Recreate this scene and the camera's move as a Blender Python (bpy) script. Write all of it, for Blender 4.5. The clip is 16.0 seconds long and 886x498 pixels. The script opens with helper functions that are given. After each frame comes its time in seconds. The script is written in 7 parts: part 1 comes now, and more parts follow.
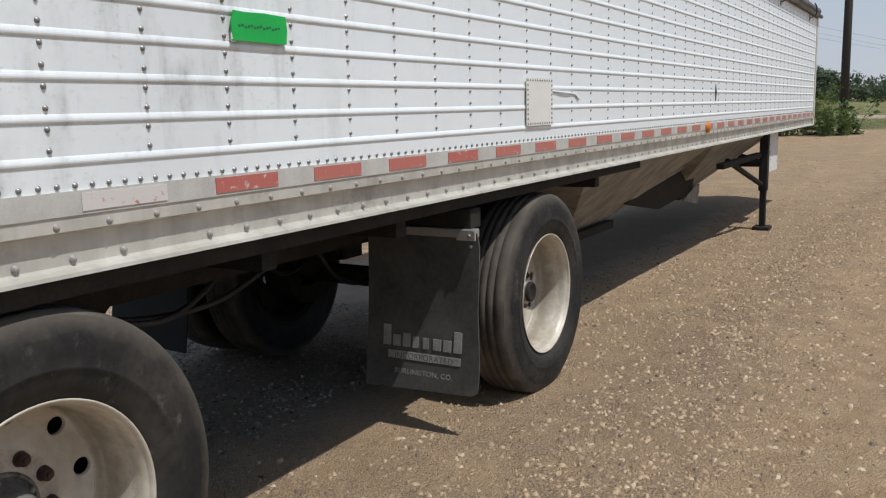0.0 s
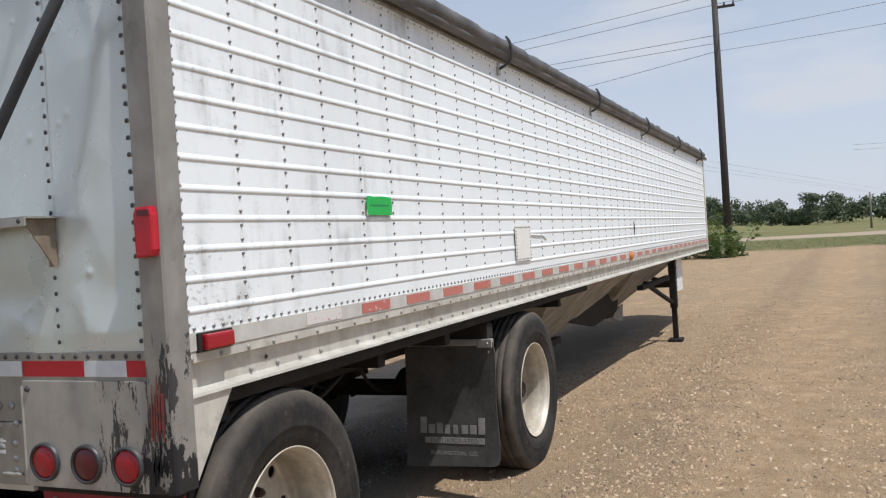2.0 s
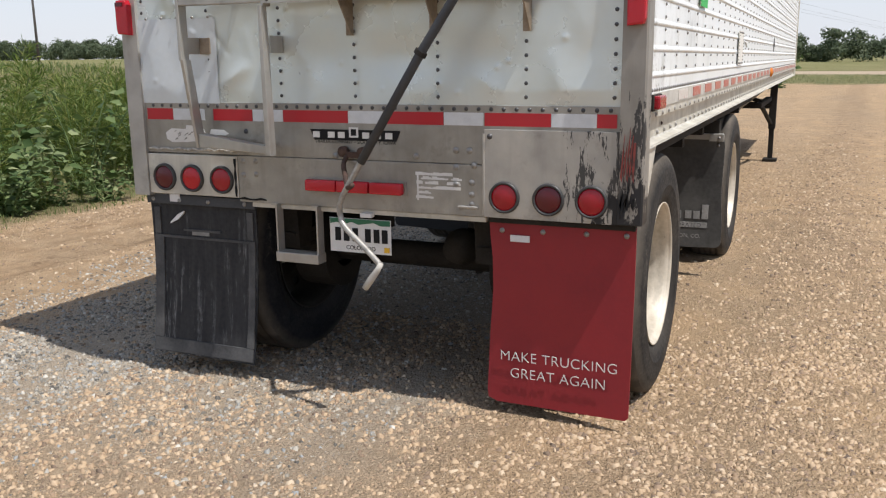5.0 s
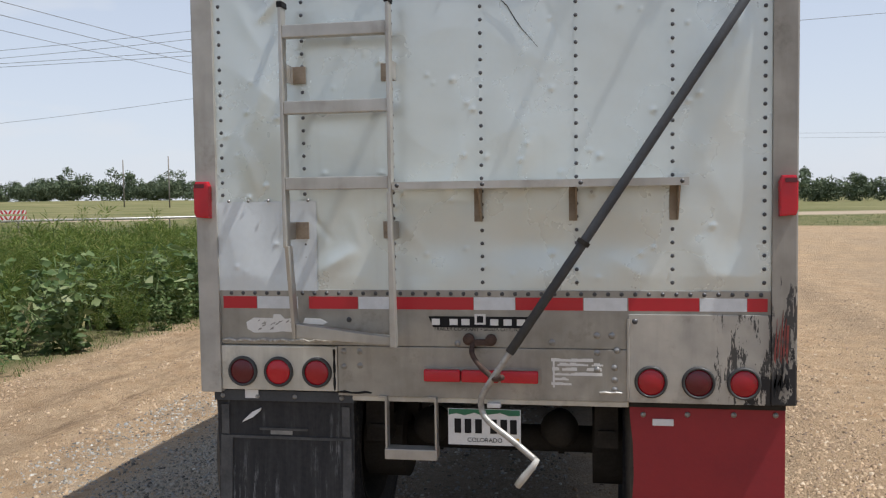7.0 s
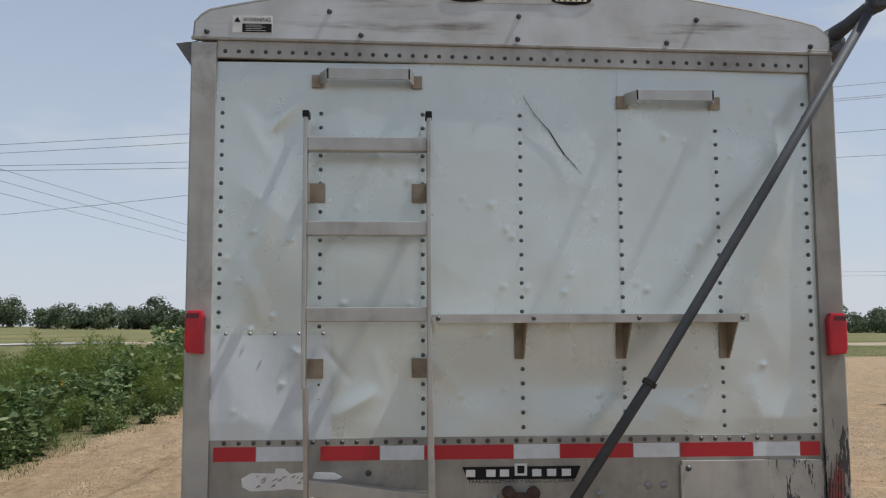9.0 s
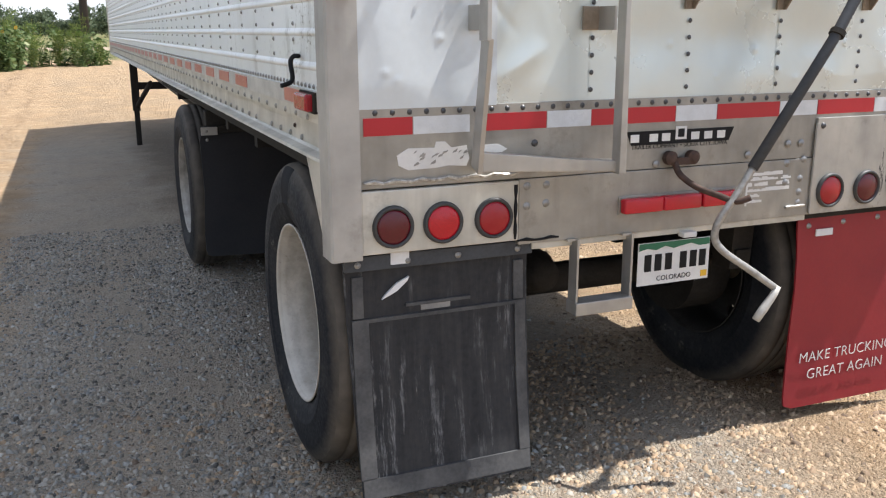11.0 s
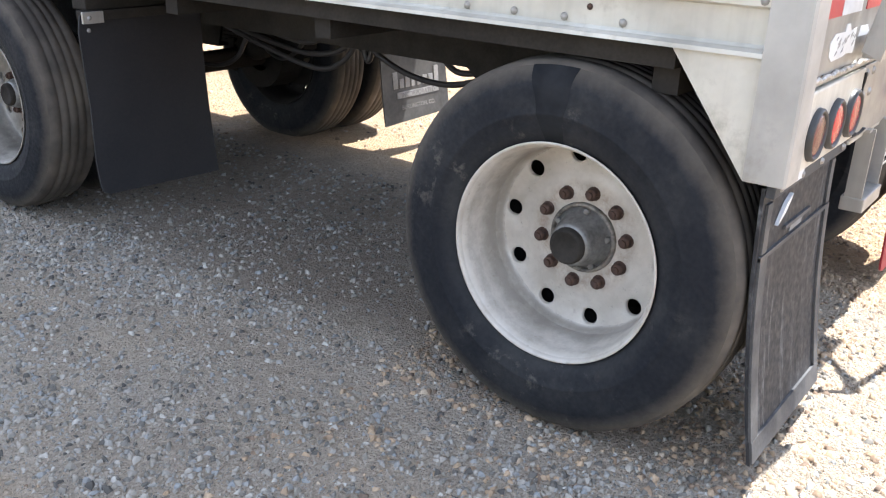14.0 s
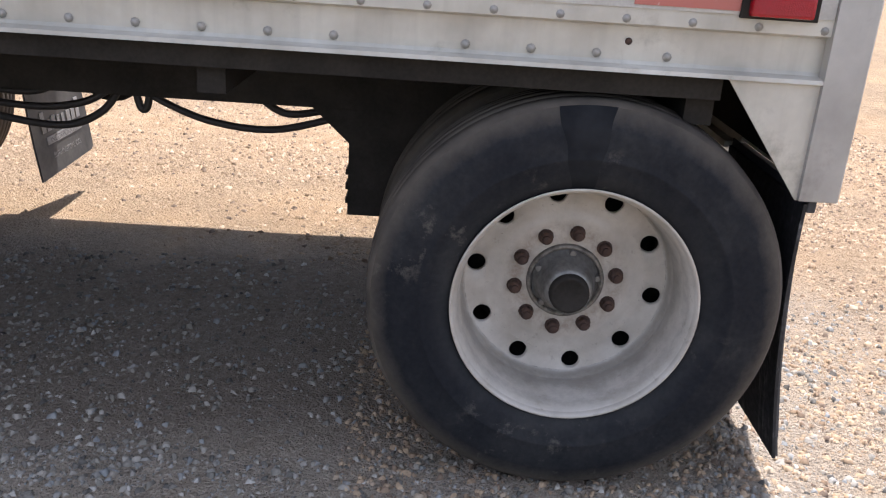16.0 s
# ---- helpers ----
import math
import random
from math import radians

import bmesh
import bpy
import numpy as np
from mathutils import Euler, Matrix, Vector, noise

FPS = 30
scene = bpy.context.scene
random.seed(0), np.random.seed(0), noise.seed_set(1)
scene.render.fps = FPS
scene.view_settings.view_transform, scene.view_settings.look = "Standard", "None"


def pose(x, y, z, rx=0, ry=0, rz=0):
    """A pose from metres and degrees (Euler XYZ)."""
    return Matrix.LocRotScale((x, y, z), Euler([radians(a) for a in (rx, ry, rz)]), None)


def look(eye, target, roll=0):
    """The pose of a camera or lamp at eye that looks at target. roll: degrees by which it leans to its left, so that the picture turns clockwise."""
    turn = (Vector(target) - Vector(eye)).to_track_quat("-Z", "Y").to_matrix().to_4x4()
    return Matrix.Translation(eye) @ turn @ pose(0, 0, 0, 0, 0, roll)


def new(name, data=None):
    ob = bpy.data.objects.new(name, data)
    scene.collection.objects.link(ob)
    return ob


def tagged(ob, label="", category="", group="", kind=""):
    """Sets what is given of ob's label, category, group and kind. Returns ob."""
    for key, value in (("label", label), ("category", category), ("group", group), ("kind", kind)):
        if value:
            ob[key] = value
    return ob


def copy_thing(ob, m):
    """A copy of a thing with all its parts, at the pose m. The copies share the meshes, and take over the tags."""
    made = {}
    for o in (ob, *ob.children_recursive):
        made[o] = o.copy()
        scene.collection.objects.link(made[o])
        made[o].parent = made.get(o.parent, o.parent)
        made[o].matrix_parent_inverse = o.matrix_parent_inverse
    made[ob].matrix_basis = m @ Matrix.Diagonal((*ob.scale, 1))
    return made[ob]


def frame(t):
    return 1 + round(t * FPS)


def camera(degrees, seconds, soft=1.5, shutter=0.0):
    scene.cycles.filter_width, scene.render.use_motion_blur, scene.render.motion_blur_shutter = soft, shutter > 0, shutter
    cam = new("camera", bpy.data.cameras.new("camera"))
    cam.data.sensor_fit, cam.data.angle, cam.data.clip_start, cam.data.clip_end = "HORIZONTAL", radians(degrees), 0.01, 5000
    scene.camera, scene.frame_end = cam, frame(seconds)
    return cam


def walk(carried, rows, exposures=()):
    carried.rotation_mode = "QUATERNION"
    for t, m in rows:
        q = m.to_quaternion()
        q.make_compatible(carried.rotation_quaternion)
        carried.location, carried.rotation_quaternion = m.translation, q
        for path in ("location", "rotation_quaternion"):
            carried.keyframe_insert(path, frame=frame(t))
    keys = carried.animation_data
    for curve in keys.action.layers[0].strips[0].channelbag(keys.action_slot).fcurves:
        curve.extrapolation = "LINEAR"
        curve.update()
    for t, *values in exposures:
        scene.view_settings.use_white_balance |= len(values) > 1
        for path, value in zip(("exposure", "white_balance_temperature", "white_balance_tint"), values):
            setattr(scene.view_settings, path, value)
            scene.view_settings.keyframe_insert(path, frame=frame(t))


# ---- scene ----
cam = camera(53.9, 16.0, 1.2)
PATH = [
    (0, (3.044, -0.61, 1.53), (2.057, 1.1, 1.212), -1.3),
    (0.5, (3.086, -0.953, 1.56), (2.247, 0.852, 1.364), -2.3),
    (1, (3.027, -1.376, 1.594), (2.206, 0.445, 1.498), -2.7),
    (1.5, (3.084, -1.761, 1.595), (2.237, 0.05, 1.538), -3.3),
    (2, (3.095, -2.138, 1.598), (2.3, -0.302, 1.581), -3.6),
    (2.5, (3.13, -2.5, 1.625), (2.306, -0.677, 1.647), -2.0),
    (3, (3.151, -2.82, 1.604), (2.195, -1.064, 1.608), -1.9),
    (3.5, (2.979, -3.1, 1.556), (1.955, -1.391, 1.382), -3.1),
    (4, (2.718, -3.17, 1.504), (1.764, -1.451, 1.138), -2.8),
    (4.2, (2.563, -3.136, 1.487), (1.646, -1.408, 1.07), -2.3),
    (6.3, (0.805, -3.62, 1.549), (0.288, -1.71, 1.256), -0.9),
    (6.5, (0.691, -3.583, 1.588), (0.227, -1.651, 1.356), -0.9),
    (7, (0.452, -3.559, 1.684), (0.115, -1.591, 1.573), -0.8),
    (7.5, (0.19, -3.671, 1.731), (-0.011, -1.682, 1.677), -1.0),
    (8, (0.045, -3.644, 1.731), (-0.097, -1.657, 1.911), -0.7),
    (8.5, (-0.129, -3.462, 1.705), (-0.173, -1.492, 2.049), -0.4),
    (9, (-0.458, -3.26, 1.71), (-0.355, -1.271, 1.892), -0.2),
    (9.5, (-0.793, -3.025, 1.669), (-0.517, -1.044, 1.631), -0.5),
    (10, (-1.124, -2.777, 1.63), (-0.7, -0.834, 1.414), -0.7),
    (10.2, (-1.283, -2.722, 1.605), (-0.792, -0.804, 1.325), -0.8),
    (12.3, (-2.66, -1.745, 1.462), (-1.554, -0.223, 0.783), 2.0),
    (12.5, (-2.758, -1.643, 1.453), (-1.6, -0.167, 0.758), 2.1),
    (13, (-3.017, -1.381, 1.449), (-1.734, -0.027, 0.727), 2.5),
    (13.5, (-3.121, -1.022, 1.416), (-1.763, 0.265, 0.71), 2.8),
    (14, (-3.223, -0.545, 1.446), (-1.736, 0.571, 0.708), 2.1),
    (14.5, (-3.253, -0.146, 1.446), (-1.578, 0.679, 0.729), 2.4),
    (15, (-3.285, 0.286, 1.461), (-1.501, 0.829, 0.739), 2.8),
    (15.5, (-3.372, 0.661, 1.463), (-1.536, 0.958, 0.727), 2.5),
    (16, (-3.288, 0.974, 1.446), (-1.414, 0.945, 0.748), 3.9),
]
EXPOSURE = [(0.0, -0.5, 6200, 9), (0.5, -0.3, 6250, 9), (1.0, -0.36, 6250, 9), (2.0, -0.22, 6200, 10), (3.5, -0.22, 6350, 11), (4.0, -0.05, 6550, 12), (5.0, 0.05, 6500, 11), (6.5, 0.2, 6450, 9), (7.0, -0.06, 6350, 10), (7.5, 0.0, 6250, 8), (8.0, -0.23, 6250, 9), (8.5, -0.2, 6250, 8), (9.2, -0.38, 6250, 8), (10.0, 0.2, 6300, 9), (12.5, 0.74, 6500, 11), (13.5, 1.12, 6200, 10), (14.0, 1.74, 6150, 11), (14.5, 1.0, 6150, 14), (15.0, 0.88, 6050, 13), (15.5, 1.0, 6050, 12), (16.0, 0.98, 6250, 17)]
walk(cam, [(t, look(eye, target, roll)) for t, eye, target, roll in PATH], EXPOSURE)

# ---- world ----
SUN_FROM = Vector((4.85, -0.85, 10.0))
world = bpy.data.worlds.new("world")
scene.world = world
world.use_nodes = True
wnt = world.node_tree
sky = wnt.nodes.new("ShaderNodeTexSky")
sky.sky_type, sky.sun_disc = "NISHITA", False
sky.sun_elevation, sky.sun_rotation = radians(63.8), radians(99.9)
sky.air_density, sky.dust_density, sky.ozone_density = 1.0, 0.5, 1.0
# thin scattered clouds over the whole sky
wco = wnt.nodes.new("ShaderNodeTexCoord")
wmap = wnt.nodes.new("ShaderNodeMapping")
wmap.inputs["Scale"].default_value = (1.0, 1.0, 3.2)
wno = wnt.nodes.new("ShaderNodeTexNoise")
wno.inputs["Scale"].default_value, wno.inputs["Detail"].default_value = 3.4, 7.0
wra = wnt.nodes.new("ShaderNodeValToRGB")
wra.color_ramp.elements[0].position, wra.color_ramp.elements[1].position = 0.555, 0.68
wmul = wnt.nodes.new("ShaderNodeMath")
wmul.operation = "MULTIPLY"
wmul.inputs[1].default_value = 0.72
wmix = wnt.nodes.new("ShaderNodeMix")
wmix.data_type = "RGBA"
wmix.inputs["B"].default_value = (6.0, 6.15, 6.4, 1)
wnt.links.new(wco.outputs["Generated"], wmap.inputs["Vector"])
wnt.links.new(wmap.outputs[0], wno.inputs["Vector"])
wnt.links.new(wno.outputs["Fac"], wra.inputs[0])
wnt.links.new(wra.outputs[0], wmul.inputs[0])
wnt.links.new(wmul.outputs[0], wmix.inputs["Factor"])
whaze = wnt.nodes.new("ShaderNodeMix")
whaze.data_type = "RGBA"
wz = wnt.nodes.new("ShaderNodeSeparateXYZ")
wnt.links.new(wco.outputs["Generated"], wz.inputs[0])
wfac = wnt.nodes.new("ShaderNodeMapRange")
for key, v in (("From Min", 0.0), ("From Max", 0.46), ("To Min", 0.85), ("To Max", 0.42)):
    wfac.inputs[key].default_value = v
wnt.links.new(wz.outputs[2], wfac.inputs["Value"])
wnt.links.new(wfac.outputs[0], whaze.inputs["Factor"])
whaze.inputs["B"].default_value = (5.7, 6.0, 6.75, 1)
wnt.links.new(sky.outputs[0], whaze.inputs["A"])
wnt.links.new(whaze.outputs["Result"], wmix.inputs["A"])
wnt.links.new(wmix.outputs["Result"], wnt.nodes["Background"].inputs[0])
wnt.nodes["Background"].inputs[1].default_value = 0.13
sun = new("sun", bpy.data.lights.new("sun", "SUN"))
sun.data.energy, sun.data.angle, sun.data.color = 5.0, radians(0.53), (1.0, 0.965, 0.92)
sun.matrix_world = look(SUN_FROM, (0, 0, 0))


# ---- materials ----
class Nodes:
    def __init__(self, name):
        self.m = bpy.data.materials.new(name)
        self.m.use_nodes = True
        self.t = self.m.node_tree
        self.b = self.t.nodes["Principled BSDF"]
        self.co = self.t.nodes.new("ShaderNodeTexCoord").outputs["Object"]

    def node(self, kind, **sets):
        n = self.t.nodes.new(kind)
        for k, v in sets.items():
            n.inputs[k].default_value = v
        return n

    def link(self, a, b):
        self.t.links.new(a, b)

    def noise(self, scale, detail=4.0, stretch=None, rough=0.55):
        n = self.node("ShaderNodeTexNoise", Scale=scale, Detail=detail, Roughness=rough)
        if stretch:
            mp = self.node("ShaderNodeMapping", Scale=stretch)
            self.link(self.co, mp.inputs[0])
            self.link(mp.outputs[0], n.inputs["Vector"])
        else:
            self.link(self.co, n.inputs["Vector"])
        return n.outputs["Fac"]

    def span(self, value, a, b, c=0.0, d=1.0):
        n = self.node("ShaderNodeMapRange", **{"From Min": a, "From Max": b, "To Min": c, "To Max": d})
        self.link(value, n.inputs["Value"])
        return n.outputs[0]

    def math(self, op, a, b):
        n = self.t.nodes.new("ShaderNodeMath")
        n.operation = op
        for i, v in enumerate((a, b)):
            if isinstance(v, (int, float)):
                n.inputs[i].default_value = v
            else:
                self.link(v, n.inputs[i])
        return n.outputs[0]

    def mix(self, fac, a, b):
        n = self.t.nodes.new("ShaderNodeMix")
        n.data_type = "RGBA"
        for key, v in (("Factor", fac), ("A", a), ("B", b)):
            if isinstance(v, (int, float)):
                n.inputs[key].default_value = v
            elif isinstance(v, tuple):
                n.inputs[key].default_value = (*v, 1)
            else:
                self.link(v, n.inputs[key])
        return n.outputs["Result"]

    def xyz(self):
        n = self.t.nodes.new("ShaderNodeSeparateXYZ")
        self.link(self.co, n.inputs[0])
        return n.outputs

    def island(self):
        return self.t.nodes.new("ShaderNodeNewGeometry").outputs["Random Per Island"]

    def ramp(self, fac, *stops):
        n = self.t.nodes.new("ShaderNodeValToRGB")
        els = n.color_ramp.elements
        while len(els) < len(stops):
            els.new(0.5)
        for e, (p, c) in zip(els, stops):
            e.position, e.color = p, (*c, 1)
        self.link(fac, n.inputs[0])
        return n.outputs["Color"]

    def done(self, color, rough, metal=0.0, bump=None, strength=0.2, dist=0.01, spec=0.5):
        if isinstance(color, tuple):
            self.b.inputs["Base Color"].default_value = (*color, 1)
        else:
            self.link(color, self.b.inputs["Base Color"])
        if isinstance(rough, (int, float)):
            self.b.inputs["Roughness"].default_value = rough
        else:
            self.link(rough, self.b.inputs["Roughness"])
        self.b.inputs["Metallic"].default_value = metal
        self.b.inputs["Specular IOR Level"].default_value = spec
        if bump is not None:
            n = self.node("ShaderNodeBump", Strength=strength, Distance=dist)
            self.link(bump, n.inputs["Height"])
            self.link(n.outputs[0], self.b.inputs["Normal"])
        return self.m


def plain(name, a, b, rough=(0.45, 0.7), metal=0.0, scale=7.0, fine=90.0, strength=0.12, dist=0.004, spec=0.5):
    """Two tones over coarse and fine noise, uneven gloss and a fine relief."""
    n = Nodes(name)
    big, small = n.noise(scale, 5.0), n.noise(fine, 3.0)
    fac = n.math("ADD", n.math("MULTIPLY", n.span(big, 0.35, 0.65), 0.7), n.math("MULTIPLY", n.span(small, 0.35, 0.65), 0.3))
    return n.done(n.mix(fac, a, b), n.span(big, 0.3, 0.7, *rough), metal, small, strength, dist, spec)


def side_paint():
    n = Nodes("white_painted_aluminium")
    streak = n.span(n.noise(1.0, 6.0, (1, 11.0, 1.6), 0.6), 0.48, 0.7)
    blot = n.span(n.noise(2.4, 6.0, None, 0.65), 0.42, 0.62)
    dirt = n.span(n.noise(1.6, 6.0), 0.5, 0.75)
    fleck = n.span(n.noise(42.0, 6.0, (1, 0.8, 1.3), 0.7), 0.55, 0.66)
    _, y, z = n.xyz()
    band = n.span(n.math("ABSOLUTE", n.math("SUBTRACT", y, 1.08), 0), 0.1, 0.42, 1.0, 0.0)
    low = n.math("MULTIPLY", n.span(n.math("ABSOLUTE", n.math("SUBTRACT", y, 0.3), 0), 0.1, 0.3, 1.0, 0.0), n.span(z, 1.85, 1.5))
    rear = n.span(y, 0.6, 3.0, 0.55, 0.05)
    soil = n.math("MULTIPLY", n.math("MULTIPLY", streak, blot), n.math("MAXIMUM", n.math("MULTIPLY", band, 0.95), rear))
    soil = n.math("ADD", soil, n.math("MULTIPLY", n.math("MULTIPLY", fleck, blot), n.math("MAXIMUM", low, n.math("MULTIPLY", rear, 0.6))))
    col = n.mix(n.math("MULTIPLY", dirt, 0.2), (0.79, 0.815, 0.81), (0.69, 0.71, 0.695))
    col = n.mix(n.math("MULTIPLY", band, 0.16), col, (0.45, 0.46, 0.47))
    top = n.math("MULTIPLY", n.span(n.math("ABSOLUTE", n.math("SUBTRACT", y, 1.95), 0), 0.1, 0.4, 1.0, 0.0), n.span(z, 2.3, 2.5))
    soil = n.math("ADD", soil, n.math("MULTIPLY", n.math("MULTIPLY", top, blot), n.span(streak, 0, 1, 0.25, 0.7)))
    col = n.mix(n.math("MINIMUM", n.math("MULTIPLY", soil, 1.25), 1.0), col, (0.29, 0.285, 0.25))
    return n.done(col, n.span(dirt, 0, 1, 0.34, 0.55), 0.0, n.noise(3.0, 3.0), 0.12, 0.02)


def rear_paint():
    n = Nodes("white_rear_sheet_paint")
    dirt = n.span(n.noise(2.4, 6.0), 0.45, 0.72)
    drip = n.span(n.noise(1.4, 5.0, (9.0, 1, 0.7)), 0.6, 0.8)
    speck = n.math("MULTIPLY", n.span(n.noise(26.0, 5.0, None, 0.7), 0.62, 0.7), n.span(n.noise(3.3, 4.0), 0.45, 0.62))
    col = n.mix(n.math("MULTIPLY", dirt, 0.5), (0.675, 0.72, 0.70), (0.58, 0.615, 0.59))
    col = n.mix(n.math("MULTIPLY", drip, 0.14), col, (0.44, 0.42, 0.38))
    col = n.mix(n.math("MULTIPLY", speck, 0.12), col, (0.40, 0.36, 0.30))
    m = n.done(col, n.span(dirt, 0, 1, 0.27, 0.39), 0.34, n.noise(5.0, 3.0), 0.1, 0.02)
    n.b.inputs["Diffuse Roughness"].default_value = 1.0
    return m


def worn_metal(name, a, b, rough=(0.4, 0.62), metal=0.55, black=0.0, dirty=0.55):
    n = Nodes(name)
    big = n.noise(5.0, 6.0)
    brush = n.noise(30.0, 3.0, (0.15, 1, 1.0))
    drip = n.span(n.noise(2.2, 6.0, (8.0, 8.0, 0.8)), 0.5, 0.75)
    col = n.mix(n.span(big, 0.35, 0.65), a, b)
    col = n.mix(n.math("MULTIPLY", drip, 0.3), col, tuple(c * 0.55 for c in b))
    grime = n.math("MULTIPLY", n.span(n.noise(3.2, 8.0, None, 0.7), 0.55, 0.67), n.span(n.noise(40.0, 4.0), 0.35, 0.6, 0.4, 1.0))
    col = n.mix(n.math("MULTIPLY", grime, dirty), col, tuple(c * k for c, k in zip(b, (0.42, 0.38, 0.33))))
    if black:
        x = n.xyz()
        side = n.span(x[0], 0.86, 1.2)
        low = n.span(x[2], 1.14, 0.85, 0.1, 1.0)
        blot = n.noise(9.0, 7.0, (1.6, 1, 0.6), 0.7)
        drips = n.math("GREATER_THAN", n.math("MULTIPLY", n.noise(10.0, 6.0, (2.4, 1, 0.45), 0.75), n.math("MULTIPLY", n.span(x[0], 0.80, 1.0, 0.75, 1.1), n.span(x[2], 1.3, 1.62, 1.0, 0.6))), 0.60)
        lim = n.math("SUBTRACT", 0.74, n.math("MULTIPLY", n.math("MULTIPLY", side, low), 0.38))
        col = n.mix(n.math("MULTIPLY", drips, 0.9), col, (0.03, 0.03, 0.032))
        col = n.mix(n.math("GREATER_THAN", blot, lim), col, (0.025, 0.025, 0.027))
    return n.done(col, n.span(big, 0.3, 0.7, *rough), metal, brush, 0.1, 0.003)


def stained_cap():
    n = Nodes("stained_cap_aluminium")
    big = n.noise(4.0, 6.0)
    smear = n.span(n.noise(1.6, 7.0, (0.9, 1, 11.0), 0.7), 0.52, 0.68)
    spot = n.span(n.noise(2.5, 5.0, (1, 1, 2.0)), 0.42, 0.62)
    col = n.mix(n.span(big, 0.35, 0.65), (0.58, 0.57, 0.54), (0.43, 0.415, 0.385))
    col = n.mix(n.math("MULTIPLY", n.math("MULTIPLY", smear, spot), 0.9), col, (0.155, 0.125, 0.095))
    return n.done(col, n.span(big, 0.3, 0.7, 0.35, 0.55), 0.45, n.noise(30.0, 3.0, (0.15, 1, 1.0)), 0.1, 0.003)


def tape_red(name, red, wear):
    n = Nodes(name)
    hex_ = n.node("ShaderNodeTexVoronoi", Scale=160.0)
    n.link(n.co, hex_.inputs["Vector"])
    flake = n.span(n.noise(34.0, 7.0, None, 0.75), wear, wear + 0.08)
    col = n.mix(flake, red, (0.62, 0.58, 0.54))
    return n.done(col, 0.35, 0.0, hex_.outputs["Distance"], 0.15, 0.001)


def ground_soil():
    n = Nodes("gravelly_soil")
    x = n.xyz()
    big, mid, fine = n.noise(0.25, 6.0), n.noise(2.2, 6.0), n.noise(38.0, 6.0, None, 0.7)
    warp = n.node("ShaderNodeTexNoise", Scale=55.0, Detail=3.0)
    n.link(n.co, warp.inputs["Vector"])
    bent = n.node("ShaderNodeVectorMath")
    bent.operation = "MULTIPLY_ADD"
    n.link(warp.outputs["Color"], bent.inputs[0])
    bent.inputs[1].default_value = (0.02, 0.02, 0.02)
    n.link(n.co, bent.inputs[2])
    peb = n.node("ShaderNodeTexVoronoi", Scale=92.0)
    n.link(bent.outputs[0], peb.inputs["Vector"])
    peb2 = n.node("ShaderNodeTexVoronoi", Scale=17.0)
    n.link(n.co, peb2.inputs["Vector"])
    track = n.noise(1.0, 5.0, (0.85, 0.05, 1))
    tan = n.mix(n.span(fine, 0.3, 0.7), (0.43, 0.288, 0.16), (0.61, 0.437, 0.27))
    grey = n.mix(n.span(fine, 0.3, 0.7), (0.31, 0.228, 0.15), (0.50, 0.38, 0.26))
    stone = n.ramp(peb.outputs["Color"], (0.0, (0.11, 0.085, 0.062)), (0.3, (0.30, 0.22, 0.14)), (0.7, (0.45, 0.33, 0.21)), (1.0, (0.62, 0.49, 0.35)))
    body = n.mix(n.span(n.math("ADD", big, n.math("MULTIPLY", track, 0.8)), 0.82, 1.2), tan, grey)
    body = n.mix(n.math("MULTIPLY", n.span(mid, 0.36, 0.56), 0.7), body, stone)
    # the strip beside the trailer towards the weeds is greyer gravel, the shade's cool tone put in
    xs = n.math("ADD", x[0], n.math("MULTIPLY", n.math("SUBTRACT", n.noise(1.3, 6.0, None, 0.65), 0.5), 1.1))
    left = n.math("MULTIPLY", n.math("MULTIPLY", n.span(xs, 0.75, 0.2), n.span(xs, -3.0, -2.3)), n.math("MULTIPLY", n.span(x[1], -1.2, 0.1, 0.2, 1.0), n.span(x[1], 15.0, 11.0)))
    pale = n.mix(n.span(fine, 0.3, 0.7), (0.37, 0.325, 0.26), (0.57, 0.50, 0.41))
    cold = n.ramp(peb.outputs["Color"], (0.0, (0.16, 0.145, 0.125)), (0.35, (0.37, 0.335, 0.285)), (0.7, (0.50, 0.455, 0.385)), (1.0, (0.64, 0.60, 0.53)))
    body = n.mix(n.math("MULTIPLY", left, 0.85), body, n.mix(n.span(mid, 0.42, 0.68, 0.0, 0.75), pale, cold))
    # bare darker soil under the trailer, with part of its shade put into the colour
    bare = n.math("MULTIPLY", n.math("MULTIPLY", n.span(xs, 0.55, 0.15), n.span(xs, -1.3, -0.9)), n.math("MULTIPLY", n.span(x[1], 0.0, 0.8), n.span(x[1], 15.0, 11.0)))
    shaded_earth = n.mix(n.span(fine, 0.3, 0.7), (0.17, 0.142, 0.113), (0.30, 0.255, 0.205))
    body = n.mix(n.math("MULTIPLY", bare, 0.85), body, shaded_earth)
    # smooth driven lanes of tan dust and a darker rut
    wob = n.math("MULTIPLY", n.math("SUBTRACT", n.noise(0.8, 4.0), 0.5), 0.7)
    xw = n.math("ADD", x[0], wob)
    lane_r = n.span(n.math("ABSOLUTE", n.math("SUBTRACT", xw, n.math("ADD", 2.62, n.math("MULTIPLY", x[1], 0.04))), 0), 0.22, 0.6, 1.0, 0.0)
    lane_s = n.span(n.math("ABSOLUTE", n.math("SUBTRACT", xw, 0.95), 0), 0.1, 0.4, 0.4, 0.0)
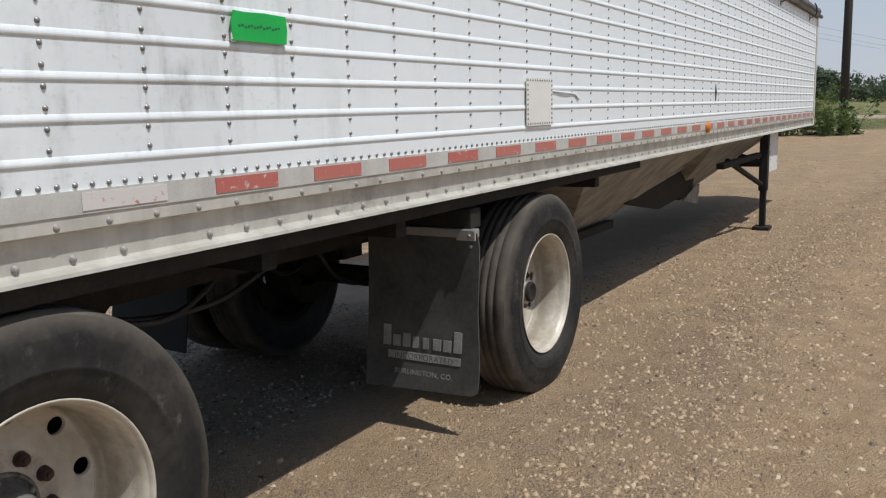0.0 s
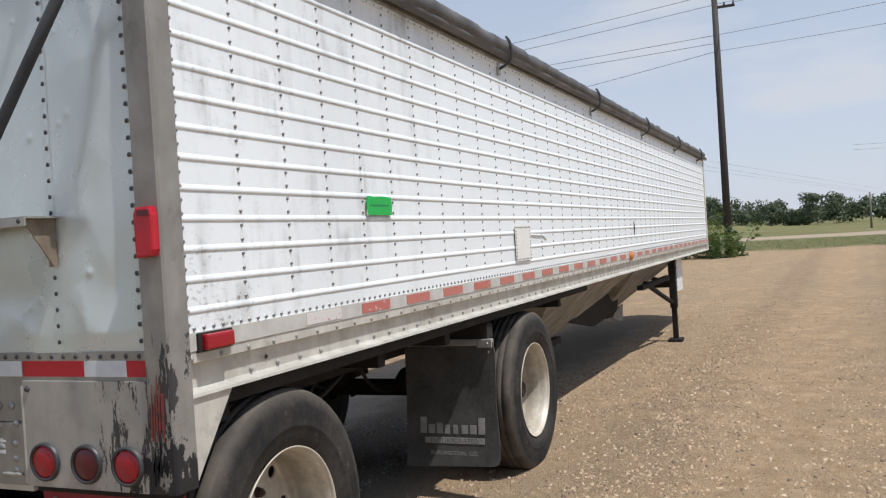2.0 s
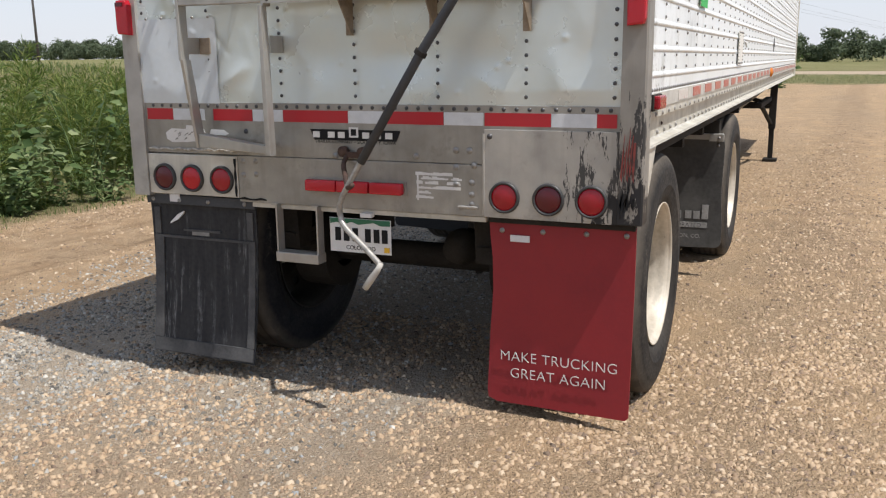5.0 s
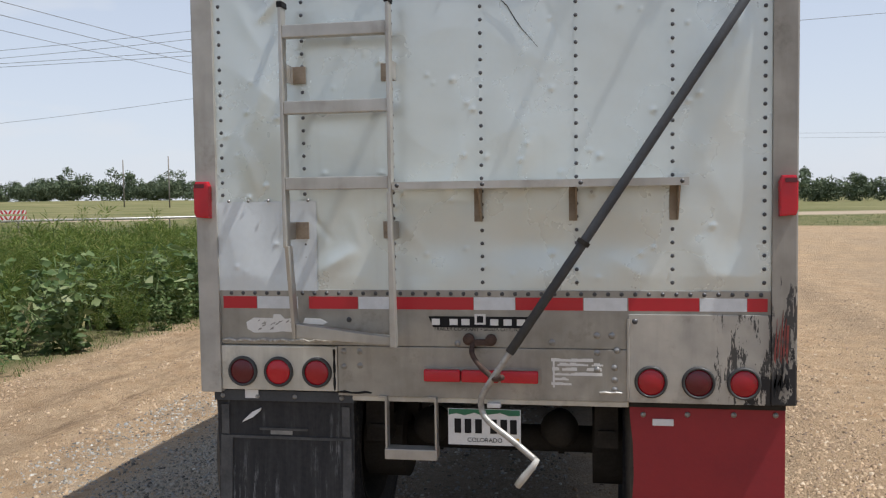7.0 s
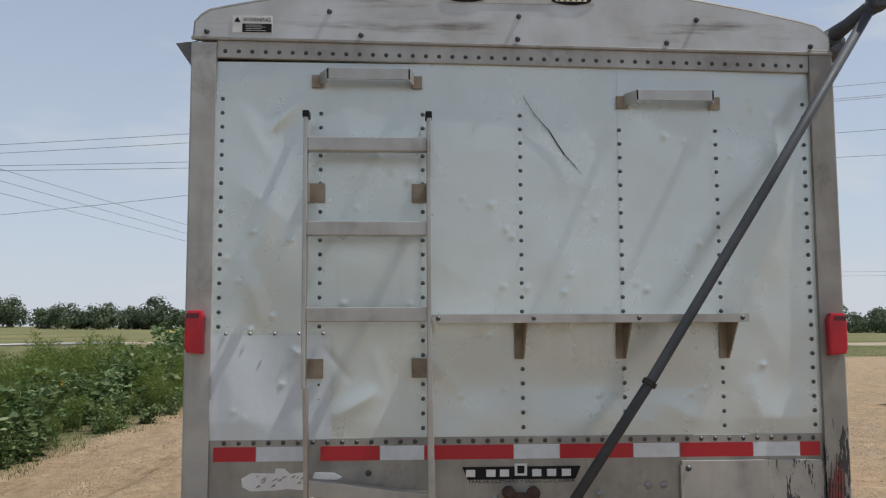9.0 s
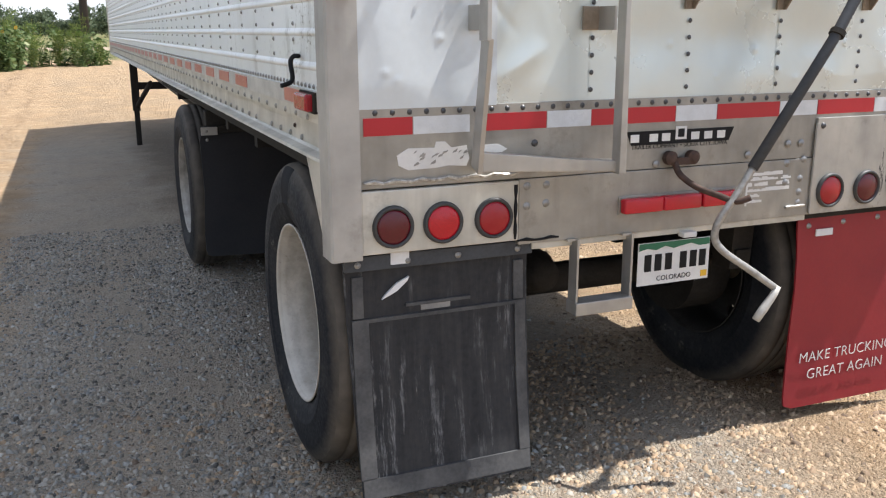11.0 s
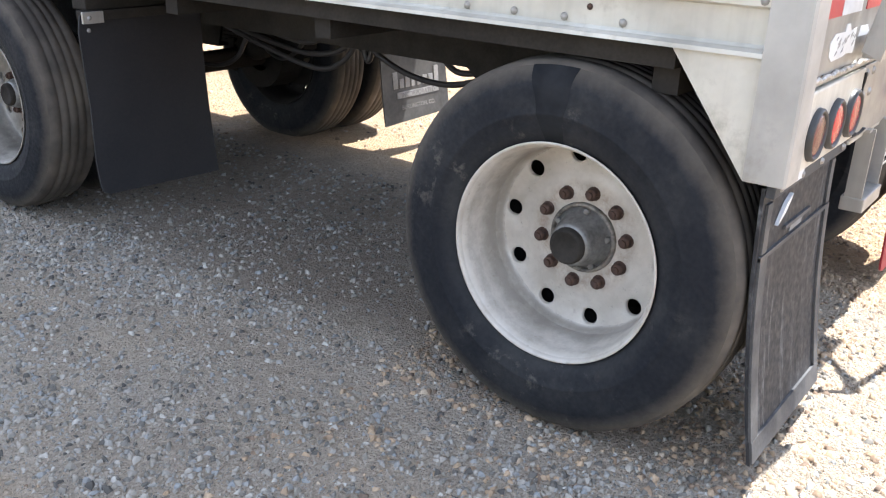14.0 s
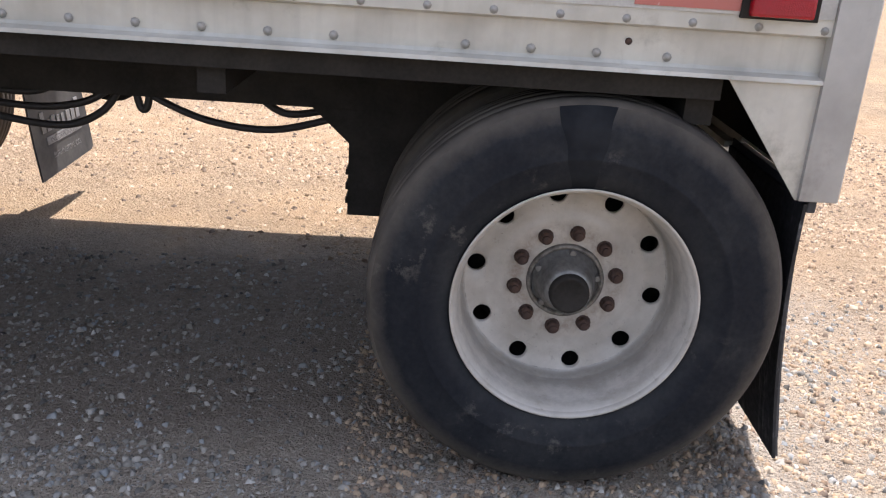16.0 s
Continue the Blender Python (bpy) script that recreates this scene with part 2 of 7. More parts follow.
    lane_f = n.span(n.math("ABSOLUTE", n.math("SUBTRACT", xw, n.math("ADD", 4.5, n.math("MULTIPLY", x[1], 0.06))), 0), 0.3, 0.8, 1.0, 0.0)
    lane_l = n.math("MULTIPLY", n.span(xw, -2.35, -2.6), n.span(xw, -5.9, -5.3))
    lanes = n.math("MAXIMUM", n.math("MAXIMUM", lane_r, lane_s), n.math("MAXIMUM", lane_f, lane_l))
    body = n.mix(n.math("MULTIPLY", lanes, n.span(mid, 0.62, 0.4, 0.35, 0.9)), body, n.mix(n.span(n.noise(5.0, 6.0), 0.35, 0.65), (0.42, 0.28, 0.16), (0.58, 0.42, 0.265)))
    rough_a = n.span(n.math("ABSOLUTE", n.math("SUBTRACT", xw, n.math("ADD", 1.72, n.math("MULTIPLY", x[1], 0.03))), 0), 0.25, 0.5, 1.0, 0.0)
    rough_b = n.span(n.math("ABSOLUTE", n.math("SUBTRACT", xw, n.math("ADD", 3.65, n.math("MULTIPLY", x[1], 0.05))), 0), 0.2, 0.5, 0.8, 0.0)
    rough = n.math("MULTIPLY", n.math("MAXIMUM", rough_a, rough_b), n.math("MULTIPLY", n.span(x[1], 2.0, 5.0), n.span(n.noise(6.0, 6.0, None, 0.7), 0.4, 0.6)))
    body = n.mix(n.math("MULTIPLY", rough, 0.4), body, (0.20, 0.135, 0.085))
    groove = n.span(n.noise(2.6, 7.0, (2.2, 0.22, 1), 0.68), 0.5, 0.64)
    clod = n.span(n.noise(12.0, 6.0, (1.0, 0.6, 1), 0.72), 0.5, 0.62)
    for at, wide, much in ((2.95, 0.3, 0.55), (3.72, 0.38, 0.95), (4.35, 0.26, 0.6), (4.95, 0.4, 0.75)):
        rut = n.span(n.math("ABSOLUTE", n.math("ADD", xw, at), 0), 0.05, wide, much, 0.0)
        body = n.mix(n.math("MULTIPLY", rut, n.math("MAXIMUM", groove, n.math("MULTIPLY", clod, 0.8))), body, (0.215, 0.145, 0.09))
    # grassland, lanes and field beyond the yard
    jit = n.math("MULTIPLY", n.math("SUBTRACT", n.noise(0.3, 5.0), 0.5), 9.0)
    y = n.math("ADD", x[1], jit)
    grass = n.mix(n.span(n.noise(0.9, 6.0), 0.35, 0.65), (0.095, 0.115, 0.042), (0.23, 0.205, 0.10))
    field = n.mix(n.span(n.noise(0.06, 6.0, (1, 2.5, 1)), 0.35, 0.65), (0.12, 0.13, 0.05), (0.225, 0.20, 0.10))
    lane = (0.40, 0.32, 0.235)
    far = n.mix(n.span(y, 75, 79), grass, lane)
    far = n.mix(n.span(y, 90, 95), far, field)
    strip = n.math("MULTIPLY", n.span(x[0], -5.3, -6.0), n.span(y, 52, 48))
    body = n.mix(n.span(y, 46, 49), body, far)
    body = n.mix(strip, body, grass)
    # damp and dry drifts, crumbs of darker soil
    drift = n.span(n.noise(1.1, 8.0, (1.0, 0.4, 1), 0.68), 0.38, 0.62)
    crumb = n.span(n.noise(9.0, 6.0, (1.0, 0.7, 1), 0.7), 0.56, 0.66)
    yard = n.span(y, 49, 46)
    body = n.mix(n.math("MULTIPLY", yard, n.math("MULTIPLY", drift, 0.17)), body, (0.24, 0.165, 0.105))
    body = n.mix(n.math("MULTIPLY", yard, n.math("MULTIPLY", crumb, 0.24)), body, (0.15, 0.105, 0.07))
    relief = n.math("ADD", n.math("MULTIPLY", peb.outputs["Distance"], -0.6), n.math("MULTIPLY", fine, 0.6))
    relief = n.math("ADD", relief, n.math("MULTIPLY", peb2.outputs["Distance"], -0.2))
    grit = n.noise(110.0, 4.0, None, 0.75)
    clump = n.noise(21.0, 7.0, None, 0.7)
    # crevice shade put into the colour: dark where the grit lies low
    body = n.mix(n.math("MULTIPLY", yard, n.span(grit, 0.46, 0.32, 0.0, 0.26)), body, (0.13, 0.092, 0.062))
    body = n.mix(n.math("MULTIPLY", yard, n.span(grit, 0.58, 0.7, 0.0, 0.4)), body, (0.60, 0.47, 0.33))
    relief = n.math("ADD", relief, n.math("ADD", n.math("MULTIPLY", grit, 0.5), n.math("MULTIPLY", clump, 0.9)))
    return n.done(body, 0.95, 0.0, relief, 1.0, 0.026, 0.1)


def island_tones(name, rough, *stops, bump=0.0, translucent=0.0):
    n = Nodes(name)
    col = n.ramp(n.island(), *stops)
    n.done(col, rough, 0.0, n.noise(60.0) if bump else None, bump, 0.01, 0.3)
    if translucent:
        tr = n.t.nodes.new("ShaderNodeBsdfTranslucent")
        n.link(col, tr.inputs[0])
        ms = n.t.nodes.new("ShaderNodeMixShader")
        ms.inputs[0].default_value = translucent
        n.link(n.b.outputs[0], ms.inputs[1])
        n.link(tr.outputs[0], ms.inputs[2])
        n.link(ms.outputs[0], n.t.nodes["Material Output"].inputs[0])
    return n.m


def lens_red(name, col, rough=0.18, scale=420.0):
    n = Nodes(name)
    vo = n.node("ShaderNodeTexVoronoi", Scale=scale)
    n.link(n.co, vo.inputs["Vector"])
    m = n.done(n.mix(n.span(vo.outputs["Distance"], 0.0, 0.6), col, tuple(c * 0.6 for c in col)), rough, 0.0, vo.outputs["Distance"], 0.25, 0.002)
    n.b.inputs["Coat Weight"].default_value = 0.15
    return m


def tyre_rubber(name="tyre_rubber", clean=(0.0105, 0.012, 0.0155), dusty=(0.048, 0.048, 0.047), shoulder=0.55):
    n = Nodes(name)
    _, y, z = n.xyz()
    radius = n.math("SQRT", n.math("ADD", n.math("MULTIPLY", y, y), n.math("MULTIPLY", z, z)), 0)
    radius = n.math("ADD", radius, n.math("MULTIPLY", n.math("SUBTRACT", n.noise(9.0, 6.0, None, 0.7), 0.5), 0.06))
    dust = n.math("MULTIPLY", n.span(n.noise(4.0, 8.0, None, 0.65), 0.44, 0.64), n.span(n.noise(24.0, 6.0, None, 0.7), 0.3, 0.65, 0.35, 1.0))
    fine = n.noise(70.0, 4.0)
    scuff = n.math("MULTIPLY", n.span(n.noise(13.0, 8.0, (1, 1.0, 1.0), 0.75), 0.57, 0.66), n.span(n.noise(2.6, 3.0), 0.45, 0.6))
    col = n.mix(n.math("MULTIPLY", dust, 0.55), clean, dusty)
    rim_dust = n.math("MULTIPLY", n.span(radius, 0.385, 0.35), 0.22)
    col = n.mix(rim_dust, col, dusty)
    col = n.mix(n.math("MULTIPLY", n.span(radius, 0.485, 0.535), shoulder), col, (0.135, 0.115, 0.09))
    col = n.mix(n.math("MULTIPLY", scuff, 0.4), col, (0.17, 0.155, 0.13))
    return n.done(col, n.span(fine, 0.3, 0.7, 0.6, 0.85), 0.0, fine, 0.12, 0.004, 0.2)


def rim_paint(name, a, b):
    """Chalky wheel paint with shade painted into the dish corner and lip step, and rust stains round the nuts."""
    n = Nodes(name)
    _, y, z = n.xyz()
    radius = n.math("SQRT", n.math("ADD", n.math("MULTIPLY", y, y), n.math("MULTIPLY", z, z)), 0)
    radius = n.math("ADD", radius, n.math("MULTIPLY", n.math("SUBTRACT", n.noise(14.0, 6.0, None, 0.7), 0.5), 0.022))
    big, fine = n.noise(8.0, 6.0, None, 0.65), n.noise(70.0, 3.0)
    col = n.mix(n.span(big, 0.35, 0.65), a, b)
    # dark rings stand in for shade at the dish corner and lip step
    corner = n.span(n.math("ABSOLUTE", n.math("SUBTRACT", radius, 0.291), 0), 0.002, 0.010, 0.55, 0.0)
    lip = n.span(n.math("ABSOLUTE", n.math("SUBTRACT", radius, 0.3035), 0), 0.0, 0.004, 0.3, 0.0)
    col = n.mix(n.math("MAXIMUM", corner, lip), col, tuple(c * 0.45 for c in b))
    stain = n.math("MULTIPLY", n.span(n.math("ABSOLUTE", n.math("SUBTRACT", radius, 0.14), 0), 0.01, 0.045, 0.6, 0.0), n.span(n.noise(22.0, 5.0, None, 0.7), 0.4, 0.62))
    col = n.mix(stain, col, (0.20, 0.135, 0.09))
    spot = n.span(n.noise(38.0, 5.0, None, 0.75), 0.6, 0.68)
    col = n.mix(n.math("MULTIPLY", spot, 0.35), col, (0.20, 0.17, 0.14))
    return n.done(col, n.span(big, 0.3, 0.7, 0.4, 0.6), 0.1, fine, 0.1, 0.003)


def stripe_rubber():
    n = Nodes("stripe_black_rubber")
    fine = n.noise(60.0, 4.0)
    col = n.mix(n.span(n.noise(9.0, 5.0), 0.35, 0.7), (0.0105, 0.0115, 0.0135), (0.024, 0.0255, 0.028))
    return n.done(col, 0.8, 0.0, fine, 0.1, 0.003, 0.1)


def tread_rubber():
    n = Nodes("dusty_tread_rubber")
    dust = n.noise(6.0, 6.0)
    fine = n.noise(60.0, 5.0)
    col = n.mix(n.span(dust, 0.35, 0.65), (0.060, 0.053, 0.046), (0.125, 0.108, 0.088))
    return n.done(col, 0.9, 0.0, fine, 0.2, 0.005, 0.2)


def flap_rubber(name, scuffs):
    n = Nodes(name)
    drip = n.span(n.noise(2.0, 6.0, (7.0, 1, 0.6), 0.7), 0.45, 0.68)
    fine = n.noise(50.0, 4.0)
    col = n.mix(n.math("MULTIPLY", drip, 0.12), (0.012, 0.013, 0.016), (0.15, 0.145, 0.14))
    scratch = n.span(n.noise(5.0, 8.0, (5.0, 1, 0.45), 0.8), 0.53, 0.67)
    worn = n.math("MULTIPLY", n.span(n.noise(2.6, 4.0), 0.42, 0.6), n.span(n.noise(21.0, 6.0, None, 0.7), 0.38, 0.6, 0.3, 1.0))
    col = n.mix(n.math("MULTIPLY", n.math("MULTIPLY", scratch, worn), scuffs), col, (0.46, 0.46, 0.46))
    return n.done(col, n.span(fine, 0.3, 0.7, 0.5, 0.75), 0.0, fine, 0.08, 0.003, 0.4)


M = {
    "side": side_paint(),
    "rear": rear_paint(),
    "rear_new": plain("newer_white_sheet", (0.62, 0.665, 0.685), (0.57, 0.61, 0.63), (0.35, 0.5), 0.1, 5.0, 40.0, 0.02),
    "alu": worn_metal("weathered_aluminium", (0.37, 0.355, 0.32), (0.265, 0.25, 0.22)),
    "cap": stained_cap(),
    "rail": worn_metal("painted_rail", (0.60, 0.575, 0.505), (0.44, 0.415, 0.355), (0.4, 0.6), 0.15),
    "post": worn_metal("weathered_post", (0.46, 0.445, 0.415), (0.355, 0.34, 0.31), (0.45, 0.65), 0.35, 0.0, 0.4),
    "post_black": worn_metal("post_with_black_paint", (0.33, 0.31, 0.275), (0.24, 0.225, 0.20), (0.45, 0.65), 0.35, 1.0),
    "plate_black": worn_metal("plate_with_black_paint", (0.46, 0.44, 0.40), (0.34, 0.325, 0.295), (0.4, 0.6), 0.45, 1.0),
    "hopper": worn_metal("dirty_hopper_sheet", (0.27, 0.255, 0.228), (0.17, 0.16, 0.14), (0.55, 0.75), 0.1),
    "galv": worn_metal("ladder_aluminium", (0.47, 0.455, 0.425), (0.37, 0.355, 0.325), (0.35, 0.5), 0.55, 0.0, 0.22),
    "rivet": plain("rivet_metal", (0.36, 0.35, 0.33), (0.24, 0.235, 0.225), (0.35, 0.5), 0.6, 40),
    "bolt_dull": plain("dirty_painted_bolt", (0.38, 0.365, 0.33), (0.24, 0.23, 0.205), (0.5, 0.7), 0.15, 40),
    "rivet_dark": plain("tarnished_rivet", (0.12, 0.12, 0.12), (0.07, 0.07, 0.075), (0.35, 0.55), 0.6, 40),
    "red_tape": tape_red("red_reflective_tape", (0.42, 0.012, 0.022), 0.78),
    "red_faded": tape_red("faded_red_tape", (0.46, 0.15, 0.12), 0.60),
    "white_tape": plain("white_reflective_tape", (0.66, 0.68, 0.70), (0.55, 0.57, 0.58), (0.25, 0.4), 0.0, 20, 200),
    "cream_tape": plain("dirty_white_tape", (0.55, 0.53, 0.48), (0.42, 0.40, 0.36), (0.4, 0.6), 0.0, 12, 140),
    "lens": lens_red("red_lens", (0.46, 0.005, 0.018)),
    "lens_dark": lens_red("dark_red_lens", (0.135, 0.004, 0.013)),
    "lens_bright": lens_red("bright_red_lens", (0.66, 0.008, 0.024), 0.2, 260.0),
    "lens_plain": lens_red("smooth_red_lens", (0.68, 0.008, 0.026), 0.25, 900.0),
    "amber": lens_red("amber_lens", (0.85, 0.25, 0.02)),
    "grommet": plain("black_grommet", (0.03, 0.03, 0.03), (0.05, 0.05, 0.05), (0.4, 0.6)),
    "dark": plain("grimy_dark_steel", (0.020, 0.018, 0.016), (0.040, 0.036, 0.031), (0.75, 0.9), spec=0.12),
    "hose": plain("black_hose", (0.016, 0.014, 0.013), (0.028, 0.024, 0.022), (0.5, 0.7)),
    "rust": plain("rusty_iron", (0.095, 0.052, 0.036), (0.045, 0.03, 0.025), (0.7, 0.9), 0.2, 30),
    "bar": plain("dark_grey_steel_tube", (0.042, 0.045, 0.05), (0.07, 0.074, 0.08), (0.5, 0.7), 0.0, spec=0.25),
    "crank": plain("worn_zinc_tube", (0.46, 0.445, 0.41), (0.24, 0.23, 0.21), (0.35, 0.55), 0.4, 25),
    "tyre": tyre_rubber(),
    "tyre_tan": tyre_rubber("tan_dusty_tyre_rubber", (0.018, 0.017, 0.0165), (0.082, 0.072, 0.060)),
    "tread": tread_rubber(),
    "weld": plain("bright_weld_metal", (0.58, 0.57, 0.54), (0.24, 0.215, 0.18), (0.3, 0.5), 0.3, 60),
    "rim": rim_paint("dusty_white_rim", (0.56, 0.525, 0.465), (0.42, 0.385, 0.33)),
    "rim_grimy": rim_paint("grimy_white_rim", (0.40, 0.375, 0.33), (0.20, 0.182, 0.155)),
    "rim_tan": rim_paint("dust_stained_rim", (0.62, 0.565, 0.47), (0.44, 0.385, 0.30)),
    "hub": plain("greasy_hub", (0.24, 0.235, 0.22), (0.12, 0.115, 0.108), (0.35, 0.6), 0.4, 22),
    "flap_ink": plain("dark_worn_ink", (0.05, 0.05, 0.05), (0.09, 0.088, 0.085), (0.6, 0.8)),
    "hub_ring": plain("stained_ring", (0.30, 0.275, 0.235), (0.03, 0.027, 0.024), (0.4, 0.6), 0.3, 30),
    "flap_black": plain("clean_black_rubber_sheet", (0.014, 0.015, 0.018), (0.026, 0.026, 0.028), (0.55, 0.75), 0.0, 5, spec=0.25),
    "red_scrape": plain("smeared_red_paint", (0.30, 0.045, 0.035), (0.07, 0.035, 0.03), (0.5, 0.7), 0.0, 26),
    "flap_dusty": plain("dust_covered_rubber", (0.095, 0.092, 0.085), (0.045, 0.044, 0.042), (0.5, 0.7), 0.0, 4, 40, spec=0.25),
    "flap_scuffed": flap_rubber("scuffed_black_rubber", 0.6),
    "tan_steel": plain("stained_tan_steel", (0.33, 0.27, 0.205), (0.20, 0.155, 0.11), (0.45, 0.65), 0.35, 14),
    "red_ghost": tape_red("flaked_red_tape", (0.45, 0.115, 0.09), 0.33),
    "red_half": tape_red("half_flaked_red_tape", (0.45, 0.13, 0.105), 0.57),
    "tyre_stripe": stripe_rubber(),
    "rib": plain("scuffed_rubber_rib", (0.085, 0.085, 0.085), (0.03, 0.031, 0.034), (0.5, 0.7)),
    "flap_line": plain("worn_grey_print", (0.33, 0.32, 0.30), (0.15, 0.147, 0.14), (0.6, 0.8)),
    "red_flap": plain("red_vinyl_flap", (0.26, 0.010, 0.016), (0.215, 0.011, 0.017), (0.5, 0.65), 0.0, 3, 60),
    "white": plain("white_print", (0.72, 0.71, 0.68), (0.60, 0.59, 0.57), (0.5, 0.7)),
    "black": plain("black_print", (0.010, 0.010, 0.011), (0.017, 0.017, 0.018), (0.5, 0.65), spec=0.15),
    "green_tape": plain("green_cloth_tape", (0.012, 0.36, 0.055), (0.015, 0.44, 0.07), (0.45, 0.6), 0.0, 12),
    "green_dark": plain("green_plate_paint", (0.02, 0.12, 0.06), (0.025, 0.14, 0.07)),
    "tarp_roll": plain("dark_tarp_with_bleached_folds", (0.03, 0.029, 0.029), (0.16, 0.155, 0.15), (0.5, 0.7), 0.0, 4.5),
    # near black on the inner wheels: undercarriage shade put into the colour
    "rim_dark": plain("shade_dark_inner_wheel", (0.045, 0.042, 0.038), (0.025, 0.023, 0.021), (0.75, 0.9), spec=0.12),
    "tarp": plain("faded_vinyl_tarp", (0.16, 0.155, 0.15), (0.09, 0.088, 0.085), (0.5, 0.7), 0.0, 2.5),
    "tarp_light": plain("sun_bleached_tarp", (0.62, 0.62, 0.60), (0.42, 0.42, 0.41), (0.5, 0.7), 0.0, 3),
    "label_pale": plain("weathered_pale_label", (0.50, 0.49, 0.45), (0.40, 0.39, 0.36), (0.4, 0.6), 0.1, 12),
    "patch": plain("cream_patch_sheet", (0.78, 0.76, 0.70), (0.70, 0.68, 0.62), (0.4, 0.55)),
    "soil": ground_soil(),
    "stone": island_tones("gravel_stone", 0.92, (0.0, (0.15, 0.112, 0.085)), (0.2, (0.28, 0.20, 0.135)), (0.55, (0.42, 0.305, 0.195)), (0.9, (0.47, 0.352, 0.236)), (1.0, (0.53, 0.43, 0.315)), bump=0.3),
    "stone_grey": island_tones("grey_gravel_stone", 0.9, (0.0, (0.09, 0.084, 0.075)), (0.25, (0.215, 0.20, 0.17)), (0.45, (0.32, 0.288, 0.235)), (0.6, (0.27, 0.28, 0.275)), (0.8, (0.37, 0.335, 0.28)), (0.96, (0.42, 0.39, 0.335)), (1.0, (0.55, 0.525, 0.47)), bump=0.3),
    "leaf": island_tones("weed_leaf", 0.6, (0.0, (0.072, 0.122, 0.022)), (0.5, (0.145, 0.205, 0.042)), (0.85, (0.22, 0.27, 0.068)), (1.0, (0.36, 0.34, 0.12)), translucent=0.4),
    "leaf_big": island_tones("sunflower_leaf", 0.6, (0.0, (0.050, 0.092, 0.026)), (0.5, (0.11, 0.165, 0.055)), (0.9, (0.20, 0.25, 0.105)), (1.0, (0.33, 0.36, 0.19)), translucent=0.3),
    "stem": plain("green_stem", (0.09, 0.15, 0.045), (0.14, 0.19, 0.07), (0.6, 0.8), 0.0, 20),
    "petal": plain("yellow_petal", (0.75, 0.45, 0.03), (0.65, 0.36, 0.02), (0.6, 0.8)),
    "grass": island_tones("grass_blade", 0.6, (0.0, (0.07, 0.115, 0.03)), (0.5, (0.13, 0.18, 0.055)), (0.85, (0.23, 0.25, 0.095)), (1.0, (0.38, 0.33, 0.16)), translucent=0.25),
    "grass_dry": island_tones("dry_verge_blade", 0.7, (0.0, (0.045, 0.06, 0.022)), (0.5, (0.08, 0.095, 0.036)), (0.85, (0.13, 0.13, 0.056)), (1.0, (0.21, 0.18, 0.09)), translucent=0.1),
    "tree": island_tones("far_tree_leaf", 0.75, (0.0, (0.055, 0.082, 0.045)), (0.6, (0.09, 0.118, 0.066)), (1.0, (0.15, 0.175, 0.10)), translucent=0.25),
    "bark": plain("bark", (0.10, 0.08, 0.06), (0.06, 0.05, 0.04), (0.8, 0.95), 0.0, 20),
    "pole": plain("dark_creosoted_wood", (0.035, 0.032, 0.03), (0.06, 0.052, 0.045), (0.7, 0.9), 0.0, 8),
    "pole_grey": plain("grey_weathered_wood", (0.16, 0.14, 0.12), (0.22, 0.2, 0.175), (0.7, 0.9), 0.0, 8),
    "wire": plain("aluminium_wire", (0.2, 0.21, 0.23), (0.24, 0.25, 0.27), (0.5, 0.7)),
    "car_grey": plain("silver_grey_car_paint", (0.30, 0.31, 0.33), (0.34, 0.35, 0.37), (0.2, 0.28), 0.4),
    "car_white": plain("white_car_paint", (0.72, 0.73, 0.75), (0.66, 0.67, 0.69), (0.2, 0.3)),
    "car_dark": plain("charcoal_car_paint", (0.06, 0.065, 0.075), (0.075, 0.08, 0.09), (0.2, 0.28), 0.4),
    "glass_dark": plain("tinted_glass", (0.012, 0.014, 0.016), (0.018, 0.02, 0.022), (0.05, 0.08)),
    "cream": plain("cream_sign_face", (0.78, 0.70, 0.50), (0.72, 0.64, 0.45)),
    "orange": plain("orange_sign_paint", (0.60, 0.22, 0.05), (0.5, 0.18, 0.04)),
    "brown": plain("brown_sign_paint", (0.12, 0.05, 0.025), (0.1, 0.04, 0.02)),
    "paper": plain("crumpled_paper_label", (0.72, 0.72, 0.72), (0.6, 0.6, 0.6)),
}


# ---- mesh tools ----
def link_mesh(name, me, material, parent=None, label="", smooth=False):
    me.materials.append(M[material])
    if smooth:
        me.polygons.foreach_set("use_smooth", [True] * len(me.polygons))
    ob = new(name, me)
    if parent:
        ob.parent = parent
    if label:
        tagged(ob, label)
    return ob


def part(name, bm, material, parent, label="", smooth=False):
    bmesh.ops.recalc_face_normals(bm, faces=bm.faces[:])
    me = bpy.data.meshes.new(name)
    bm.to_mesh(me)
    bm.free()
    return link_mesh(name, me, material, parent, label, smooth)


def thing(name, label, category, group="", m=None):
    ob = tagged(new(name), label, category, group)
    ob.empty_display_size = 0.2
    if m is not None:
        ob.matrix_basis = m
    return ob


def lean(bm, k=-0.012, up=0.006):
    """Lets a cross piece of the rear hang lower towards +x."""
    for v in bm.verts:
        v.co.z += up + k * v.co.x
    return bm


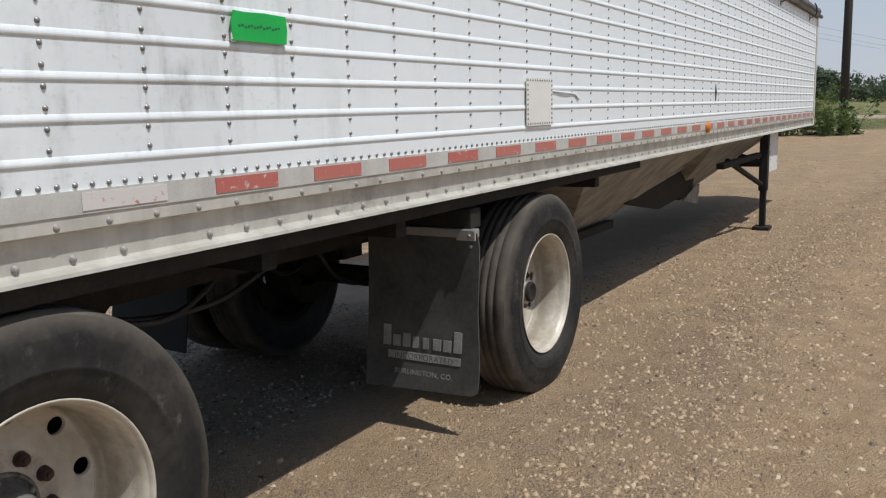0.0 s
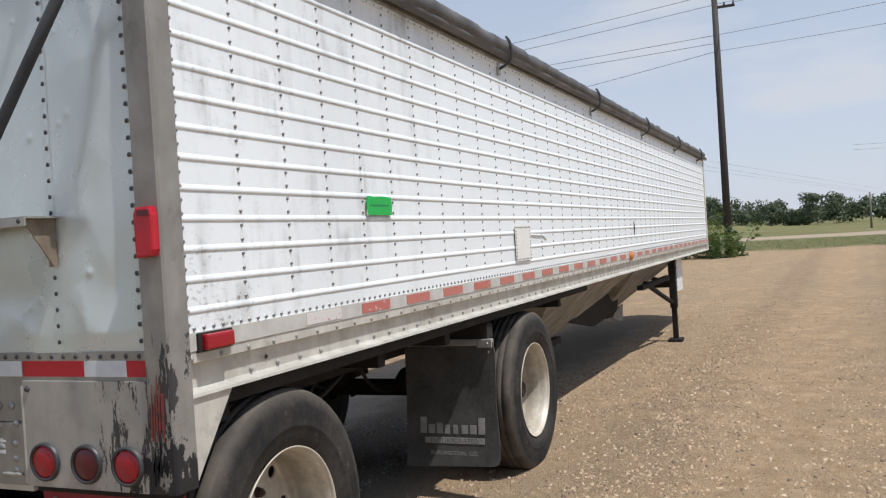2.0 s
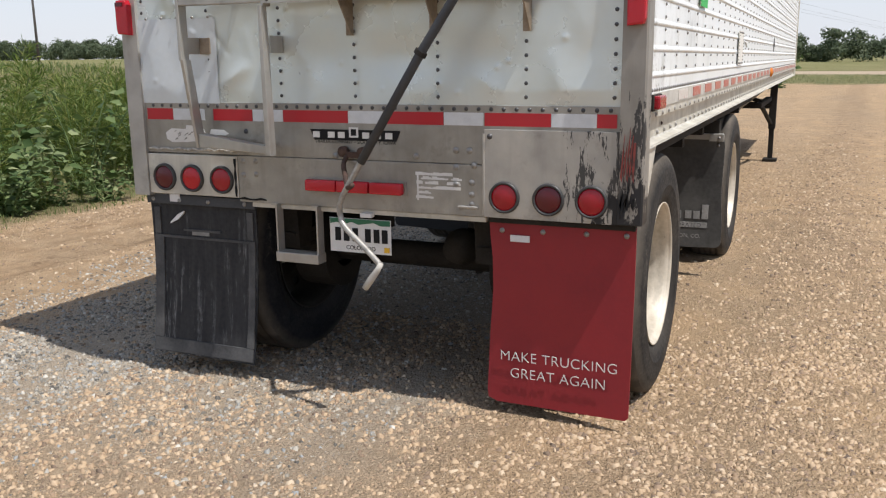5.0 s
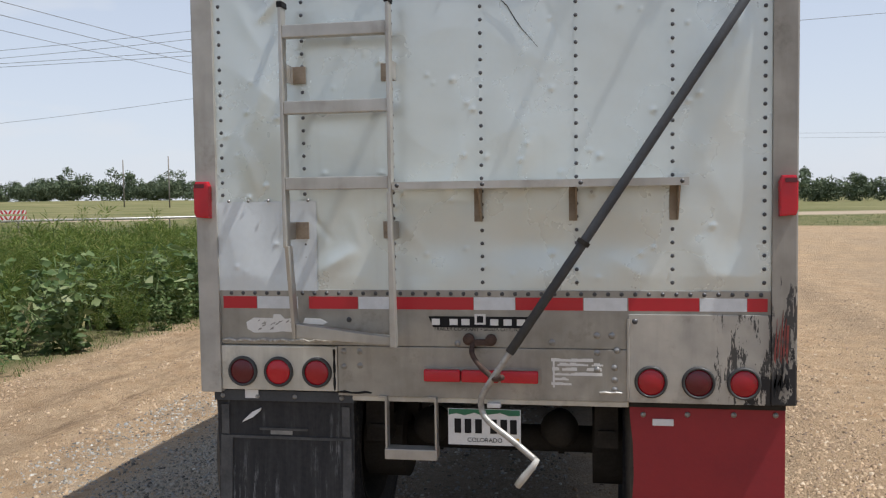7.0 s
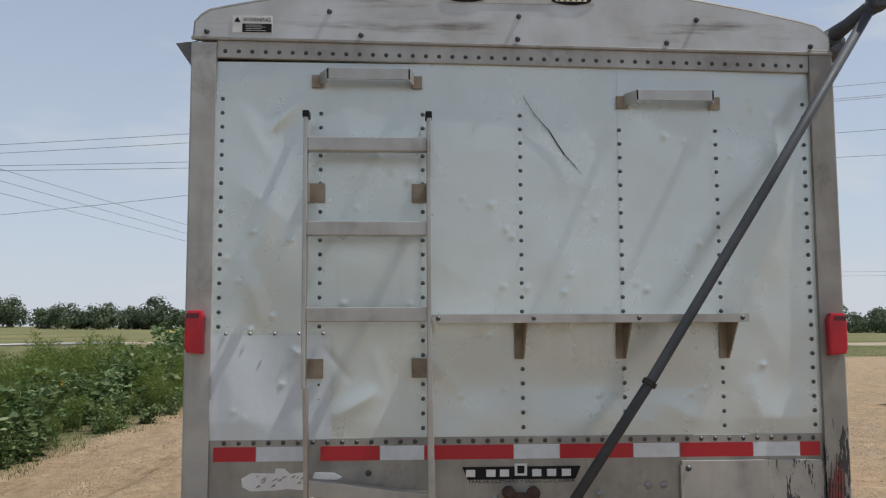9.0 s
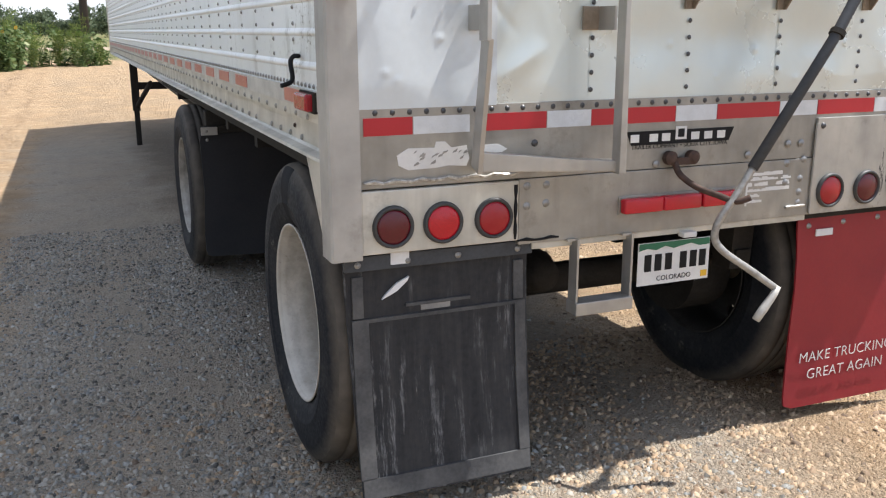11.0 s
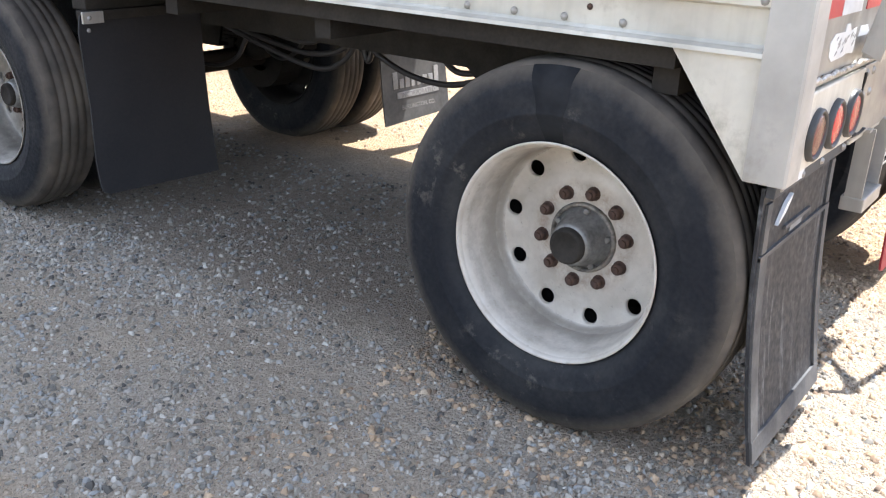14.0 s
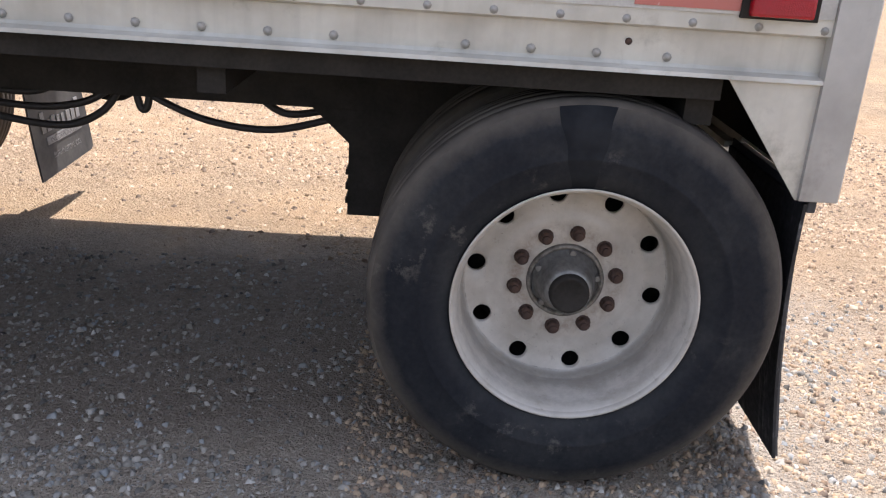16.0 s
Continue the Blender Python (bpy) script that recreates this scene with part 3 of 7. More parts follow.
def bx(x0, x1, y0, y1, z0, z1, bevel=0.0, bm=None):
    bm = bm or bmesh.new()
    m = Matrix.LocRotScale(((x0 + x1) / 2, (y0 + y1) / 2, (z0 + z1) / 2), None, (abs(x1 - x0), abs(y1 - y0), abs(z1 - z0)))
    vs = bmesh.ops.create_cube(bm, size=1, matrix=m)["verts"]
    if bevel:
        es = list({e for v in vs for e in v.link_edges})
        bmesh.ops.bevel(bm, geom=es, offset=bevel, segments=2, affect="EDGES", profile=0.6)
    return bm


def tube(pts, r, seg=8, bm=None, closed=False):
    """A round tube along points; r is one radius or one for each point."""
    bm = bm or bmesh.new()
    pts = [Vector(p) for p in pts]
    rs = r if isinstance(r, (list, tuple)) else [r] * len(pts)
    rings, up = [], None
    for i, p in enumerate(pts):
        d = (pts[min(i + 1, len(pts) - 1)] - pts[max(i - 1, 0)]).normalized()
        if up is None:
            up = d.orthogonal().normalized()
        up = (up - d * up.dot(d)).normalized()
        side = d.cross(up)
        rings.append([bm.verts.new(p + (up * math.cos(a) + side * math.sin(a)) * rs[i]) for a in [2 * math.pi * k / seg for k in range(seg)]])
    for a, b in zip(rings, rings[1:]):
        for k in range(seg):
            bm.faces.new((a[k], a[(k + 1) % seg], b[(k + 1) % seg], b[k]))
    bm.faces.new(rings[0][::-1])
    bm.faces.new(rings[-1])
    return bm


def smooth_path(pts, steps=6):
    """Catmull-Rom points through the given ones."""
    pts = [Vector(p) for p in pts]
    out = []
    for i in range(len(pts) - 1):
        p0, p1, p2, p3 = pts[max(i - 1, 0)], pts[i], pts[i + 1], pts[min(i + 2, len(pts) - 1)]
        for k in range(steps):
            t = k / steps
            out.append(0.5 * (2 * p1 + (p2 - p0) * t + (2 * p0 - 5 * p1 + 4 * p2 - p3) * t * t + (3 * p1 - p0 - 3 * p2 + p3) * t ** 3))
    return out + [pts[-1]]


def revolve(profile, origin, axis="x", seg=48, sign=1, bm=None, close=False):
    """Turns (along, radius) pairs round an axis through origin."""
    bm = bm or bmesh.new()
    o = Vector(origin)
    ex, ey, ez = {"x": ((1, 0, 0), (0, 1, 0), (0, 0, 1)), "y": ((0, 1, 0), (1, 0, 0), (0, 0, 1)), "z": ((0, 0, 1), (1, 0, 0), (0, 1, 0))}[axis]
    ex, ey, ez = Vector(ex) * sign, Vector(ey), Vector(ez)
    rings = []
    for a, r in profile:
        if r < 1e-5:
            rings.append([bm.verts.new(o + ex * a)])
        else:
            rings.append([bm.verts.new(o + ex * a + (ey * math.cos(t) + ez * math.sin(t)) * r) for t in [2 * math.pi * k / seg for k in range(seg)]])
    pairs = list(zip(rings, rings[1:])) + ([(rings[-1], rings[0])] if close else [])
    for a, b in pairs:
        for k in range(seg):
            k2 = (k + 1) % seg
            if len(a) == 1:
                bm.faces.new((a[0], b[k], b[k2]))
            elif len(b) == 1:
                bm.faces.new((a[k], a[k2], b[0]))
            else:
                bm.faces.new((a[k], a[k2], b[k2], b[k]))
    return bm


def prism(pts, axis, a, b, bevel=0.0, bm=None):
    """A flat outline, (y, z), (x, z) or (x, y), drawn out along x, y or z from a to b."""
    bm = bm or bmesh.new()
    put = {"x": lambda u, v, w: (w, u, v), "y": lambda u, v, w: (u, w, v), "z": lambda u, v, w: (u, v, w)}[axis]
    v0 = [bm.verts.new(put(u, v, a)) for u, v in pts]
    v1 = [bm.verts.new(put(u, v, b)) for u, v in pts]
    n = len(pts)
    fs = [bm.faces.new(v0), bm.faces.new(v1[::-1])]
    fs += [bm.faces.new((v0[i], v1[i], v1[(i + 1) % n], v0[(i + 1) % n])) for i in range(n)]
    if bevel:
        bmesh.ops.bevel(bm, geom=list({e for f in fs[:2] for e in f.edges}), offset=bevel, segments=2, affect="EDGES", profile=0.6)
    return bm


def raw_mesh(name, verts, faces):
    """A mesh from arrays: verts (n, 3) and faces (m, k) with k corners each."""
    me = bpy.data.meshes.new(name)
    verts, faces = np.asarray(verts, np.float32), np.asarray(faces, np.int32)
    m, k = faces.shape
    me.vertices.add(len(verts))
    me.vertices.foreach_set("co", verts.ravel())
    me.loops.add(m * k)
    me.loops.foreach_set("vertex_index", faces.ravel())
    me.polygons.add(m)
    me.polygons.foreach_set("loop_start", np.arange(0, m * k, k, dtype=np.int32))
    me.update(calc_edges=True)
    me.validate()
    return me


HEADS = {}


def heads(name, places, normal, material, parent, r=0.008, h=0.006):
    """The same heads, each an object of its own on one shared mesh."""
    key = (normal, material, r, h)
    for p in places:
        if key not in HEADS:
            ob = rivets(name, [(0, 0, 0)], normal, material, parent, r, h)
            HEADS[key] = ob.data
        else:
            ob = new(name, HEADS[key])
            ob.parent = parent
        ob.location = p


def rivets(name, places, normal, material, parent, r=0.008, h=0.006, label=""):
    """Low domed heads at the given places."""
    n = Vector(normal)
    u = n.orthogonal().normalized()
    v = n.cross(u)
    ring = [(u * math.cos(t) + v * math.sin(t)) for t in [2 * math.pi * k / 8 for k in range(8)]]
    local = [tuple(d * r) for d in ring] + [tuple(d * r * 0.62 + n * h * 0.8) for d in ring] + [tuple(n * h)]
    local = np.array(local)
    fs = []
    for k in range(8):
        k2 = (k + 1) % 8
        fs += [(k, k2, 8 + k2), (k, 8 + k2, 8 + k), (8 + k, 8 + k2, 16)]
    fs = np.array(fs)
    places = np.array(places)
    verts = (places[:, None, :] + local[None]).reshape(-1, 3)
    faces = (fs[None] + 17 * np.arange(len(places))[:, None, None]).reshape(-1, 3)
    return link_mesh(name, raw_mesh(name, verts, faces), material, parent, label, True)


def lettering(body, size, m, material, parent, name="lettering", label="", depth=0.0006, spread=1.0, thin=0.0):
    cu = bpy.data.curves.new(name, "FONT")
    cu.body, cu.size, cu.extrude, cu.align_x, cu.space_character, cu.offset = body, size, depth, "CENTER", spread, -thin
    tmp = new(name, cu)
    me = bpy.data.meshes.new_from_object(tmp.evaluated_get(bpy.context.evaluated_depsgraph_get()))
    bpy.data.objects.remove(tmp)
    me.transform(m)
    whole = bmesh.new()
    whole.from_mesh(me)
    bmesh.ops.remove_doubles(whole, verts=whole.verts[:], dist=1e-6)
    bpy.data.meshes.remove(me)
    left = set(whole.verts)
    while left:
        isle, edge = set(), [next(iter(left))]
        while edge:
            v = edge.pop()
            if v not in isle:
                isle.add(v)
                edge += [e.other_vert(v) for e in v.link_edges]
        left -= isle
        bm, at = bmesh.new(), {}
        for v in isle:
            at[v] = bm.verts.new(v.co)
        for f in {f for v in isle for f in v.link_faces}:
            bm.faces.new([at[v] for v in f.verts])
        part("letter", bm, material, parent, label)
    whole.free()


# ---- ground ----
def ground_height(x, y):
    """Yard level with a low road bank far off behind the weeds."""
    def step(v, a, b):
        t = min(1.0, max(0.0, (v - a) / (b - a)))
        return t * t * (3 - 2 * t)
    bank = 1.45 * step(-x, 16, 34) * step(-y, -37, -28)
    near = step(math.hypot(x, y), 6, 34)
    bumps = 0.016 * noise.noise((x * 1.0, y * 0.35, 3.0)) + 0.009 * noise.noise((x * 3.1, y * 2.2, 7.0)) * (1.0 if x > 1.3 or x < -2.3 else 0.5)
    bank -= 0.06 * step(y, 5.5, 14) * step(-x, 1.25, 2.6) * step(-y, -30, -20)
    # windrow of gravel beside the trailer, shallow ruts of the lanes
    bank -= 0.03 * step(-x, 0.6, 1.4) * step(-y, -30, -20) + 0.05 * step(y, 1.2, 4.0) * step(-x, -0.3, 0.6) * step(-y, -30, -20)
    bank -= 0.07 * step(y, 4.0, 10.5) * step(-y, -30, -20) * step(x, -0.3, 0.8)
    bank += max(3.0 * step(-x, 40, 130) * step(y, 110, 215), 1.7 * step(-x, 0, 30) * step(y, 70, 200))
    bank += 0.9 * math.exp(-((y - 86) / 9.0) ** 2) * step(-x, 4, 12) * (1 - step(-x, 32, 46))
    wave = 0.7 + 0.6 * noise.noise((x * 1.3, y * 0.7, 9.0))
    bank += 0.05 * wave * math.exp(-((x - 1.72 - 0.03 * y) / 0.33) ** 2) * step(y, 3.5, 5.5) * step(-y, -24, -15)
    bank += 0.045 * wave * math.exp(-((x - 3.75 - 0.05 * y) / 0.4) ** 2) * step(y, 2.0, 5.0) * step(-y, -24, -15)
    for at, wide, deep in ((3.72, 0.2, 0.045), (3.3, 0.25, -0.03), (4.35, 0.2, 0.025), (4.1, 0.15, -0.02), (4.95, 0.3, 0.035)):
        bank -= deep * wave * math.exp(-((x + at) / wide) ** 2) * step(y, -1.0, 2.0) * step(-y, -24, -15)
    return bank + bumps * (1 - near) + 0.10 * near * (noise.noise((x * 0.05, y * 0.05, 1.0)))


def build_ground():
    def axis(a, b, step, far, n):
        side = np.geomspace(step, far, n)
        return np.concatenate([a - side[::-1], np.arange(a, b, step), b + side - step])
    xs, ys = axis(-6.0, 6.0, 0.16, 1800, 44), axis(-5.0, 10.0, 0.16, 1800, 44)
    verts = [(x, y, ground_height(x, y)) for y in ys for x in xs]
    w = len(xs)
    i, j = np.meshgrid(np.arange(w - 1), np.arange(len(ys) - 1))
    a = (j * w + i).ravel()
    me = raw_mesh("ground", verts, np.stack([a, a + 1, a + w + 1, a + w], 1))
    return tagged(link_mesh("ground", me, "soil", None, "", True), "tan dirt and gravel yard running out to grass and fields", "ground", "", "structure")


build_ground()

# ---- trailer ----
trailer = thing("grain_trailer", "long white aluminium hopper-bottom grain trailer with dented rear on spread axles", "trailer")
HALF, LEN = 1.22, 14.2
RIB = [1.438 + 0.0998 * k for k in range(14)]


def side_slats(s):
    edges = [1.353] + RIB + [2.755]
    for z0, z1 in zip(edges, edges[1:]):
        prof = [(0, z0), (0.0, z1 - 0.025), (0.0026, z1 - 0.0225), (0.0048, z1 - 0.0185), (0.0055, z1 - 0.0145), (0.0050, z1 - 0.0105), (0.0030, z1 - 0.005), (0.0008, z1 - 0.001), (0.0, z1), (-0.03, z1), (-0.03, z0)]
        part("panel_slat", prism([(s * (HALF + dx), z) for dx, z in prof], "y", 0.082, LEN), "side", trailer)


def side_rivets(s):
    x = s * (HALF + 0.001)
    rest = []
    for n in range(46):
        y = 0.412 + 0.3006 * n
        col = [(x, y, z + dz) for z in RIB[:-1] for dz in (0.014, 0.0645)]
        if n < 5 and s > 0:
            heads("rivet", col, (s, 0, 0), "rivet", trailer, 0.0082, 0.006)
        else:
            rest += col
    heads("rivet", [(x, 0.098, 1.38 + 0.045 * i) for i in range(30)], (s, 0, 0), "rivet", trailer, 0.0082, 0.006)
    heads("rivet", [(x, 0.124 + 0.05 * i, 1.366) for i in range(60)], (s, 0, 0), "rivet", trailer, 0.0082, 0.006)
    rest += [(x, 0.124 + 0.05 * i, 1.366) for i in range(60, 280)] + [(x, 0.12 + 0.075 * i, 2.735) for i in range(181)]
    tagged(rivets("rivets", rest, (s, 0, 0), "rivet", trailer, 0.0078, 0.006), kind="stuff")


def side_rail(s):
    prof = [(-0.06, 1.297), (0.004, 1.297), (0.004, 1.258), (-0.024, 1.250), (-0.024, 1.172), (-0.018, 1.164), (0.014, 1.158), (0.016, 1.148), (-0.06, 1.148)]
    part("side_rail", prism([(s * (HALF + dx), z) for dx, z in prof], "y", 0.062, LEN), "rail", trailer, "dirty off-white lower side rail")
    part("tape_strip", bx(s * HALF, s * (HALF + 0.008), 0.082, LEN, 1.295, 1.354, 0.0), "cream_tape", trailer, "dirty cream strip above the rail")
    # red blocks of the reflective strip
    for k in range(30):
        y0 = 0.783 + 0.4535 * k
        if s < 0 and k < 1:
            continue
        part("red_block", bx(s * (HALF + 0.007), s * (HALF + 0.0105), y0, y0 + 0.27, 1.303, 1.347), ("red_ghost", "red_half", "red_faded", "red_faded", "red_half", "red_faded")[k % 6 if k < 6 else 3], trailer)
    if s < 0:
        part("red_block", bx(s * (HALF + 0.007), s * (HALF + 0.0105), 0.27, 0.545, 1.303, 1.347), "red_faded", trailer)
    low = [(s * (HALF - 0.022), 0.445 + 0.155 * i + 0.012 * (i > 0), 1.185) for i in range(86) if i != 4]
    heads("rail_bolt", low[:22], (s, 0, 0), "bolt_dull", trailer, 0.0115, 0.008)
    high = [(s * (HALF + 0.004), 0.098 + 0.153 * i, 1.270) for i in range(90)]
    heads("rail_bolt", [(s * (HALF - 0.022), 0.54, 1.216)], (s, 0, 0), "rust", trailer, 0.009, 0.007)
    heads("rail_bolt", high[:22], (s, 0, 0), "bolt_dull", trailer, 0.0105, 0.007)
    tagged(rivets("rail_bolts", low[22:] + high[22:], (s, 0, 0), "bolt_dull", trailer, 0.011, 0.007), kind="stuff")
    part("gusset_plate", prism([(0.06, 1.150), (0.30, 1.150), (0.085, 0.864), (0.03, 0.862)], "x", s * (HALF - 0.004), s * (HALF + 0.004)), "rail", trailer, "off-white triangular corner gusset")
    part("top_rail", bx(s * (HALF - 0.04), s * (HALF + 0.012), 0.05, LEN, 2.752, 2.80, 0.006), "alu", trailer)


for side in (1, -1):
    side_slats(side)
    side_rail(side)
    side_rivets(side)

# rear and front frame
for side in (1, -1):
    prof = [(side * 1.142, -0.02), (side * 1.23, -0.02), (side * 1.237, -0.014), (side * 1.237, 0.080), (side * 1.205, 0.082), (side * 1.142, 0.02)]
    part("corner_post", prism(prof, "z", 0.864, 2.79, 0.004), "post_black" if side > 0 else "post", trailer, "weathered grey corner post" + (" with black and red paint scrapes" if side > 0 else ""))
    part("front_post", bx(side * 1.17, side * 1.235, LEN - 0.06, LEN + 0.05, 1.148, 2.86, 0.01), "rail", trailer)
part("front_wall", bx(-1.17, 1.17, LEN, LEN + 0.03, 1.148, 2.9), "side", trailer)
for z0, z1, zz in ((0.97, 1.18, 0), (0.86, 0.97, 1)):
    for k in range(5):
        part("paint_scrape", prism([(1.2 - 0.011 * k + 0.004 * zz, z0 + 0.06 + 0.03 * (k % 2)), (1.206 - 0.011 * k, z1 + 0.03 * (k % 3)), (1.2 - 0.011 * k - 0.003, z1 - 0.02 * k), (1.193 - 0.011 * k, z0 + 0.08)], "y", -0.0235, -0.0195), "red_scrape" if not zz else "black", trailer)

DIMPLES = [(random.uniform(-1.1, 1.1), random.uniform(1.36, 2.6), random.uniform(0.006, 0.0115), random.uniform(0.002, 0.0048)) for _ in range(64)]
CREASES = []
for _ in range(9):
    turn_ = random.uniform(0.6, 1.35) * random.choice((1, -1))
    CREASES.append((random.uniform(-0.7, 0.7), random.uniform(1.42, 2.5), math.cos(turn_), math.sin(turn_), random.uniform(0.06, 0.16), random.uniform(0.002, 0.004) * random.choice((1, 1, -1)), random.uniform(0.014, 0.03)))
# long buckles of the outer bays
for cx, cz, turn_, ln, h, w in ((0.97, 2.12, 1.35, 0.30, 0.006, 0.06), (0.93, 1.74, 2.0, 0.24, 0.004, 0.06), (1.03, 1.55, 1.2, 0.18, -0.004, 0.04), (0.90, 1.42, 1.8, 0.12, 0.004, 0.045), (1.0, 2.42, 1.8, 0.2, 0.007, 0.03), (-0.98, 2.42, 2.1, 0.18, 0.006, 0.04), (-0.93, 2.15, 1.25, 0.22, 0.006, 0.04), (-1.0, 1.86, 1.9, 0.16, 0.005, 0.035), (-0.88, 2.52, 0.8, 0.12, 0.008, 0.025), (-0.62, 1.43, 0.5, 0.12, 0.007, 0.035), (0.60, 1.40, 2.6, 0.12, 0.004, 0.035)):
    CREASES.append((cx, cz, math.cos(turn_), math.sin(turn_), ln, h, w))
COLS = [-1.118, -0.749, -0.365, 0.007, 0.391, 0.767, 1.115]


def dent(x, z):
    """How far the battered sheet stands out towards the back."""
    edge = min(1.0, max(0.0, (abs(x) - 0.7) / 0.25))
    d = 0.009 * noise.noise((x * 1.5 + 3, z * 1.3, 0.4)) + (0.0034 + 0.004 * edge) * noise.noise((x * 3.7, z * 3.1 + 5, 2.2)) + 0.0006 * noise.noise((x * 11, z * 9, 5.1))
    d += (0.012 + 0.016 * edge) * (0.26 - abs(noise.noise((x * 2.1 + z * 0.9, z * 1.5 - x * 0.6, 8.4))))
    d += 0.012 * math.exp(-((x - 0.95) / 0.13) ** 2 - ((z - 1.98) / 0.28) ** 2) - 0.012 * math.exp(-((x - 0.2) / 0.5) ** 2 - ((z - 1.50) / 0.09) ** 2)
    d += 0.009 * math.exp(-((x + 0.93) / 0.12) ** 2 - ((z - 2.0) / 0.2) ** 2)
    for cx, cz, ux, uz, ln, h, w in CREASES:
        along, off = (x - cx) * ux + (z - cz) * uz, abs((x - cx) * uz - (z - cz) * ux)
        if abs(along) < ln and off < 3 * w:
            d += h * (1 - (along / ln) ** 2) * math.exp(-(off / w) ** 1.6)
    hold = 1.0
    for c in COLS:
        hold = min(hold, 0.35 + 0.65 * min(1.0, abs(x - c) / 0.12))
    hold *= min(1.0, (z - 1.31) / 0.06, (2.715 - z) / 0.06)
    d *= max(0.0, hold)
    for a, b, r, h in DIMPLES:
        q = ((x - a) ** 2 + (z - b) ** 2) / (r * r)
        if q < 6:
            d += h * math.exp(-q)
    return d


def rear_sheet(x0, x1, z0, z1, material, y=0.0, label=""):
    nx, nz = max(8, int((x1 - x0) / 0.0075)), int((z1 - z0) / 0.0075)
    verts = [(x, y - dent(x, z), z) for z in np.linspace(z0, z1, nz + 1) for x in np.linspace(x0, x1, nx + 1)]
    i, j = np.meshgrid(np.arange(nx), np.arange(nz))
    a = (j * (nx + 1) + i).ravel()
    me = raw_mesh("rear_sheet", verts, np.stack([a, a + 1, a + nx + 2, a + nx + 1], 1))
    return link_mesh("rear_sheet", me, material, trailer, label, True)


edges = [-1.145, -0.735, -0.351, 0.021, 0.405, 0.781, 1.145]
for n, (a, b) in enumerate(zip(edges, edges[1:])):
    rear_sheet(a - 0.02 * (n > 0), b, 1.305, 2.72, "rear", 0.0015 * (n % 2), "white painted rear sheet, dented and scuffed")
rear_sheet(-1.142, -0.70, 1.308, 1.69, "rear_new", -0.005, "newer bluish-white patch sheet on the rear")
part("backing", bx(-1.15, 1.15, 0.03, 0.05, 0.9, 2.85), "dark", trailer)
for c in COLS:
    z = 1.345
    top = 2.60 if abs(c) > 1 else (2.54 if c in (0.007,) else 2.50 if c > 0 else 2.57)
    pts = []
    while z < top:
        pts.append((c, -0.002 - max(0.0, dent(c, z)), z))
        z += 0.0535
    heads("rivet", pts, (0, -1, 0), "rivet_dark", trailer, 0.0082, 0.0022)
heads("rivet", [(-1.09 + 0.089 * i, -0.009, 1.693) for i in range(5)], (0, -1, 0), "rivet", trailer, 0.007, 0.005)

# header, arched cap
part("header", lean(bx(-1.142, 1.142, -0.015, 0.03, 2.712, 2.782, 0.003), -0.014, 0.004), "post", trailer, "weathered grey top header with rivets")
heads("rivet", [(-1.11 + 0.0505 * i, -0.015, 2.741 - 0.014 * (-1.11 + 0.0505 * i)) for i in range(45)], (0, -1, 0), "rivet_dark", trailer, 0.0085, 0.006)


def arch(x, h=0.0):
    t = min(1.0, abs(x) / 1.21)
    z = 3.032 - 0.150 * t ** 1.9 - (0.022 * max(0.0, (t - 0.96) / 0.04) ** 2)
    return z + h


ax = [-1.226, -1.222, -1.20] + [-1.17 + 0.078 * k for k in range(31)] + [1.20, 1.222, 1.226]
cap = [(x, arch(x) - (0.07 if abs(x) > 1.224 else 0.015 if abs(x) > 1.21 else 0)) for x in ax]
part("end_cap", lean(prism([(-1.226, 2.784)] + cap + [(1.226, 2.784)], "y", -0.018, 0.02)), "cap", trailer, "arched weathered aluminium end cap")
part("cap_trim", lean(tube([(x, -0.010, z + 0.004) for x, z in cap], 0.008, 8)), "alu", trailer)
# darker metal on the lip puts the shadow gap under the cap into colour
part("cap_lip", lean(bx(-1.236, 1.236, -0.025, -0.012, 2.776, 2.79, 0.004), -0.013), "post_black", trailer)
heads("cap_bolt", [(x, -0.019, z + 0.006 - 0.012 * x) for x, z in ((-0.72, 2.90), (0.005, 2.90), (0.70, 2.905), (-1.18, 2.81), (-0.6, 2.81), (0.0, 2.81), (0.58, 2.81), (1.15, 2.81))], (0, -1, 0), "rivet_dark", trailer, 0.011, 0.016)
part("label_plate", bx(-0.29, 0.30, -0.0205, -0.017, 2.957, 3.012), "label_pale", trailer, "pale plate behind the maker labels")
for x in (-0.2, 0.21):
    z = 2.976 - 0.012 * x
    lab = part("maker_label", prism([(x + 0.078 * math.cos(t), z + 0.019 * math.sin(t)) for t in [2 * math.pi * k / 20 for k in range(20)]], "y", -0.0225, -0.0195), "black", trailer, "dark oval maker label")
    part("mark", bx(x - 0.06, x + 0.06, -0.0232, -0.0218, z - 0.006, z + 0.003), "cream", lab)
    for k in range(5):
        part("mark", bx(x - 0.052 + 0.023 * k, x - 0.045 + 0.023 * k, -0.0238, -0.0228, z - 0.005, z + 0.002), "black", lab)
    part("mark", prism([(x - 0.03, z + 0.008), (x, z + 0.016), (x + 0.03, z + 0.008)], "y", -0.0232, -0.0218), "green_dark", lab)
warn = part("warning_label", bx(-1.084, -0.935, -0.0205, -0.0180, 2.827, 2.894), "white", trailer, "white and black warning label")
part("black_field", bx(-1.047, -0.937, -0.0217, -0.0202, 2.829, 2.862), "black", warn)
for k in range(4):
    part("print_line", bx(-1.035, -0.96 - 0.014 * (k % 2), -0.0225, -0.0215, 2.834 + 0.007 * k, 2.836 + 0.007 * k), "label_pale", warn)
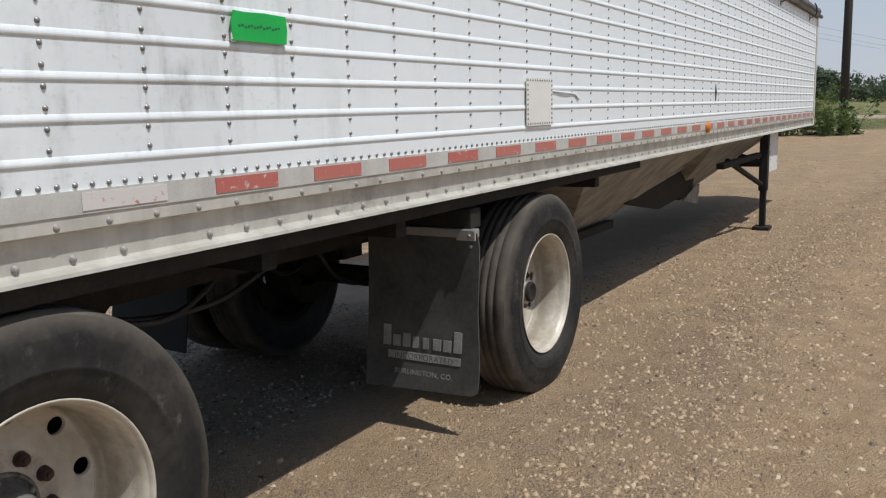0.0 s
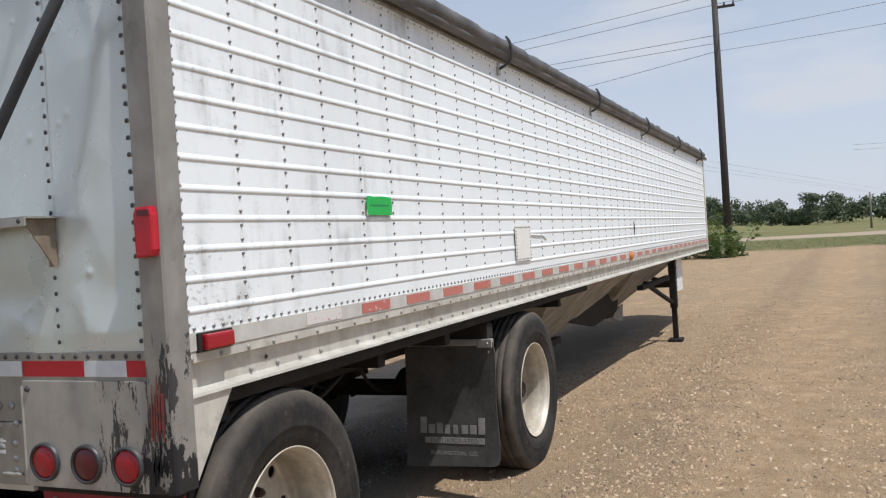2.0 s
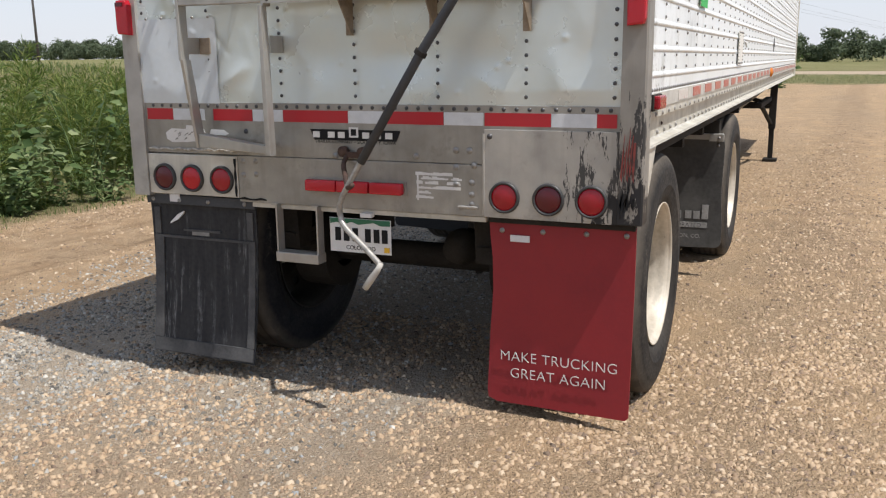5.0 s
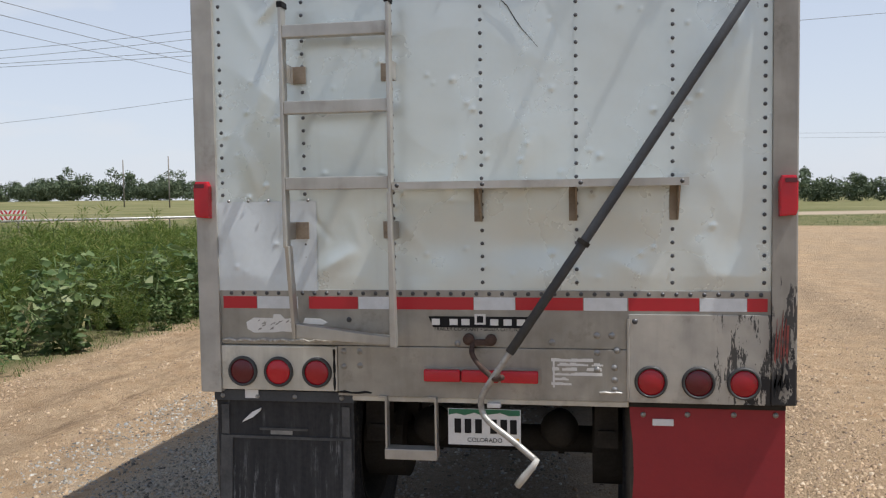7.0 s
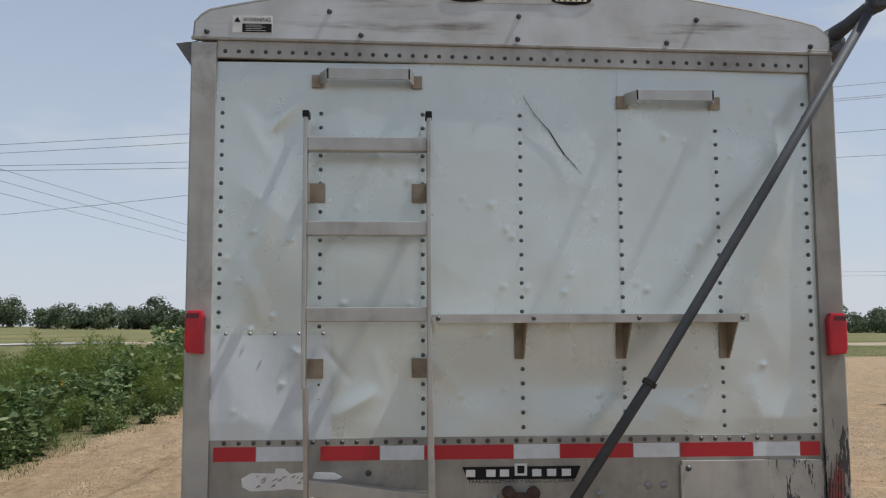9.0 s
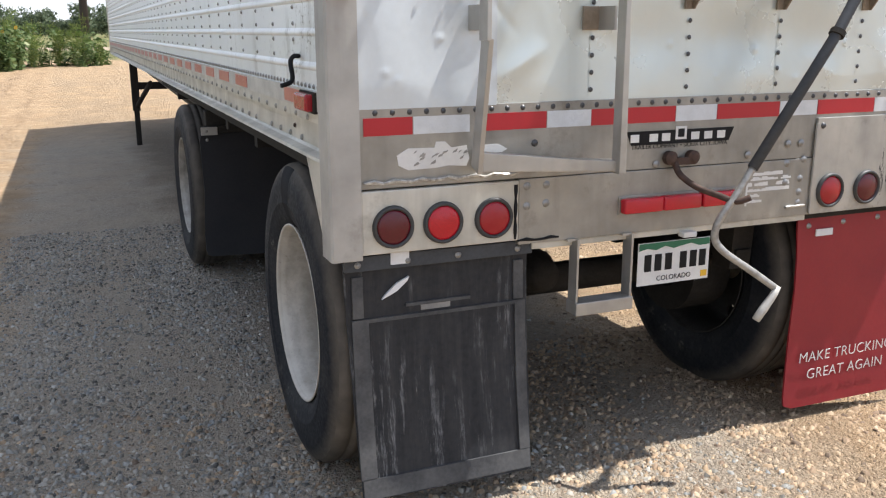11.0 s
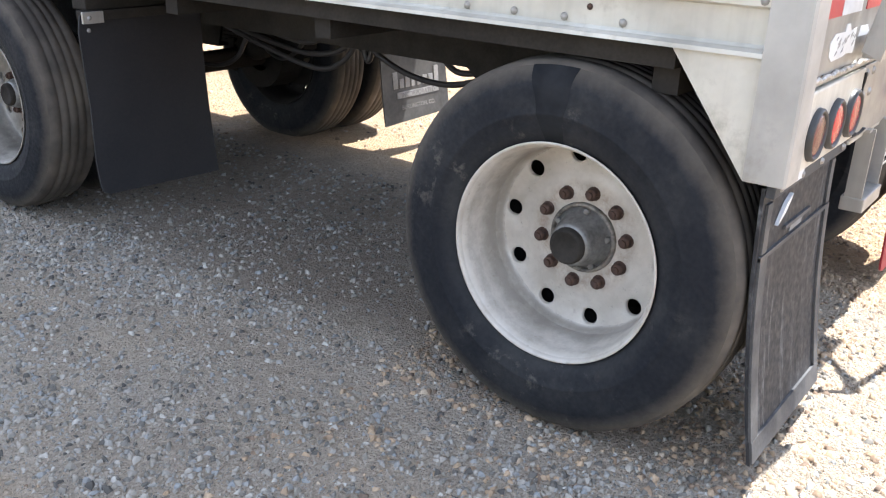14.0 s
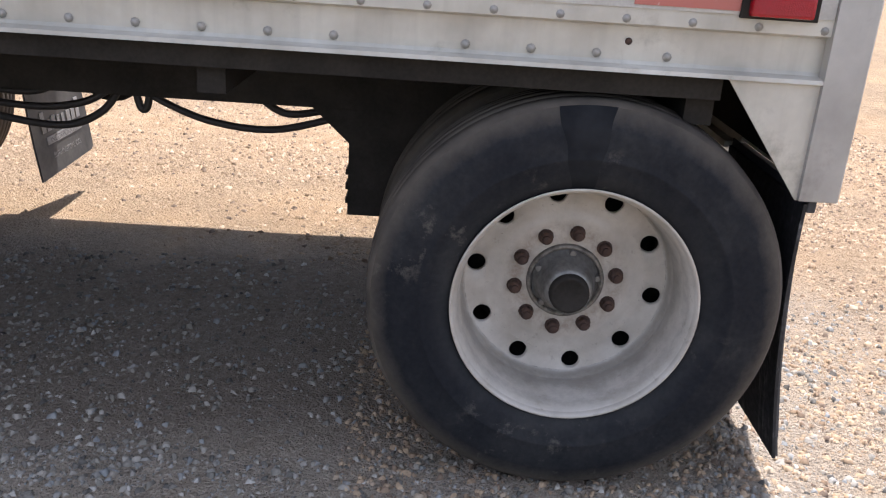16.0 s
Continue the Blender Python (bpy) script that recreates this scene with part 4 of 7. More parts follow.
part("triangle", prism([(-1.078, 2.868), (-1.054, 2.868), (-1.066, 2.889)], "y", -0.0217, -0.0202), "black", warn)
lettering("WARNING", 0.0215, pose(-0.992, -0.0210, 2.871, 90), "black", warn)

# lower rear: tape line, bumper sheets
part("bumper_sheet", bx(-1.142, 1.142, -0.004, 0.03, 1.075, 1.312, 0.002), "alu", trailer, "grey weathered bumper sheet")
part("lower_bumper", bx(-0.618, 0.60, -0.008, 0.03, 0.86, 1.073, 0.003), "alu", trailer)
part("light_box", bx(-1.142, -0.62, -0.012, 0.03, 0.876, 1.07, 0.006), "rail", trailer, "pale sheet-metal box for three lights")
part("repair_plate", bx(0.596, 1.141, -0.0145, 0.03, 0.862, 1.218, 0.002), "plate_black", trailer, "grey repair plate with black paint splatters")
part("caulk_bead", tube([(-0.632, -0.0125, 0.882 + 0.022 * i) for i in range(9)], [0.0035 + 0.004 * math.sin(i * 2.1) ** 2 for i in range(9)], 6), "black", trailer, "dark smear of caulk")
part("caulk_bead", tube([(-0.62 + 0.03 * i, -0.0085, 0.874 + 0.003 * math.sin(i * 1.9)) for i in range(6)], [0.003 + 0.004 * math.sin(i * 1.3) ** 2 for i in range(6)], 6), "black", trailer)
part("bumper_lip", bx(-0.56, 0.596, 0.005, 0.06, 0.836, 0.858, 0.004), "rail", trailer)
part("weld_seam", tube([(-1.13 + 0.03 * i, -0.012, 1.094 + 0.004 * math.sin(i * 2.3)) for i in range(18)], [0.004 + 0.003 * math.sin(i * 1.7) ** 2 for i in range(18)], 6), "weld", trailer)
part("weld_seam", tube([(0.594, -0.014, 0.87 + 0.03 * i) for i in range(12)], 0.006, 6), "galv", trailer)
part("weld_seam", tube([(0.48 + 0.022 * i, -0.012, 0.897 + 0.002 * (i % 2)) for i in range(5)], 0.006, 6), "galv", trailer)
heads("rivet", [(-1.09 + 0.0535 * i, -0.004, 1.297) for i in range(42)], (0, -1, 0), "rivet_dark", trailer, 0.009, 0.006)
heads("bumper_bolt", [(x, -0.008, z) for x, z in ((-0.59, 1.05), (-0.52, 1.05), (-0.59, 0.985), (-0.52, 0.99), (-0.10, 1.09), (0.29, 1.10), (0.47, 1.13), (0.53, 1.13), (0.55, 1.07), (0.47, 1.06), (0.54, 1.0), (0.47, 0.99), (0.54, 0.95), (0.54, 0.91))], (0, -1, 0), "rivet", trailer, 0.014, 0.007)
heads("bumper_bolt", [(-0.565, -0.006, 1.185), (0.62, -0.016, 1.19)], (0, -1, 0), "rivet_dark", trailer, 0.012, 0.008)
TAPE = [(-1.127, -0.975, 1), (-0.972, -0.79, 0), (-0.74, -0.525, 1), (-0.522, -0.362, 0), (-0.36, -0.032, 1), (-0.03, 0.14, 0), (0.142, 0.415, 1), (0.418, 0.59, 0), (0.595, 0.87, 1), (0.872, 1.05, 0), (1.052, 1.128, 1)]
for a, b, red in TAPE:
    part("tape_block", bx(a, b, -0.0062, -0.0036, 1.231, 1.283), "red_tape" if red else "white_tape", trailer, "red reflective tape" if red else "white reflective tape")
# white remnant of a peeled sticker
part("sticker_remnant", prism([(-1.02, 1.14), (-0.99, 1.125), (-0.90, 1.127), (-0.86, 1.132), (-0.80, 1.127), (-0.79, 1.15), (-0.80, 1.19), (-0.85, 1.186), (-0.87, 1.205), (-0.90, 1.206), (-0.905, 1.188), (-0.99, 1.19), (-1.025, 1.17)], "y", -0.0056, -0.0038), "white", trailer, "white remnant of a peeled sticker")
part("sticker_remnant", prism([(-0.77, 1.165), (-0.68, 1.163), (-0.66, 1.172), (-0.69, 1.188), (-0.76, 1.19)], "y", -0.0056, -0.0038), "white", trailer)
for k in range(16):
    u, v = random.uniform(-0.98, -0.81), random.uniform(1.135, 1.175)
    part("scrape_fleck", prism([(u, v), (u + random.uniform(0.006, 0.018), v + 0.004), (u + random.uniform(0.01, 0.022), v + random.uniform(0.008, 0.016)), (u + 0.004, v + 0.007)], "y", -0.0062 - 0.00001 * k, -0.0054), "rivet", trailer)
decal = part("worn_decal", bx(0.292, 0.30, -0.0086, -0.0078, 0.915, 1.025), "white", trailer, "scraped white sticker remains")
for k in range(120):
    u, v = random.uniform(0.285, 0.465), random.choice((0.925, 0.945, 0.965, 0.985, 1.005, 1.022))
    if v < 0.95 and u > 0.33:
        continue
    part("decal_fleck", bx(u, u + random.uniform(0.012, 0.045), -0.0084 - 0.0000015 * k, -0.0078, v, v + random.uniform(0.005, 0.014)), "white", decal)
badge = part("maker_badge", prism([(-0.222, 1.203), (0.218, 1.203), (0.198, 1.157), (-0.202, 1.157)], "y", -0.0074, -0.0035), "black", trailer, "black trapezoid maker badge with pale marks")
for x in (-0.19, -0.115, -0.065, 0.055, 0.11, 0.165):
    part("mark", bx(x - 0.018, x + 0.016, -0.0079, -0.0072, 1.167, 1.193), "white", badge)
part("mark", bx(-0.028, 0.018, -0.0079, -0.0072, 1.170, 1.214), "white", badge)
part("mark", bx(-0.018, 0.008, -0.0085, -0.0076, 1.178, 1.206), "black", badge)
lettering("TRAILER COMPANY \u2022 SIOUX CITY, IOWA", 0.0215, pose(-0.003, -0.0045, 1.1435, 90), "black", badge)


def round_light(x, z, material):
    ring = part("tail_light", revolve([(0.0, 0.050), (0.012, 0.054), (0.016, 0.059), (0.012, 0.064), (0.0, 0.066), (-0.01, 0.066)], (x, -0.012, z), "y", 32, -1), "grommet", trailer, "round red tail light in a black grommet", True)
    part("lens", revolve([(-0.004, 0.0565), (0.008, 0.055), (0.013, 0.044), (0.016, 0.0)], (x, -0.012, z), "y", 28, -1), material, ring, "", True)


for x, mname in ((-1.043, "lens_dark"), (-0.881, "lens_bright"), (-0.709, "lens")):
    round_light(x, 0.958, mname)
for x, mname in ((0.683, "lens"), (0.867, "lens_dark"), (1.04, "lens")):
    round_light(x, 0.947, mname)
bar3 = part("light_bar", bx(-0.245, 0.245, -0.014, -0.006, 0.928, 0.99, 0.002), "alu", trailer, "row of three red marker lights")
for x0 in (-0.24, -0.082, 0.080):
    part("lens", bx(x0, x0 + 0.154, -0.046, -0.012, 0.934, 0.984, 0.008), "lens_plain", bar3, "", True)
for side in (1, -1):
    up = 0.016 if side < 0 else 0.0
    lamp = part("marker_lamp", prism([(side * 1.162, 1.605 + up), (side * 1.222, 1.61 + up), (side * 1.23, 1.63 + up), (side * 1.23, 1.735 + up), (side * 1.222, 1.763 + up), (side * 1.17, 1.763 + up), (side * 1.16, 1.74 + up)], "y", -0.054, -0.016, 0.008), "lens_plain", trailer, "red corner marker lamp")
    part("slot", bx(side * 1.18, side * 1.224, -0.058, -0.05, 1.735 + up, 1.752 + up), "lens_dark", lamp)
    lamp = part("side_lamp", bx(side * (HALF + 0.004), side * (HALF + 0.04), 0.14, 0.285, 1.294, 1.346, 0.008), "lens", trailer, "red rectangular side lamp")
    part("bracket", bx(side * (HALF + 0.002), side * (HALF + 0.018), 0.123, 0.302, 1.288, 1.351, 0.003), "dark", lamp)
part("side_lamp", revolve([(0.0, 0.05), (0.02, 0.045), (0.035, 0.0)], (HALF + 0.008, 7.19, 1.319), "x", 20), "amber", trailer, "round amber side marker", True)

# license plate with plain bars, lamp
plate = part("licence_plate", bx(-0.146, 0.158, 0.002, 0.005, 0.662, 0.815, 0.0), "white", trailer, "white licence plate with a dark green top band")
part("band", prism([(-0.143, 0.813), (-0.143, 0.788), (-0.11, 0.795), (-0.075, 0.787), (-0.035, 0.799), (0.0, 0.788), (0.04, 0.795), (0.075, 0.8), (0.11, 0.788), (0.155, 0.79), (0.155, 0.813)], "y", -0.0005, 0.0022), "green_dark", plate)
for k, x in enumerate((-0.105, -0.062, -0.018, 0.045, 0.088, 0.128)):
    part("print_bar", bx(x - 0.014, x + 0.014, -0.0005, 0.0022, 0.712, 0.772), "black", plate)
lettering("COLORADO", 0.026, pose(0.008, 0.0012, 0.675, 90), "black", plate)
part("tag", bx(0.125, 0.15, -0.0012, 0.0022, 0.672, 0.694), "petal", plate)
part("plate_lamp", bx(0.022, 0.077, -0.025, 0.01, 0.826, 0.846, 0.004), "white", trailer)
# step below the bumper
step_ = part("rear_step", bx(-0.412, -0.188, -0.04, 0.03, 0.60, 0.645, 0.004), "galv", trailer, "aluminium U-shaped rear step")
for x in (-0.41, -0.198):
    part("strap", bx(x, x + 0.008, -0.03, 0.02, 0.63, 0.862), "galv", step_)
    part("foot", bx(x - 0.03, x + 0.008, -0.02, 0.018, 0.856, 0.864), "galv", step_)


# ladder on the rear
def ladder():
    lad = part("ladder", bx(-0.80, -0.785, -0.145, -0.09, 1.50, 2.49, 0.003), "galv", trailer, "bent aluminium ladder on the rear")
    part("ladder_rail", bx(-0.354, -0.339, -0.145, -0.09, 1.72, 2.49, 0.003), "galv", lad)
    part("ladder_rail", prism([(-0.354, 1.722), (-0.339, 1.722), (-0.327, 1.095), (-0.353, 1.095)], "y", -0.165, -0.12, 0.003), "galv", lad, "lower rail, bent outwards")
    part("ladder_rail", prism([(-0.145, 1.505), (-0.09, 1.505), (-0.025, 1.13), (-0.075, 1.11)], "x", -0.794, -0.778, 0.003), "galv", lad, "lower rail, bent in towards the sheet")
    for z in (2.378, 2.07, 1.761):
        part("rung", bx(-0.785, -0.354, -0.142, -0.098, z - 0.026, z + 0.026, 0.004), "galv", lad)
    low = prism([(-0.778, 1.115), (-0.345, 1.10), (-0.345, 1.135), (-0.47, 1.142), (-0.778, 1.175)], "y", -0.145, -0.095, 0.004)
    for v in low.verts:
        v.co.y += 0.07 * (-0.345 - v.co.x) / 0.433
    part("rung", low, "galv", lad, "bent bottom rung")
    for x, s in ((-0.792, 1), (-0.347, -1)):
        for z in (2.218, 1.565):
            part("bracket", bx(x - 0.004, x + 0.004, -0.1, -0.006, z - 0.036, z + 0.036), "galv", lad)
            part("bracket_foot", bx(min(x, x + s * 0.06), max(x, x + s * 0.06), -0.012, -0.005, z - 0.036, z + 0.036, 0.001), "tan_steel", lad)
        part("rail_cap", bx(x - 0.012, x + 0.012, -0.148, -0.085, 2.475, 2.5, 0.004), "black", lad)


ladder()
ledge = part("rear_ledge", prism([(-0.152, 1.76), (-0.004, 1.76), (-0.004, 1.754), (-0.146, 1.754), (-0.146, 1.730), (-0.152, 1.730)], "x", -0.335, 0.815), "galv", trailer, "aluminium ledge on three brackets")
for x in (0.007, 0.391, 0.785):
    part("bracket", prism([(-0.006, 1.753), (-0.128, 1.753), (-0.128, 1.742), (-0.02, 1.596), (-0.006, 1.596)], "x", x - 0.003, x + 0.003), "tan_steel", ledge)
    part("bracket_foot", bx(x - 0.03, x + 0.002, -0.012, -0.005, 1.596, 1.752), "tan_steel", ledge)
heads("ledge_bolt", [(x, -0.152, 1.746) for x in (-0.315, 0.028, 0.41, 0.79)], (0, -1, 0), "rivet_dark", ledge, 0.009, 0.006)
for x0, x1, z in ((-0.785, -0.368, 2.642), (0.38, 0.785, 2.573)):
    h = part("grab_handle", bx(x0 + 0.06, x1 - 0.045, -0.075, -0.068, z - 0.005, z + 0.036, 0.001), "galv", trailer, "flat aluminium grab handle")
    part("handle_leg", prism([(x0 + 0.03, -0.012), (x0 + 0.062, -0.075), (x0 + 0.068, -0.075), (x0 + 0.04, -0.006)], "z", z - 0.012, z + 0.034), "galv", h)
    part("handle_leg", prism([(x1 - 0.03, -0.012), (x1 - 0.046, -0.075), (x1 - 0.052, -0.075), (x1 - 0.04, -0.006)], "z", z - 0.012, z + 0.034), "galv", h)
    for xa, xb in ((x0, x0 + 0.045), (x1 - 0.04, x1)):
        part("handle_foot", bx(xa, xb, -0.014, -0.006, z - 0.022, z + 0.026, 0.001), "tan_steel", h)
# crack in the sheet
crack = [(0.018, 2.60), (0.04, 2.562), (0.065, 2.525), (0.092, 2.492), (0.118, 2.465), (0.15, 2.41), (0.175, 2.372), (0.205, 2.338), (0.24, 2.295)]
part("sheet_tear", tube([(x, -0.006 - max(0, dent(x, z)), z) for x, z in crack], [0.0008, 0.001, 0.0015, 0.0015, 0.002, 0.0025, 0.002, 0.0015, 0.0006], 6), "black", trailer, "dark tear in the rear sheet")

# tarp, roll tube and crank
nx, ny = 24, 110
tv = []
for j in range(ny + 1):
    y = 0.03 + (LEN + 0.02) * j / ny
    for i in range(nx + 1):
        x = -1.235 + 2.47 * i / nx
        sag = 0.018 * math.sin(y * 2 * math.pi / 1.25) * (1 - abs(x) / 1.3) + 0.012 * noise.noise((x * 3, y * 2, 1.0))
        tv.append((x, y, arch(x, -0.012) + sag))
ti, tj = np.meshgrid(np.arange(nx), np.arange(ny))
ta = (tj * (nx + 1) + ti).ravel()
link_mesh("tarp_cover", raw_mesh("tarp_cover", tv, np.stack([ta, ta + 1, ta + nx + 2, ta + nx + 1], 1)), "tarp_light", trailer, "sun-bleached vinyl roll tarp over the top", True)
roll = [(1.262 + 0.012 * noise.noise((0, k * 0.35, 4)), 0.02 + 0.1 * k, 2.835 + 0.014 * noise.noise((3, k * 0.3, 1))) for k in range(139)]
part("tarp_roll", tube(roll, [0.052 + 0.012 * noise.noise((9, k * 0.5, 1)) for k in range(139)], 12), "tarp_roll", trailer, "dark rolled edge of the tarp with bleached folds", True)
part("roll_tube", tube([(1.268, -0.03, 2.79), (1.268, LEN + 0.05, 2.79)], 0.028, 10), "tarp", trailer, "dark tarp roll tube", True)
for k in range(6):
    y = 3.27 + 2.5 * k
    if y < LEN:
        st = part("tarp_stop", tube(smooth_path([(1.235, y, 2.70), (1.30, y, 2.735), (1.325, y, 2.79), (1.318, y, 2.86), (1.29, y + 0.01, 2.905)], 4), 0.009, 6), "bar", trailer, "bent steel tarp stop")
        part("stop_foot", bx(1.224, 1.236, y - 0.02, y + 0.02, 2.66, 2.74), "galv", st)
part("tarp_fold", prism([(-1.30, 2.79), (-1.22, 2.80), (-1.225, 2.68)], "y", 0.0, 0.25, 0.004), "tarp", trailer, "dark loose tarp fold")
crankbar = part("tarp_crank", tube([(1.352, -0.10, 2.925), (0.90, -0.165, 2.237), (0.421, -0.225, 1.519), (0.135, -0.205, 1.09)], 0.0185, 12), "bar", trailer, "long dark steel tarp crank", True)
part("joint", tube([(1.262, 0.06, 2.86), (1.30, -0.03, 2.89), (1.345, -0.095, 2.925), (1.395, -0.11, 2.955)], [0.035, 0.026, 0.030, 0.032], 12), "bar", crankbar)
part("joint_yoke", bx(1.345, 1.405, -0.14, -0.075, 2.92, 2.975, 0.008), "bar", crankbar)
part("collar", tube([(0.425, -0.225, 1.525), (0.415, -0.226, 1.510)], 0.026, 12), "dark", crankbar)
part("crank_end", tube(smooth_path([(0.135, -0.205, 1.09), (0.10, -0.203, 1.035), (0.062, -0.2, 0.98), (0.024, -0.19, 0.915), (0.02, -0.185, 0.86), (0.05, -0.2, 0.815), (0.15, -0.225, 0.745), (0.235, -0.25, 0.683)], 5), 0.0125, 10), "crank", crankbar, "worn bare end of the crank", True)
part("grip", tube([(0.242, -0.255, 0.69), (0.225, -0.255, 0.66), (0.19, -0.252, 0.615), (0.163, -0.25, 0.578)], [0.011, 0.013, 0.0155, 0.014], 10), "cream_tape", crankbar, "pale plastic crank grip", True)
hook = part("crank_bracket", tube(smooth_path([(-0.03, -0.012, 1.105), (-0.035, -0.05, 1.06), (0.0, -0.1, 1.02), (0.04, -0.16, 1.0), (0.075, -0.21, 0.985), (0.11, -0.235, 1.0)], 5), 0.011, 8), "rust", trailer, "rusty hook that holds the crank", True)
part("bracket_bolt", revolve([(0, 0.024), (0.022, 0.024), (0.03, 0.012), (0.03, 0.0)], (-0.052, -0.006, 1.11), "y", 12, -1), "rust", hook)
part("bracket_bolt", revolve([(0, 0.024), (0.022, 0.024), (0.03, 0.012), (0.03, 0.0)], (0.04, -0.006, 1.108), "y", 12, -1), "rust", hook)
part("bracket_arm", bx(-0.05, 0.04, -0.03, -0.012, 1.085, 1.11, 0.003), "rust", hook)

# things on the right side: green tape label, patch, crease
lab = part("tape_label", prism([(1.337, 1.745), (1.395, 1.749), (1.488, 1.742), (1.575, 1.738), (1.582, 1.78), (1.577, 1.822), (1.477, 1.826), (1.395, 1.823), (1.344, 1.826), (1.332, 1.79)], "x", HALF + 0.0115, HALF + 0.014), "green_tape", trailer, "bright green tape label with faint writing")
part("label_fold", prism([(1.325, 1.740), (1.57, 1.738), (1.575, 1.7475), (1.36, 1.7505)], "x", HALF + 0.0138, HALF + 0.0152), "green_tape", lab)
part("label_backing", bx(HALF + 0.011, HALF + 0.0128, 1.331, 1.352, 1.735, 1.762), "white", lab)
for k in range(14):
    part("print_line", bx(HALF + 0.0138, HALF + 0.0146, 1.362 + 0.0135 * k, 1.372 + 0.0135 * k, 1.779 + 0.003 * math.sin(k * 2.1), 1.786 + 0.003 * math.sin(k * 2.1)), "green_dark", lab)
pt = part("patch_panel", bx(HALF + 0.011, HALF + 0.0145, 3.388, 3.714, 1.434, 1.673, 0.0), "patch", trailer, "cream riveted patch panel on the side")
prv = [(HALF + 0.014, y, z) for y in (3.40, 3.702) for z in np.linspace(1.446, 1.661, 10)] + [(HALF + 0.014, y, z) for y in np.linspace(3.43, 3.67, 9) for z in (1.446, 1.661)]
heads("rivet", prv, (1, 0, 0), "rivet", pt, 0.0065, 0.005)
part("panel_crease", tube(smooth_path([(HALF + 0.003, 3.73, 1.61), (HALF + 0.008, 3.9, 1.602), (HALF + 0.004, 4.05, 1.595), (HALF + 0.006, 4.12, 1.565)], 4), 0.005, 6), "side", trailer)
part("side_gash", tube([(HALF + 0.011, 7.47, 1.69), (HALF + 0.012, 7.48, 1.62), (HALF + 0.011, 7.475, 1.54)], [0.003, 0.008, 0.003], 6), "dark", trailer, "short dark gash in the side")

# ---- running gear ----
def tyre_r(r):
    return 0.3285 + (r - 0.309) * 1.064


TYRE = [(-0.098, 0.288), (-0.128, 0.325), (-0.141, 0.40), (-0.136, 0.455), (-0.127, 0.486), (-0.115, 0.503), (-0.099, 0.5125)]
for g in (-0.062, -0.021, 0.021, 0.062):
    TYRE += [(g - 0.006, 0.5195 - 0.9 * g * g), (g - 0.003, 0.5145 - 0.9 * g * g), (g + 0.003, 0.5145 - 0.9 * g * g), (g + 0.006, 0.5195 - 0.9 * g * g)]
TYRE += [(0.095, 0.5135), (0.106, 0.509), (0.115, 0.502), (0.122, 0.4925), (0.127, 0.483), (0.1315, 0.471), (0.1355, 0.458), (0.1365, 0.4555), (0.1372, 0.4525), (0.1385, 0.444), (0.1405, 0.425), (0.1412, 0.405), (0.1408, 0.387), (0.1418, 0.384), (0.1418, 0.379), (0.139, 0.374), (0.135, 0.356), (0.1285, 0.334), (0.1245, 0.328), (0.118, 0.314), (0.100, 0.296)]
TYRE = [(a, tyre_r(b)) for a, b in TYRE]
# rim from its inner edge round the outer lip and down the dish to the disc
RIM = [(-0.12, 0.322), (-0.10, 0.304), (-0.02, 0.292), (0.05, 0.300), (0.09, 0.306), (0.108, 0.313), (0.116, 0.322), (0.1205, 0.327), (0.124, 0.3265), (0.1245, 0.323), (0.121, 0.3185), (0.114, 0.3155), (0.104, 0.313), (0.097, 0.309), (0.090, 0.3065), (0.076, 0.306), (0.064, 0.3055), (0.057, 0.302), (0.050, 0.2995), (0.030, 0.2985), (0.0, 0.297), (-0.030, 0.2965), (-0.050, 0.2955), (-0.064, 0.2935), (-0.072, 0.291), (-0.077, 0.2875), (-0.079, 0.284)]


def disc_mesh(s):
    """The wheel disc with ten real hand holes, round the wheel's centre."""
    bm = bmesh.new()
    face = lambda r: -0.079 - 0.007 * min(1.0, (0.284 - r) / 0.04)
    at = lambda r, t, d=0.0: bm.verts.new((s * (face(r) - d), r * math.cos(t), r * math.sin(t)))
    n, hole, rc, r0, r1 = 24, 0.0258, 0.2545, 0.225, 0.284
    for k in range(10):
        tc, half = 2 * math.pi * (k + 0.22) / 10, math.pi / 10
        ring, cell, deep, lip = [], [], [], []
        for i in range(n):
            a = 2 * math.pi * i / n
            u, v = math.cos(a), math.sin(a)
            lip.append(at(rc + (hole + 0.003) * u, tc + (hole + 0.003) * v / rc))
            ring.append(at(rc + hole * u, tc + hole * v / rc, 0.002))
            deep.append(at(rc + hole * u, tc + hole * v / rc, 0.014))
            q = 1.0 / max(abs(u), abs(v))
            cell.append(at((r0 + r1) / 2 + (r1 - r0) / 2 * u * q, tc + half * v * q))
        for i in range(n):
            j = (i + 1) % n
            bm.faces.new((lip[i], lip[j], cell[j], cell[i]))
            bm.faces.new((ring[i], ring[j], lip[j], lip[i]))
            bm.faces.new((ring[i], ring[j], deep[j], deep[i]))
    bmesh.ops.remove_doubles(bm, verts=bm.verts[:], dist=1e-4)
    revolve([(-0.086, 0.225), (-0.0855, 0.208), (-0.0835, 0.196), (-0.0808, 0.188), (-0.079, 0.181), (-0.0785, 0.172), (-0.0785, 0.105)], (0, 0, 0), "x", 60, s, bm)
    return bm


NUT_MESH = {}


